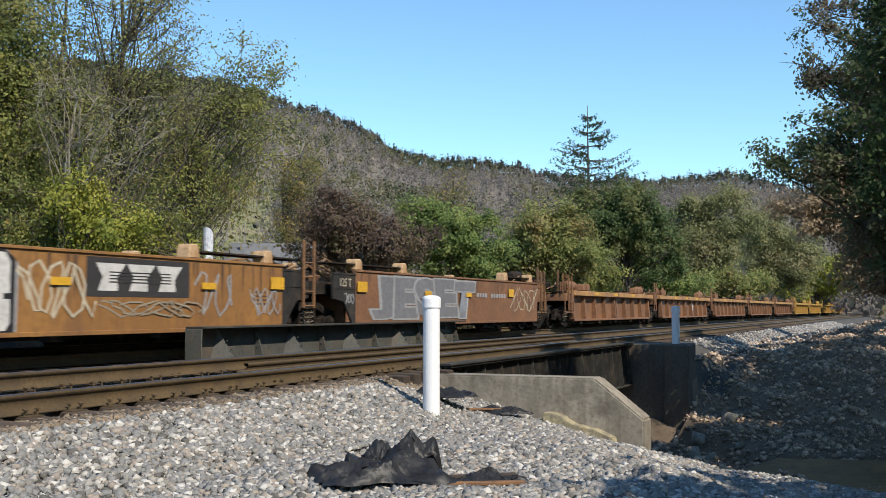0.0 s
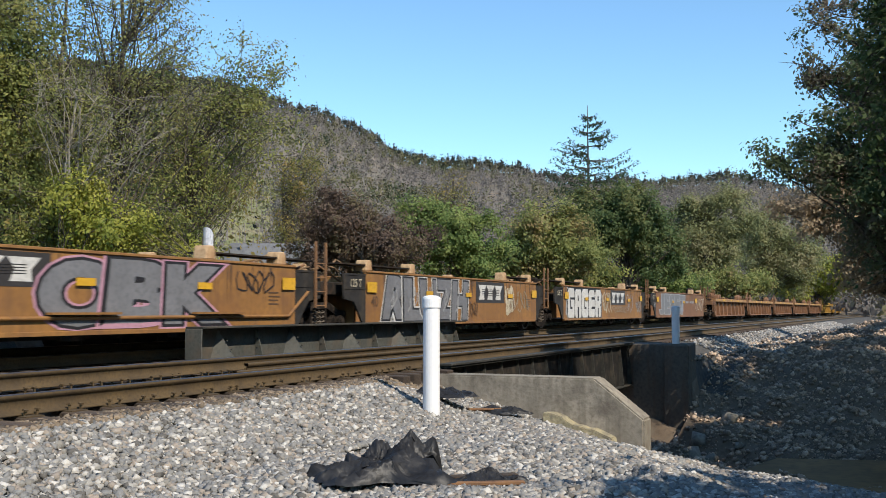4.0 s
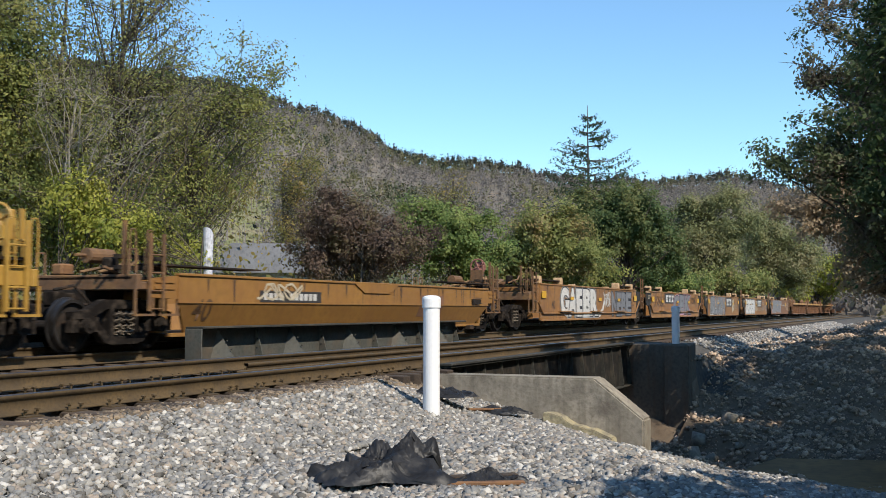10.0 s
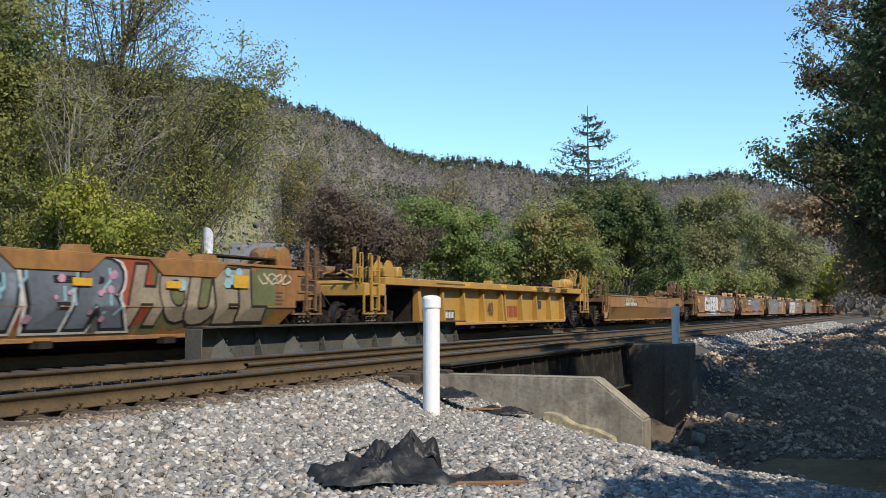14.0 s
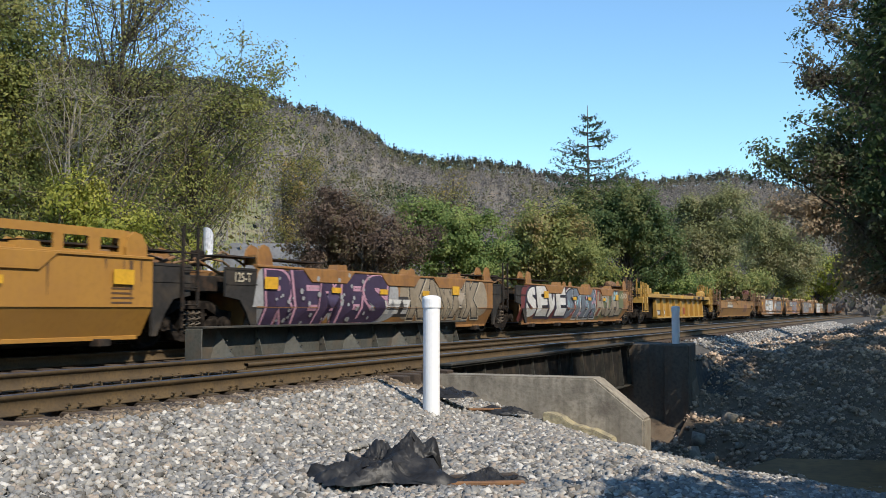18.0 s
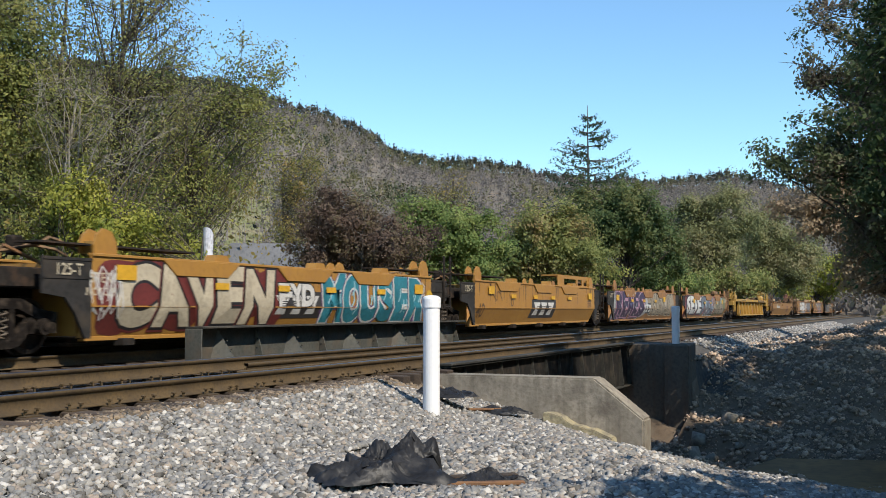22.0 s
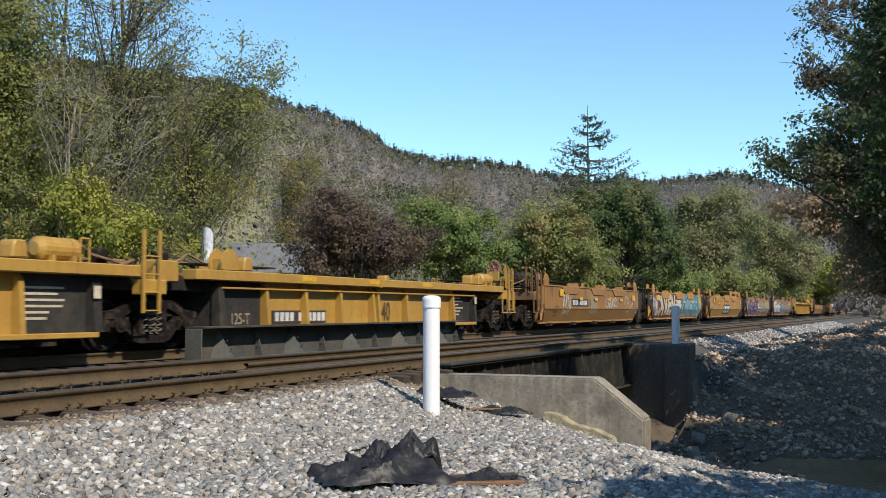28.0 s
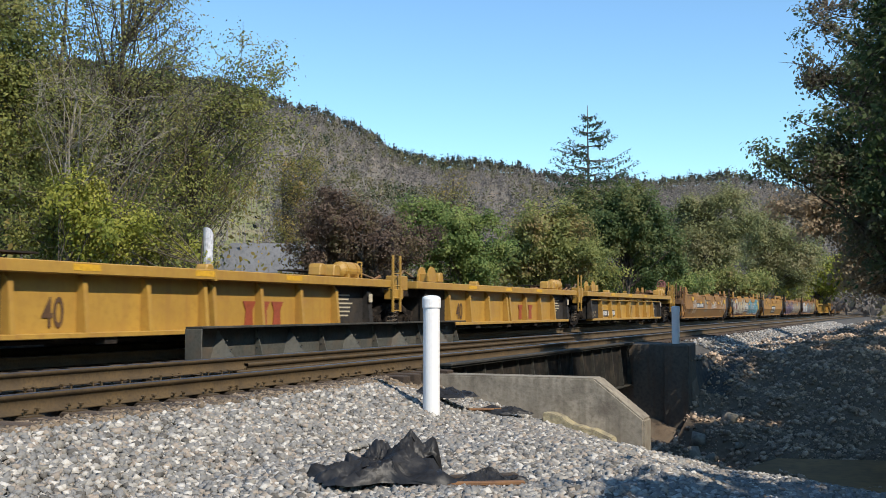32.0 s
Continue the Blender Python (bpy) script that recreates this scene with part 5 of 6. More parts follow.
part("tank_cover", bm, M["yellow2"], car, "yellow cover with three openings")
tagged(car, "clean yellow well car with a folded side and an emblem panel")

car, m = flat_car(-148.5, -132.7, "art", "art", M["yellow2"], folded=True, lad="grime", text_l="125-T", hoods=False, heights=(0.235, 1.5, 0.73))
letters(car, "CAVEN", -146.3 - m, -141.9 - m, 0.36, 1.5, "cream", "black", 107, halo="maroon", back="maroon", lean_by=0.35)
lettering(car, "STER", -146.75 - m, 1.1, 0.22, PAINT["cream"])
lettering(car, "NOTO B", -146.75 - m, 0.9, 0.17, PAINT["cream"])
logo(car, -141.9 - m, -139.9 - m, 0.5, 1.05)
letters(car, "FYD", -141.6 - m, -140.3 - m, 0.7, 1.25, "white", "black", 109)
letters(car, "MOUSER", -139.8 - m, -134.7 - m, 0.34, 1.5, "teal", "white", 113, halo="purple", streaks="aqua")
flecks(car, -135.6 - m, -134.3 - m, 0.45, 1.45, "gold", 14, 8, 0.16, 0.004)
flecks(car, -140.0 - m, -139.5 - m, 0.45, 1.3, "purple", 8, 9, 0.12, 0.004)
reflectors(car, (-146.2 - m, -143.6 - m, -141.5 - m, -139.6 - m, -137.2 - m, -135.1 - m), 1.17)
tag(car, -147.0 - m, -146.3 - m, 0.5, 1.4, "white", 117, 8, 0.03)
tag(car, -135.3 - m, -134.7 - m, 1.0, 1.4, "white", 119, 6, 0.03)
tagged(car, "yellow well car with silver and turquoise graffiti")

car, m = flat_car(-166.0, -148.5, "free", "art", M["ochre"], folded=True, lad="grime", offs=(2.3, 1.55), hoods=False, tanks=(2, 0), heights=(0.235, 1.5, 0.73))
lettering(car, "40", -162.4 - m, 0.45, 0.58, PAINT["stencil"])
tag(car, -161.6 - m, -160.8 - m, 0.45, 1.4, "white", 121, 7, 0.03)
number_bars(car, -160.55 - m, -158.35 - m, 0.8, 1.09, 4, 6)
lettering(car, "B", -158.05 - m, 0.82, 0.34, PAINT["stencil"])
part("primer_patch", rect(bmesh.new(), -158.0 - m, -157.0 - m, 0.55, 1.4, 0.002), M["primer2"], car)
tag(car, -155.7 - m, -154.1 - m, 0.75, 1.2, "white", 123, 7, 0.035)
tag(car, -152.6 - m, -150.4 - m, 0.5, 1.35, "white", 127, 5, 0.03)
reflectors(car, (-161.9 - m, -159.4 - m, -157.3 - m, -155.3 - m, -153.3 - m, -151.1 - m), 1.2)
tagged(car, "faded orange well car end unit with thin white tags")

# the yellow ribbed five-unit car
for i, c in enumerate((-176.15, -191.95, -207.7)):
    u0, u1 = ((-184.05, -166.0), (-199.8, -184.05), (-215.6, -199.8))[i]
    car, m = ribbed_car(u0, u1, c, "art", "free" if i == 0 else "art", M["yellow"], True, "rust", tanks=(0, 1), wheels=(0, 2 if i == 0 else 0), rods=(i == 0))
    lettering(car, "125-T", c - 5.45 - m, 0.4, 0.3, PAINT["tan"], 0.008, SIDE + 0.26, 0.9)
    lettering(car, "40", (c - 3.75 if i else c + 0.75) - m, 0.42, 0.64, PAINT["stencil"], 0.02, SIDE + 0.26, 0.72)
    if i == 0:
        part("number_panel", boxed(c - 4.35 - m, c - 2.2 - m, SIDE + 0.235, SIDE + 0.255, 0.4, 0.66), PAINT["sign"], car)
        for k in range(10):
            g = c - 4.25 - m + 0.19 * k + (0.15 if k > 3 else 0)
            part("number_bar", boxed(g, g + 0.14, SIDE + 0.228, SIDE + 0.238, 0.44, 0.62), PAINT["white"], car)
    else:
        for k in range(3):
            g = c + 1.22 - m + 0.5 * k
            bm = prism(bmesh.new(), [(g + 0.06, 0.38), (g + 0.34, 0.38), (g + 0.32, 0.66), (g + 0.44, 0.84), (g, 0.84), (g + 0.1, 0.66)], SIDE + 0.236, SIDE + 0.248)
            part("emblem", bm, PAINT["red"], car, "dull red block emblem")
    small_print(car, c + 4.75 - m, c + 5.7 - m, 0.5, 1.05, 6, "cream", SIDE + 0.255)
    part("notice_plate", boxed(c + 6.12 - m, c + 6.28 - m, SIDE + 0.06, SIDE + 0.066, 0.85, 1.05), PAINT["cream"], car)
    tagged(car, "bright yellow ribbed well car with black end bays, empty")


# ---- trees ----
def leaf_quads(rs, centres, size, droop=0.3, out=None, loose=0.7):
    """Leaf-shaped quads at the given places; turned at random, or facing about the way of out."""
    n = len(centres)
    if out is None:
        a = rs.normal(size=(n, 3))
        a[:, 2] -= droop
        a /= np.linalg.norm(a, axis=1)[:, None]
        b = np.cross(a, rs.normal(size=(n, 3)))
    else:
        face = out + rs.normal(0, loose, (n, 3))
        face /= np.linalg.norm(face, axis=1)[:, None]
        a = np.cross(face, rs.normal(size=(n, 3)))
        a /= np.linalg.norm(a, axis=1)[:, None]
        b = np.cross(face, a)
    b /= np.linalg.norm(b, axis=1)[:, None]
    s = size * rs.uniform(0.6, 1.35, (n, 1))
    v = np.stack([centres - a * s, centres + b * s * 0.55 - a * s * 0.1, centres + a * s, centres - b * s * 0.55 - a * s * 0.1], 1).reshape(-1, 3)
    return v, np.arange(n * 4).reshape(-1, 4)


def tree(base, crowns, leaf, n_leaf, size, seed, trunk_r=0.12, limbs=40, clump=0.45, trunk_to=0.6, label="", name="tree", twigs=3, stems=1, bark=None, lean=(0, 0)):
    """A tree or bush: trunk, limbs that reach into ellipsoid crowns (centre and radii from the base), twigs, leaves in clumps round the twigs."""
    rs = np.random.RandomState(seed)
    t = tagged(new(name), label, "bush" if name == "bush" else "tree", "trees along the railway")
    t.matrix_basis = pose(*base)
    wt = np.array([c[3] * c[4] * c[5] for c in crowns]) ** 0.67
    wt = wt / wt.sum()
    top = max(c[2] + c[5] for c in crowns)
    tv, tf, lv, lf, tips = [], [], [], [], []
    trunks = []
    for s in range(stems):
        off = rs.normal(0, 0.25 * (stems > 1), 2) * (1 if stems == 1 else 2.0)
        h = top * trunk_to * rs.uniform(0.85, 1.05)
        p = [np.array([off[0] + lean[0] * f + rs.normal(0, 0.04 * f * top * 0.25), off[1] + lean[1] * f + rs.normal(0, 0.04 * f * top * 0.25), -0.3 + (h + 0.3) * f]) for f in np.linspace(0, 1, 7)]
        trunks.append(p)
        tube(tv, tf, p, trunk_r * (1 if stems == 1 else 0.6), trunk_r * 0.35, 8)
    for _ in range(limbs):
        c = crowns[rs.choice(len(crowns), p=wt)]
        d = rs.normal(size=3)
        d /= np.linalg.norm(d)
        q = np.array(c[:3]) + d * np.array(c[3:]) * rs.uniform(0.35, 1.0) ** 0.6
        tk = trunks[rs.randint(len(trunks))]
        zs = np.array([x[2] for x in tk])
        k = int(np.clip(np.searchsorted(zs, q[2] * rs.uniform(0.35, 0.95) - 0.3 * np.hypot(q[0], q[1])), 1, len(tk) - 1))
        p0 = tk[k]
        mid = (p0 + q) / 2 + np.array([0, 0, 0.1 * np.linalg.norm(q - p0)]) + rs.normal(0, 0.08, 3) * np.linalg.norm(q - p0)
        tube(lv, lf, [p0, (p0 * 0.6 + mid * 0.4) + rs.normal(0, 0.04, 3), mid, (mid + q) / 2 + rs.normal(0, 0.06, 3), q], trunk_r * rs.uniform(0.14, 0.32), 0.007, 5)
        for _t in range(twigs):
            f = rs.uniform(0.3, 1.0)
            s0 = mid * (1 - f) + q * f
            e = s0 + rs.normal(0, 0.55, 3) * np.array([1, 1, 0.8]) * clump * 1.8
            tube(lv, lf, [s0, (s0 + e) / 2 + rs.normal(0, 0.05, 3), e], 0.014, 0.004, 3)
            tips += [e, (e + s0) / 2]
        tips.append(q)
    part_trunk = raw("trunk", tv, tf, bark or M["bark"], t)
    part_limbs = raw("branchwork", lv, lf, bark or M["bark"], t)
    if n_leaf:
        tips = np.array(tips)
        share = rs.gamma(0.9, 1.0, len(tips)) + 0.08
        pick = tips[rs.choice(len(tips), size=n_leaf, p=share / share.sum())]
        spot = pick + rs.normal(0, clump * 0.5, (n_leaf, 3)) * np.array([1, 1, 0.75])
        far_off = np.stack([np.linalg.norm((spot - np.array(c[:3])) / np.array(c[3:]), axis=1) for c in crowns])
        mid_ = np.array([c[:3] for c in crowns])[far_off.argmin(0)]
        out = spot - mid_
        out /= np.linalg.norm(out, axis=1)[:, None] + 1e-6
        v, f = leaf_quads(rs, spot, size, 0.3, out * 0.7 + (spot - pick) / clump * 0.5 + np.array([0, 0, 0.55]), 0.6)
        raw("crown", v, f, leaf, t)
    return t


def spruce(base, height, spread, seed, label):
    rs = np.random.RandomState(seed)
    t = tagged(new("spruce"), label, "tree", "trees along the railway")
    t.matrix_basis = pose(*base)
    tv, tf, lv, lf, cen = [], [], [], [], []
    tube(tv, tf, [(0, 0, -0.3), (0.05, 0, height * 0.5), (0, 0.03, height)], 0.2, 0.02, 7)
    z = height * 0.42
    while z < height * 0.98:
        u = 1 - z / height
        for k in range(7):
            a = rs.uniform(0, math.tau)
            ln = spread * (u ** 0.9) * rs.uniform(0.7, 1.1) + 0.12
            e = np.array([math.cos(a) * ln, math.sin(a) * ln, z + ln * rs.uniform(0.12, 0.3)])
            m = np.array([math.cos(a) * ln * 0.55, math.sin(a) * ln * 0.55, z + ln * 0.02])
            tube(lv, lf, [(0, 0, z), m, e], 0.035, 0.008, 4)
            f = rs.uniform(0.15, 1.0, int(7 + 11 * ln))[:, None]
            q = np.where(f < 0.5, m * f * 2, m + (e - m) * (f - 0.5) * 2 + 0)
            q = q + np.array([0, 0, z]) * np.clip(1 - 2 * f, 0, 1) + rs.normal(0, 0.09, (len(f), 3)) - np.array([0, 0, 0.1])
            cen.append(q)
        z += height * 0.031 * rs.uniform(0.8, 1.2)
    raw("trunk", tv, tf, M["bark"], t)
    raw("branchwork", lv, lf, M["bark"], t)
    v, f = leaf_quads(rs, np.concatenate(cen), 0.095, 0.6)
    raw("needles", v, f, L["spruce"], t)
    return t


L = {
    "lime": leaf_mat("yellow-green leaves", (0.14, 0.175, 0.035), (0.29, 0.305, 0.055), (0.41, 0.385, 0.08)),
    "autumn": leaf_mat("autumn leaves", (0.13, 0.14, 0.045), (0.22, 0.20, 0.065), (0.34, 0.24, 0.08)),
    "thin": leaf_mat("thin grey-green leaves", (0.13, 0.155, 0.055), (0.22, 0.23, 0.08), (0.31, 0.28, 0.10)),
    "olive": leaf_mat("olive leaves", (0.12, 0.155, 0.048), (0.215, 0.23, 0.068), (0.34, 0.32, 0.09)),
    "brown": leaf_mat("purple-brown leaves", (0.11, 0.078, 0.062), (0.155, 0.108, 0.08), (0.16, 0.135, 0.07)),
    "green": leaf_mat("green leaves", (0.12, 0.18, 0.055), (0.19, 0.25, 0.075), (0.27, 0.31, 0.10)),
    "mixed": leaf_mat("yellow-green and brown leaves", (0.15, 0.18, 0.055), (0.27, 0.29, 0.10), (0.32, 0.24, 0.11), 0.5),
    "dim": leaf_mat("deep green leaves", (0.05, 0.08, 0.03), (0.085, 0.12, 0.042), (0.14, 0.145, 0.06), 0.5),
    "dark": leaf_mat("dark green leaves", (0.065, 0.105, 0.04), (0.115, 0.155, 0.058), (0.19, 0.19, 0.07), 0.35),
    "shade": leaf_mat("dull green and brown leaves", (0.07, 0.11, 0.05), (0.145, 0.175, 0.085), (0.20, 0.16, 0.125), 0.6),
    "brownlit": leaf_mat("dry brown leaves", (0.33, 0.25, 0.165), (0.35, 0.275, 0.17), (0.42, 0.315, 0.21)),
    "pale": leaf_mat("pale green leaves", (0.17, 0.195, 0.09), (0.24, 0.25, 0.115), (0.28, 0.25, 0.135), 0.25),
    "spruce": leaf_mat("spruce needles", (0.04, 0.07, 0.035), (0.055, 0.09, 0.042), (0.03, 0.05, 0.03)),
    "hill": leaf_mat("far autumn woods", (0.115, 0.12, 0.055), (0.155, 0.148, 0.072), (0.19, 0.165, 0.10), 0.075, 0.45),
    # greyed: the haze of distance is put into these bare-wood tones
    "bare": leaf_mat("far leafless woods, haze in colour", (0.155, 0.14, 0.128), (0.19, 0.172, 0.156), (0.22, 0.197, 0.18), 0.06, 0.5),
    "pine": leaf_mat("far evergreens", (0.035, 0.05, 0.03), (0.055, 0.07, 0.036), (0.09, 0.10, 0.05), 0.06, 0.1),
    "ridge": leaf_mat("dark ridge trees", (0.03, 0.035, 0.032), (0.05, 0.052, 0.042), (0.075, 0.08, 0.05), 0.05),
    "meadow": leaf_mat("pale meadow grass", (0.25, 0.27, 0.13), (0.31, 0.31, 0.17), (0.34, 0.31, 0.20), 0.1),
    "weeds": leaf_mat("dull weeds", (0.09, 0.08, 0.04), (0.13, 0.105, 0.055), (0.17, 0.14, 0.08)),
}
# ---- hills ----
RIDGE = [(-90, 118), (-32.2, 123.1), (-22.6, 127.6), (-17.3, 124.8), (-13.6, 121.7), (-11.0, 116.9), (-9.2, 113.3), (-6.8, 106.4), (-4.4, 94.9), (-2.6, 84.0), (-0.7, 80.7), (1.4, 77.3), (5.4, 72.9), (8.4, 66.0), (11.3, 65.4), (13.6, 69.3), (15.9, 65.9), (17.9, 59.9), (22.6, 53.6), (60, 40), (120, 30)]
hill_v, hill_f = [], []
AZ = np.linspace(-70, 110, 181)
RAD = np.array([150, 200, 260, 330, 410, 480, 540, 580, 620, 700])
for a in AZ:
    top_z = np.interp(a, [p[0] for p in RIDGE], [p[1] for p in RIDGE])
    ang = math.radians(23.43 - a)
    for r in RAD:
        u = min(1.0, (r - 150) / 430)
        z = -2 + (top_z + 2) * (u ** 1.25) if r <= 580 else top_z * (1 - (r - 580) / 500)
        z += (3 * math.sin(a * 0.9 + r * 0.01) + 2.0 * math.sin(a * 2.3 + r * 0.03)) * u * (r < 600) * 0.5
        hill_v.append((r * math.cos(ang), r * math.sin(ang), z))
nr = len(RAD)
for i in range(len(AZ) - 1):
    for j in range(nr - 1):
        hill_f.append((i * nr + j, i * nr + j + 1, (i + 1) * nr + j + 1, (i + 1) * nr + j))
hill = raw("hillside", hill_v, hill_f, M["hill"])
hill.data.polygons.foreach_set("use_smooth", np.ones(len(hill_f), bool))
tagged(hill, "wooded ridge in autumn colours beyond the railway", "hill", kind="structure")


hr = np.random.RandomState(9)
hv = np.array(hill_v).reshape(len(AZ), nr, 3)


def on_slope(ai, rj):
    """Points of the hillside at fractional indices of bearing and distance."""
    i0, j0 = np.floor(ai).astype(int), np.floor(rj).astype(int)
    wi, wj = (ai - i0)[:, None], (rj - j0)[:, None]
    return (hv[i0, j0] * (1 - wi) + hv[i0 + 1, j0] * wi) * (1 - wj) + (hv[i0, j0 + 1] * (1 - wi) + hv[i0 + 1, j0 + 1] * wi) * wj


def crowns(rs, feet, wide, tall, count, size, loose):
    """Many far crowns in one mesh: leaf quads on the upper shell of an uneven ellipsoid over each foot."""
    n = len(feet)
    d = rs.normal(size=(n, count, 3))
    d[:, :, 2] = np.abs(d[:, :, 2]) * 1.1 - 0.35
    d /= np.linalg.norm(d, axis=2)[:, :, None]
    scale = np.stack([wide, wide, tall], -1)[:, None, :]
    spot = feet[:, None, :] + np.array([0, 0, 1.0]) * (tall * 1.05)[:, None, None] + d * scale * rs.uniform(0.55, 1.08, (n, count, 1))
    return leaf_quads(rs, spot.reshape(-1, 3), size, 0.0, d.reshape(-1, 3) * 1.2 + np.array([0, 0, 0.25]), loose)


HT = 9800
ha, hj = hr.uniform(-27 + 70, 26 + 70, HT), 7.0 * hr.uniform(0, 1, HT) ** 0.85
feet = on_slope(ha, hj)
clear_land = np.hypot((ha - 70 + 11.0) / 1.8, (hj - 2.0) / 0.9) + hr.normal(0, 0.16, HT) < 1.0
patch = np.sin(feet[:, 0] * 0.043 + 2.0 * np.sin(feet[:, 1] * 0.021)) + np.sin(feet[:, 1] * 0.057 + feet[:, 0] * 0.013 + 1.0) + hr.normal(0, 0.75, HT) - 0.03 * (ha - 70)
WOODS = (("bare_woods", "bare", (patch < 0.55) & ~clear_land, 1.6, 2.7, 24, 0.5, "leafless grey-brown woods on the ridge, haze in the colour"),
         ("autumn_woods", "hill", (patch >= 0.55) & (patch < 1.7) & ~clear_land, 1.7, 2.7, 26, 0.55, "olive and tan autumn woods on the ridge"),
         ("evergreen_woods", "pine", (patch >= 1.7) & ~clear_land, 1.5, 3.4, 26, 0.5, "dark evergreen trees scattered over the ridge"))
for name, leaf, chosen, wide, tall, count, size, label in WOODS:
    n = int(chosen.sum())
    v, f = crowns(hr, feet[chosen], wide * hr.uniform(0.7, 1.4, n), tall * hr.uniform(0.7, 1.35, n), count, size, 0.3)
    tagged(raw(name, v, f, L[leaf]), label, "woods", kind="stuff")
gp = on_slope(hr.uniform(70 - 14, 70 - 8.5, 5000), hr.uniform(1.0, 3.2, 5000)) + np.array([0, 0, 0.6])
v, f = leaf_quads(hr, gp, 0.8, 0.0, np.array([-0.3, -0.5, 0.8]), 0.3)
tagged(raw("meadow", v, f, L["meadow"]), "pale green clearing at the foot of the ridge", "meadow", kind="stuff")
TN = 5200
tp = feet[hr.choice(HT, TN)] + np.stack([hr.normal(0, 2, TN), hr.normal(0, 2, TN), hr.uniform(0, 1.5, TN)], -1)
tw, th = hr.uniform(0.07, 0.16, TN), hr.uniform(3.5, 7.0, TN)
side = np.stack([-np.sin(np.arctan2(tp[:, 1], tp[:, 0])), np.cos(np.arctan2(tp[:, 1], tp[:, 0])), np.zeros(TN)], -1) * tw[:, None]
up = np.stack([hr.normal(0, 0.35, TN), hr.normal(0, 0.35, TN), th], -1)
v = np.stack([tp - side, tp + side, tp + up + side * 0.4, tp + up - side * 0.4], 1).reshape(-1, 3)
stems = raw("far_trunks", v, np.arange(TN * 4).reshape(-1, 4), M["pale_bark"])
tagged(stems, "pale bare trunks of the far woods", "woods", kind="stuff")
CN = 34000
ci = hr.uniform(-27 + 70, 26 + 70, CN)
ck = np.clip(6.9 - hr.exponential(0.22, CN), 0, 6.95)
ck = np.where(hr.uniform(0, 1, CN) < 0.05, hr.uniform(0, 7, CN), ck)
cp = on_slope(ci, ck)
cp[:, 2] += np.abs(hr.normal(0, 1.5, CN)) + 2.6 + 1.0 * np.sin(ci * 6.1 + 2 * np.sin(ci * 1.3)) + 0.9 * np.sin(ci * 17.3 + 1.7 * np.sin(ci * 4.1)) + 0.5 * np.sin(ci * 41.0)
v, f = leaf_quads(hr, cp, 0.66, 0.0)
pines = raw("ridge_pines", v, f, L["ridge"])
tagged(pines, "dark evergreen crowns along the ridge", "woods", kind="stuff")

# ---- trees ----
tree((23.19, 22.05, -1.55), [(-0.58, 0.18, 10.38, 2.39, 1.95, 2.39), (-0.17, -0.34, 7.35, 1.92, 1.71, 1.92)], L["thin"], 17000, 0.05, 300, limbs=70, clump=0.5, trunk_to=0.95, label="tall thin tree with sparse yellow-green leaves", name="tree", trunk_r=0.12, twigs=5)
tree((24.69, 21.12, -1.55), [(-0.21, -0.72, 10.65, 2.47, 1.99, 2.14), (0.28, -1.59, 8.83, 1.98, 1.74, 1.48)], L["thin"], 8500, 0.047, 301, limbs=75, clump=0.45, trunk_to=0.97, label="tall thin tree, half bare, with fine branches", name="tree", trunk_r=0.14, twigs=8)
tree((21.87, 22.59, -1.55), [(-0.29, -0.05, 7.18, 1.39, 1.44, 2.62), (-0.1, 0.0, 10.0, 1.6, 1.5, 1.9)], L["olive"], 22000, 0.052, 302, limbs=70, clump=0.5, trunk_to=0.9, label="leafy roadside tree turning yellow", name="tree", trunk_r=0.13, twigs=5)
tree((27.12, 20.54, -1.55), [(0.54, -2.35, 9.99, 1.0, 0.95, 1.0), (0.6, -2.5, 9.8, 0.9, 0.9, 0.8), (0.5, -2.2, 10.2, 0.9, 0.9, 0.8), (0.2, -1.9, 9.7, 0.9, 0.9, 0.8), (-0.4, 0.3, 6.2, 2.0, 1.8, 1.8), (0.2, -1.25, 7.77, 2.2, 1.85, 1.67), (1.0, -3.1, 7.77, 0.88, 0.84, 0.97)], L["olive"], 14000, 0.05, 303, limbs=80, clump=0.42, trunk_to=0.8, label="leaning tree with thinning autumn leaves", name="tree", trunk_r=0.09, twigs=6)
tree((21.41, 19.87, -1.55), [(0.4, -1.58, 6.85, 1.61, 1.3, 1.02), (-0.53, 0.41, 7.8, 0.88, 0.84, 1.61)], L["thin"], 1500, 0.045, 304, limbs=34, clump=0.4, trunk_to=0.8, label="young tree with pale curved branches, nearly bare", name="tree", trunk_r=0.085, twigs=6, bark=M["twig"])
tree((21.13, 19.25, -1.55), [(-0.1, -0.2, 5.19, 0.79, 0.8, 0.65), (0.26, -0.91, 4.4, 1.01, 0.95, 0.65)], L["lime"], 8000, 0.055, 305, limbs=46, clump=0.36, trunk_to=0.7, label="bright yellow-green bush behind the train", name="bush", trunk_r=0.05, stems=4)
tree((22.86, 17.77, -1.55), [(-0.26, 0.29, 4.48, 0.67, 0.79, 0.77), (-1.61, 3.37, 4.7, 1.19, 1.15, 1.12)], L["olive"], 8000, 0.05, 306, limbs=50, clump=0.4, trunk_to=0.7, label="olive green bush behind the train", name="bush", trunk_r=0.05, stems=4)
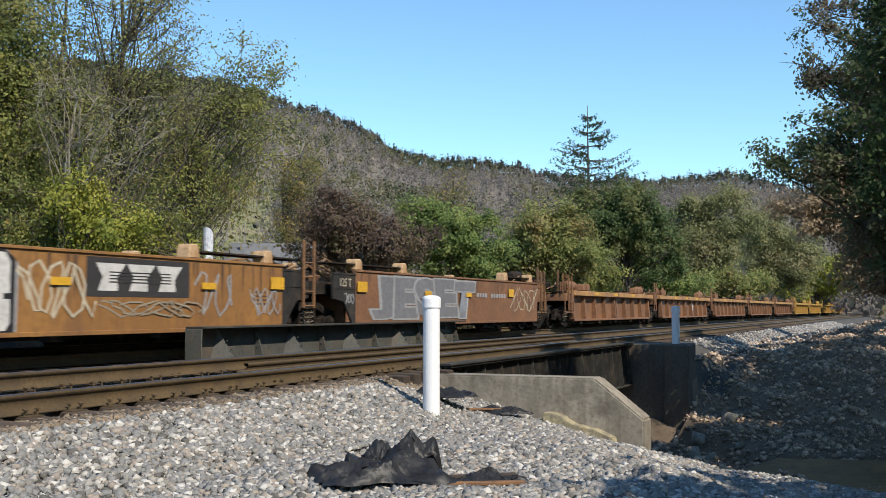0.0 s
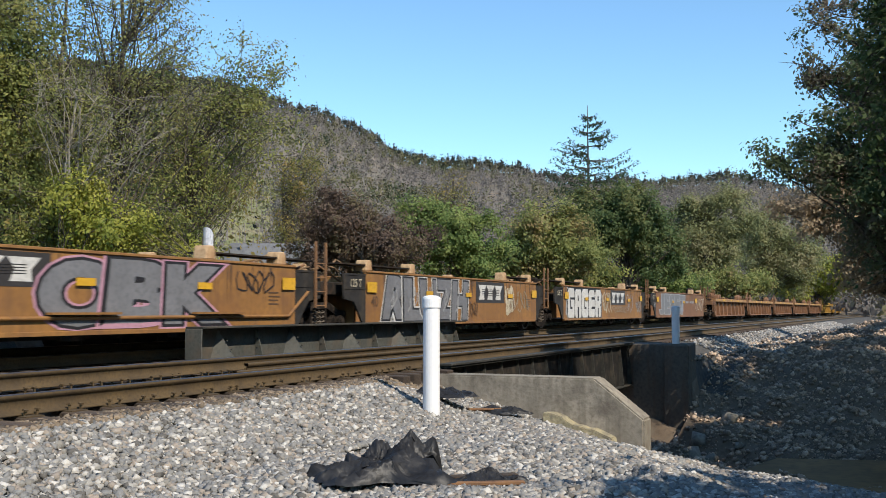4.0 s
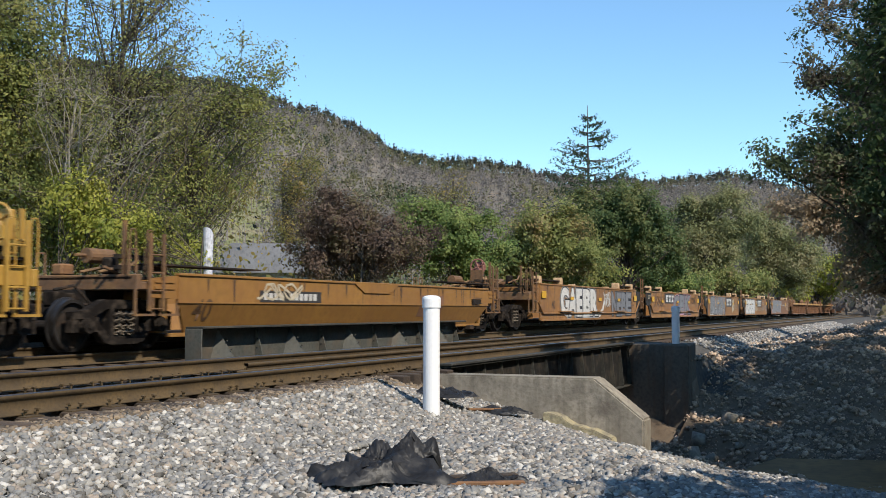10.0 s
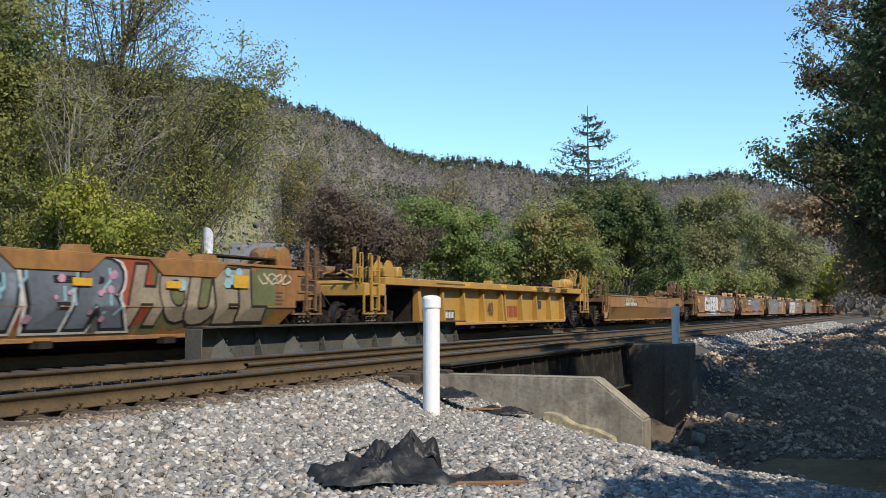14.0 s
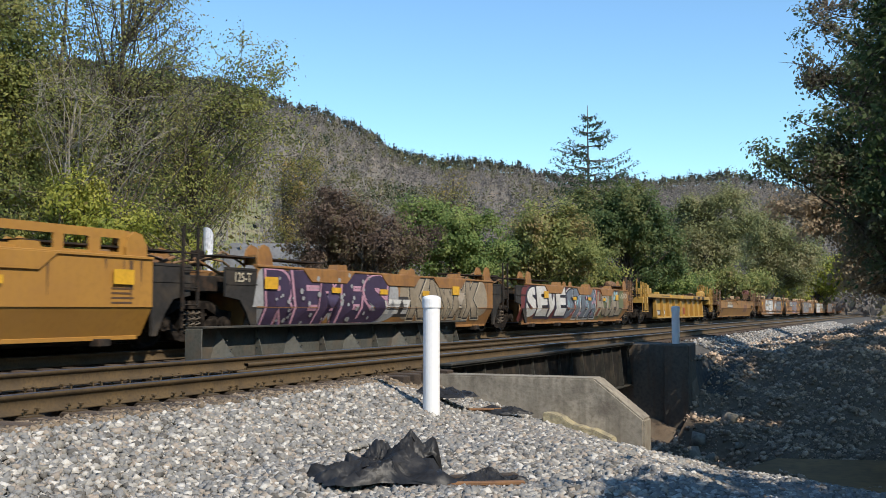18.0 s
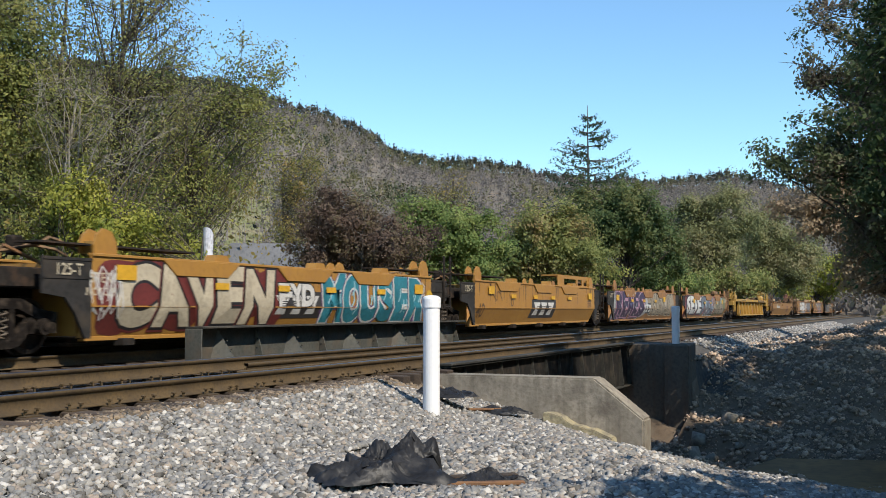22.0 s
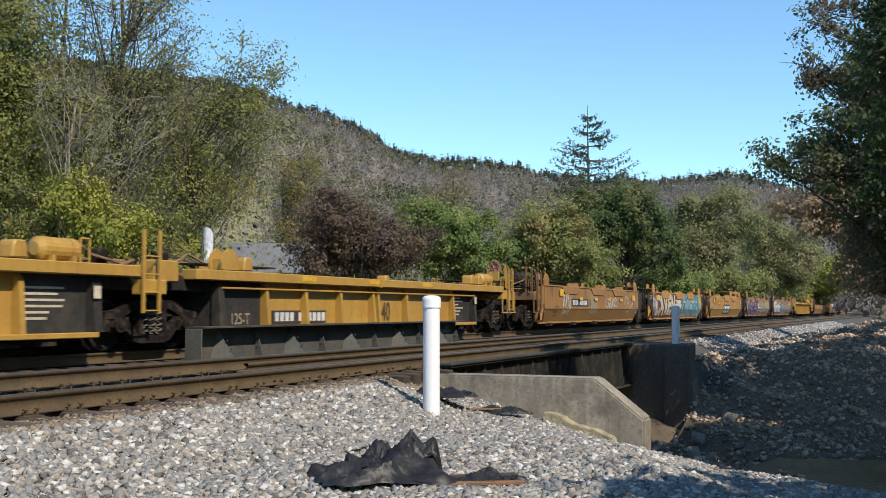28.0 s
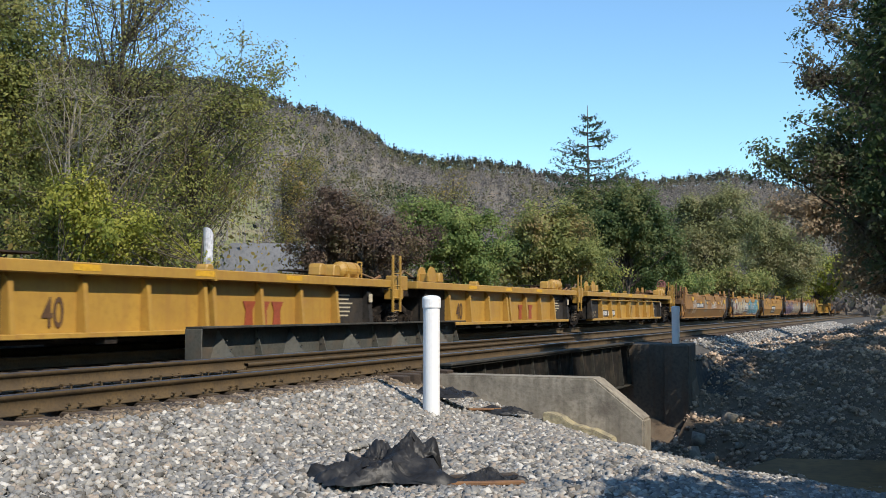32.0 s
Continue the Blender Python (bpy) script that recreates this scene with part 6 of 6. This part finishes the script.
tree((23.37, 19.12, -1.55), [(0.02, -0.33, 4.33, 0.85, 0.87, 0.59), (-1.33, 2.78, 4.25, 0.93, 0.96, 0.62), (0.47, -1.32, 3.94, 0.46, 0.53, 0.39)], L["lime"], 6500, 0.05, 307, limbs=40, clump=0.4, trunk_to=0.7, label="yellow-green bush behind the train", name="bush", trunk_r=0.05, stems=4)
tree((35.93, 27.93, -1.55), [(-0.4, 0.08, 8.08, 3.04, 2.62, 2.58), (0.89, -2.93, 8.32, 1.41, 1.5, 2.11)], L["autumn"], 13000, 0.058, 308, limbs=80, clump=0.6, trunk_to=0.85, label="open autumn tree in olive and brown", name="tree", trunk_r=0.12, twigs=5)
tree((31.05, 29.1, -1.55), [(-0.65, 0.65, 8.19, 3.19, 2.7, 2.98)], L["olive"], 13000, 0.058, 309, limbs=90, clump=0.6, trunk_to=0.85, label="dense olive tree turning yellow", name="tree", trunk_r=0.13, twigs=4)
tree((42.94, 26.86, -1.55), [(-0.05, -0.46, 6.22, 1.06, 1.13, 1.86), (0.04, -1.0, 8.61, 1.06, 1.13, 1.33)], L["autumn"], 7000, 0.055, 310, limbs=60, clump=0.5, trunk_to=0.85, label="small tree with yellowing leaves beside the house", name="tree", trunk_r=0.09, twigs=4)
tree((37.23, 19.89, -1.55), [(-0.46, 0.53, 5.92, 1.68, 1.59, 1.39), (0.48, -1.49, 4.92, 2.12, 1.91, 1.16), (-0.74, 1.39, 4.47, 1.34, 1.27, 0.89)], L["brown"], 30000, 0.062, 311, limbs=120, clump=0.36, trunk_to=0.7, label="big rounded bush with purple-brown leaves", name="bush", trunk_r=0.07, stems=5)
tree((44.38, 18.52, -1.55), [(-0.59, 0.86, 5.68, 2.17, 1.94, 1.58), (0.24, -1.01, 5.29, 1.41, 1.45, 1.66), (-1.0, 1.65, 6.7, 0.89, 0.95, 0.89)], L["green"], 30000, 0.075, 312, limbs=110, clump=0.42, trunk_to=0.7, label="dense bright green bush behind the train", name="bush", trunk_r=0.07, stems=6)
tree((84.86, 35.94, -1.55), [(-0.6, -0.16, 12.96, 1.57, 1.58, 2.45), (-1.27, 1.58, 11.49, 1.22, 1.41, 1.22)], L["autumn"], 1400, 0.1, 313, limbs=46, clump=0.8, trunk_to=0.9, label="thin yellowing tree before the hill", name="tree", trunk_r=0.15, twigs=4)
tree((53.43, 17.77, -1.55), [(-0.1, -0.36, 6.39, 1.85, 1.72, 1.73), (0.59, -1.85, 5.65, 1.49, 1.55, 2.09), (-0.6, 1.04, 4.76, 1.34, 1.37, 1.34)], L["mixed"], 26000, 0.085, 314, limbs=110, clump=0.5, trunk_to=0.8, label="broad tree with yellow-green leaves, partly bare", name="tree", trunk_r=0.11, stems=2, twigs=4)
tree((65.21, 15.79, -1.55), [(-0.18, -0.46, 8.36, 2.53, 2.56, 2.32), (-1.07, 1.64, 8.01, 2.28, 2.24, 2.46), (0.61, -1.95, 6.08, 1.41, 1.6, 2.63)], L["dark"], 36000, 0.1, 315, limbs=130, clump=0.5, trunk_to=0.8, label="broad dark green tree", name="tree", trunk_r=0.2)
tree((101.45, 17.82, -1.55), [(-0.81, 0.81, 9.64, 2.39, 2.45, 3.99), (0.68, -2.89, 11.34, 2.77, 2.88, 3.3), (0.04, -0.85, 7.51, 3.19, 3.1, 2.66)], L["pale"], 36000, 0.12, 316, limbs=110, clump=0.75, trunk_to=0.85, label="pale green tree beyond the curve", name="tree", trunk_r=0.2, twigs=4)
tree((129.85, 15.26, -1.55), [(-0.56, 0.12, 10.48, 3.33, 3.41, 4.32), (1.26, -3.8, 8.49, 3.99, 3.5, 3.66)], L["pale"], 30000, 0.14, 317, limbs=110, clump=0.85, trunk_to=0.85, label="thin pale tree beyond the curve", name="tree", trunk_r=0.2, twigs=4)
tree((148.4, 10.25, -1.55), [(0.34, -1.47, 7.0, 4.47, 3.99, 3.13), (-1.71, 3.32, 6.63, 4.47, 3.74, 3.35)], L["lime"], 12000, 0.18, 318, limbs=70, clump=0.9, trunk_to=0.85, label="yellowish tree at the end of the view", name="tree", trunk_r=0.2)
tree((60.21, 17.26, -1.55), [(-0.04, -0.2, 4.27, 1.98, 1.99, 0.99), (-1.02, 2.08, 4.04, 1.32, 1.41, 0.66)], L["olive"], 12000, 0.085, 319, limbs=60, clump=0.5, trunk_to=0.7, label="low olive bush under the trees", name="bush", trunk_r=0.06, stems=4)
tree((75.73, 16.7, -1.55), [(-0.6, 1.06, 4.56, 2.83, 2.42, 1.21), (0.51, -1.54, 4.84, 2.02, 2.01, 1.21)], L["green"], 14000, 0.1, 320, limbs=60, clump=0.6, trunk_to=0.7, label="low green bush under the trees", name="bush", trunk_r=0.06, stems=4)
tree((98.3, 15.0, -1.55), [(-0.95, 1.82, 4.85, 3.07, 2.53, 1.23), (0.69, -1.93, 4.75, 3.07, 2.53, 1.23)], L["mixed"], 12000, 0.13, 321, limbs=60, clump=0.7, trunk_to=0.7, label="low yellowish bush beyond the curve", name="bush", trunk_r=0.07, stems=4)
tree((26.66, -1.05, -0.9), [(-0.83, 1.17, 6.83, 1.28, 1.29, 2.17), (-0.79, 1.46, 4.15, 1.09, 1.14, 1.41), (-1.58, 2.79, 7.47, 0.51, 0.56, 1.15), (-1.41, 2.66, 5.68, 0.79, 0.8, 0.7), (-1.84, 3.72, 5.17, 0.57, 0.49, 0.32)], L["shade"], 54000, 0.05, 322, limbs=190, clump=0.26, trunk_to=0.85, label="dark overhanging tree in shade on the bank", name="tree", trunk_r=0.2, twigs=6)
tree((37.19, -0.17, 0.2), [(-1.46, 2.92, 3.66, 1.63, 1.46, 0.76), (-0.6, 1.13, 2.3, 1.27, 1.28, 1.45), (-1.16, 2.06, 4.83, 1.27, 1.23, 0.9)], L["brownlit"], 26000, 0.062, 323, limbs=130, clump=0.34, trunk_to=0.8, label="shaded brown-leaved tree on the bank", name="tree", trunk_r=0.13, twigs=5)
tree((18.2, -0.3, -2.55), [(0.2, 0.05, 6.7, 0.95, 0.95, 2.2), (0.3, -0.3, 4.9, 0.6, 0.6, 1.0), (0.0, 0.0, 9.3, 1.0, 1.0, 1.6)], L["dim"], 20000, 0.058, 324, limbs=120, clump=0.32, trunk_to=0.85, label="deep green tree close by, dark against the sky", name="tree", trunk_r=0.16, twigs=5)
spruce((72.06, 20.13, -1.6), 16.7, 10.0, 77, "tall dark spruce with a thin pointed top")
# unseen trees, added out of view and thickened to shade bank and gravel
for i, (x, y, z) in enumerate([(1.5, -6.0, -0.7), (5.0, -5.7, -0.7), (8.5, -5.3, -0.7), (12.0, -5.0, -0.8), (15.0, -4.2, -1.2), (18.5, -3.8, -1.3), (22.0, -3.4, -1.3), (25.5, -3.6, -0.6), (29.5, -4.2, 0.2), (35.0, -5.0, 0.8), (43.0, -4.5, 1.5), (52.0, -3.5, 2.0)]):
    foot_z = float(ground_z(x, y)) + 0.1
    lift = z - foot_z
    high = [(0, 0, 7.9 + lift, 2.2, 2.0, 1.8)] if 4 < i < 9 else []
    tree((x, y, foot_z), [(0, 0, 5.2 + lift, 2.6, 2.2, 2.6), (0.3, 0.5, 2.6 + lift, 2.4, 2.0, 1.7)] + high, L["dark"], 9000 if 3 < i < 11 else 4000, 0.21, 500 + i, limbs=40, clump=0.55, trunk_r=0.2, label="dark leafy tree added out of view to shade the stream bank")
ur = np.random.RandomState(21)
UN = 60000
ux = 12 + 150 * ur.uniform(0, 1, UN) ** 1.4
uy = 17.5 + ur.gamma(2.0, 2.2, UN) + ux * 0.03
uz = -1.6 + np.abs(ur.normal(0, 1, UN)) * (1.0 + 0.6 * np.sin(ux * 0.7) + 0.018 * ux)
v, f = leaf_quads(ur, np.stack([ux, uy, uz], -1), 0.10)
# weeds added here, coloured dark to stand in for the train's shade
gn_ = 30000
gxx, gyy = ur.uniform(5, 120, gn_), 15.1 + 0.9 * ur.uniform(0, 1, gn_)
v2, f2 = leaf_quads(ur, np.stack([gxx, gyy - BEND * gxx ** 2 / 2, ground_z(gxx, gyy - BEND * gxx ** 2 / 2) + ur.uniform(0.0, 0.45, gn_)], -1), 0.10, 0.0)
tagged(raw("weeds", v2, f2, L["weeds"]), "dull brown weeds added beyond the train to darken the gap", "weeds", kind="stuff")
brush = raw("undergrowth", v, f, L["autumn"])
tagged(brush, "tangled autumn undergrowth along the far side of the railway", "undergrowth", kind="stuff")

# ---- house behind the trees ----
house = tagged(new("house"), "small white house with a grey roof, half hidden by leaves", "house")
house.matrix_basis = pose(41.5, 26.5, -1.6, 0, 0, -66)
part("wall", boxed(-2.2, 2.6, -0.2, 4.0, 0, 4.0), M["siding"], house)
bm = bmesh.new()
prism(bm, [(-2.6, 4.0), (3.0, 4.0), (3.0, 4.1), (2.2, 5.3), (-1.8, 5.35), (-2.6, 4.1)], -0.6, 4.3)
part("roof", bm, M["roof"], house)
for x in (-1.2, 0.8):
    w = part("window", boxed(x - 0.45, x + 0.45, -0.24, -0.18, 2.2, 3.4), M["dark"], house)
chim = tagged(new("chimney"), "white-washed chimney flue with a broken top, blotchy", "chimney")
chim.matrix_basis = pose(23.64, 17.13, -0.9)
flue = rod(bmesh.new(), (0, 0, 0), (0, 0, 3.55), 0.135, 14)
for v in flue.verts:
    if v.co.z > 2:
        v.co.z += 0.12 - 1.1 * v.co.x + 0.35 * abs(v.co.y)
part("flue", flue, M["flue"], chim)


# ---- loose things on the gravel ----
def crumpled(name, label, x, y, w, d, h, seed, peak=(0.0, 0.0), ragged=0.35):
    """One torn sheet crumpled into a heap: sharp folds that fall away from a peak, with a ragged hem."""
    r = np.random.RandomState(seed)
    na, nq = 84, 22
    ang = np.linspace(0, math.tau, na, endpoint=False)
    hem = 1.0 + ragged * sum(r.uniform(0.2, 0.6) * np.sin(k * ang + r.uniform(0, 6.3)) for k in (2, 3, 5, 7)) + r.uniform(-0.06, 0.06, na)
    q = np.linspace(0.03, 1.0, nq)[:, None]
    px = q * hem * np.cos(ang) * w / 2
    py = q * hem * np.sin(ang) * d / 2
    dist = np.hypot((px - peak[0] * w) / w, (py - peak[1] * d) / d)
    z = h * np.clip(1 - dist * 1.75, 0, 1) ** 1.3
    for k in range(8):
        a, f = r.uniform(0, math.tau), r.uniform(3.0, 9.0)
        u = (px * math.cos(a) + py * math.sin(a)) * f + 0.5 * np.sin(px * r.uniform(2, 6) + py * r.uniform(2, 6)) + r.uniform(0, 6)
        z = z + (1 - np.abs(np.mod(u, 2.0) - 1.0) * 2.0) * (0.055 * h + 0.16 * z) * 2.9 / (2.0 + k * 0.5)
    for k in range(5):
        a, f = r.uniform(0, math.tau), r.uniform(14.0, 26.0)
        z = z + 0.045 * h * np.abs(np.sin((px * math.cos(a) + py * math.sin(a)) * f + 1.5 * np.sin(px * 7 + k)))
    z = np.maximum(z, 0.0)
    z = h * (z / z.max()) ** 0.9
    px = px + r.normal(0, 0.008 * w, px.shape) * q
    py = py + r.normal(0, 0.008 * w, py.shape) * q
    z = np.maximum(z + r.normal(0, 0.03 * h, z.shape), 0.0) * np.clip((1.0 - q) * 9, 0.0, 1) + 0.012 + r.uniform(0, 0.02, z.shape)
    ids = np.arange(na * nq).reshape(nq, na)
    nxt = np.roll(ids, -1, axis=1)
    fs = np.stack([ids[:-1], ids[1:], nxt[1:], nxt[:-1]], -1).reshape(-1, 4).tolist()
    fs += [[na * nq, i, i + 1, (i + 2) % na] for i in range(0, na, 2)]
    pts = np.vstack([np.stack([px, py, z], -1).reshape(-1, 3), [[0.0, 0.0, float(z[0].mean())]]])
    ob = raw(name, pts, fs, M["plastic"])
    ob.matrix_basis = pose(x, y, float(ground_z(x, y)) + 0.02, 0, 0, -66)
    return tagged(ob, label, "plastic sheet")


crumpled("plastic_sheet", "crumpled black plastic sheet heaped on the gravel", 7.55, 3.83, 1.2, 0.75, 0.36, 3, (0.16, 0.05))
crumpled("plastic_scrap", "flat scrap of black plastic on the gravel", 8.03, 3.10, 0.7, 0.42, 0.12, 5)
crumpled("plastic_rag", "torn black plastic by the white post", 13.3, 5.95, 1.3, 0.6, 0.2, 8)
crumpled("plastic_rag", "torn black plastic by the concrete wall", 13.9, 5.2, 0.9, 0.4, 0.12, 11)
bar_x = tagged(part("rusty_bar", boxed(-0.5, 0.45, -0.035, 0.035, 0, 0.03, 0.006), M["rust"]), "flat rusty steel bar lying on the gravel", "scrap metal")
bar_x.matrix_basis = pose(7.75, 3.15, float(ground_z(7.75, 3.15)) + 0.045, 0, 0, -60)
board = tagged(part("weathered_board", boxed(-0.55, 0.5, -0.06, 0.06, 0, 0.035, 0.006), M["tie"]), "split brown board lying on the gravel", "board")
board.matrix_basis = pose(7.95, 3.32, float(ground_z(7.95, 3.32)) + 0.05, 0, 0, -52)
bar_y = tagged(part("rusty_bar", boxed(-0.35, 0.35, -0.05, 0.05, 0, 0.03, 0.006), M["rust"]), "short rusty tie plate lying on the gravel", "scrap metal")
bar_y.matrix_basis = pose(13.7, 5.45, float(ground_z(13.7, 5.45)) + 0.04, 0, 0, -60)


# ---- ballast ----
def stones(name, x, y, r, material, label, seed, sink=0.3):
    rs = np.random.RandomState(seed)
    n = len(x)
    cube = np.array([(a, b, c) for a in (-1, 1) for b in (-1, 1) for c in (-1, 1)], float)
    v_ = cube[None] * rs.uniform(0.55, 1.0, (n, 1, 3)) + rs.uniform(-0.38, 0.38, (n, 8, 3))
    q, _ = np.linalg.qr(rs.normal(size=(n, 3, 3)))
    v_ = np.einsum("nij,nkj->nki", q, v_) * (r * 0.62)[:, None, None] * np.array([1.0, 1.0, 0.8])
    v_ += np.stack([x, y, ground_z(x, y) + r * sink], -1)[:, None, :]
    f_ = np.array([(0, 1, 3, 2), (4, 6, 7, 5), (0, 4, 5, 1), (2, 3, 7, 6), (0, 2, 6, 4), (1, 5, 7, 3)])
    f_ = (np.arange(n)[:, None, None] * 8 + f_[None]).reshape(-1, 4)
    ob = raw(name, v_.reshape(-1, 3), f_, material)
    return tagged(ob, label, "gravel", kind="stuff")


sr = np.random.RandomState(33)
N = 290000
sx, sy = sr.uniform(3.0, 31.0, N), sr.uniform(-0.3, 6.62, N)
dep, lat = sx * 0.9175 + sy * 0.3978, sx * 0.3978 - sy * 0.9175
crest = 11.9 + np.interp(sy, [0, 1.3, 3.2, 5.5], [0, 0.5, 3.5, 4.4])
ok = (np.abs(lat / dep) < 0.45) & (dep > 5.2) & (sx < np.minimum(crest, 14.75))
ok &= sr.uniform(0, 1, N) < np.clip(11.0 / dep, 0.55, 1.0)
sx, sy = sx[ok], sy[ok]
stones("ballast", sx, sy, 0.022 + 0.036 * sr.uniform(0, 1, len(sx)) ** 2.0, M["stone"], "pale grey crushed-stone ballast", 34, 0.42)
N = 8000
cx_, cy_ = sr.uniform(1.5, 14.6, N), 6.72 - 0.45 * sr.uniform(0, 1, N) ** 1.2
stones("stained_ballast", cx_, cy_, 0.022 + 0.03 * sr.uniform(0, 1, N) ** 1.6, M["stone_rust"], "rust-stained ballast along the near rail", 38, 0.8)
N = 18000
bx, by = sr.uniform(1.0, 60.0, N), sr.uniform(4.3, 11.6, N)
ok = ((bx < 15) | (bx > 29)) & ((by > 6.6) | (bx > 29))
stones("track_ballast", bx[ok], by[ok] - BEND * bx[ok] ** 2 / 2, 0.03 + 0.025 * sr.uniform(0, 1, ok.sum()), M["stone_shaded"], "dirty ballast between the rails, darkened for shade", 35, -0.6)
N = 9000
hx, hy = sr.uniform(33, 95, N), sr.uniform(3.4, 6.3, N)
stones("shoulder_ballast", hx, hy - BEND * hx ** 2 / 2, 0.04 + 0.05 * sr.uniform(0, 1, N), M["stone"], "pale ballast shoulder beyond the bridge", 37)
N = 60000
rx, ry = 11.5 + 40 * sr.uniform(0, 1, N) ** 1.3, sr.uniform(-3.5, 5.3, N)
ok = (rx > 12.2 + np.interp(ry, [0, 1.3, 3.2, 5.5], [0, 0.5, 3.5, 4.4])) & ~((rx > 14.5) & (rx < 15.3) & (ry > 3.1)) & (np.abs(0.3978 * rx - 0.9175 * ry) < 0.46 * (0.9175 * rx + 0.3978 * ry))
stones("bank_rocks", rx[ok], ry[ok], 0.02 + 0.09 * sr.uniform(0, 1, ok.sum()) ** 5, M["stone_dark"], "grey-brown stones and rubble on the stream bank", 36)
for wv in ([(16.0, -6.0, -2.36), (24.4, -6.0, -2.36), (23.7, 0.5, -2.36), (23.2, 2.5, -2.36), (21.0, 3.0, -2.36), (17.0, 2.4, -2.36)], [(24.6, 6.9, -2.36), (27.6, 6.7, -2.36), (27.7, 15.0, -2.36), (22.0, 15.0, -2.36)]):
    tagged(raw("stream", wv, [tuple(range(len(wv)))], M["mud"]), "shallow brown stream water in the channel", "water", kind="structure")
for i, (x, y, s_) in enumerate([(26.2, 4.6, 0.42), (25.2, 4.2, 0.3), (24.0, 4.4, 0.45), (25.6, 3.6, 0.28), (27.1, 4.0, 0.36), (22.8, 3.4, 0.26)]):
    ob = stones("boulder", np.array([0.0]), np.array([0.0]), np.array([s_ * 0.8]), M["concrete"], "pale boulder at the foot of the abutment", 40 + i)
    ob.data.transform(Matrix.Translation((0, 0, -float(ground_z(0, 0)))))
    ob.matrix_basis = pose(x, y, float(ground_z(x, y)))
    ob["kind"], ob["category"], ob["group"] = "thing", "boulder", "boulders by the stream"


def motions():
    for car, u in CARS:
        rows = []
        for i in range(65):
            t = i * 0.5
            s = u + gone(t)
            rows.append((t, pose(s, line_y(Y_TRAIN, s), Z_TRAIN, 0, 0, -math.degrees(BEND * s))))
        walk(car, rows)
    turn = [(i * 0.075, gone(i * 0.075) / 0.425) for i in range(427)] + [(32.0, gone(32.0) / 0.425)]
    for k, (w, x) in enumerate(WHEELS):
        at = Matrix.Translation((x, 0, 0.425))
        walk(w, [(t, at @ Matrix.Rotation(a + k, 4, "Y")) for t, a in turn])


motions()
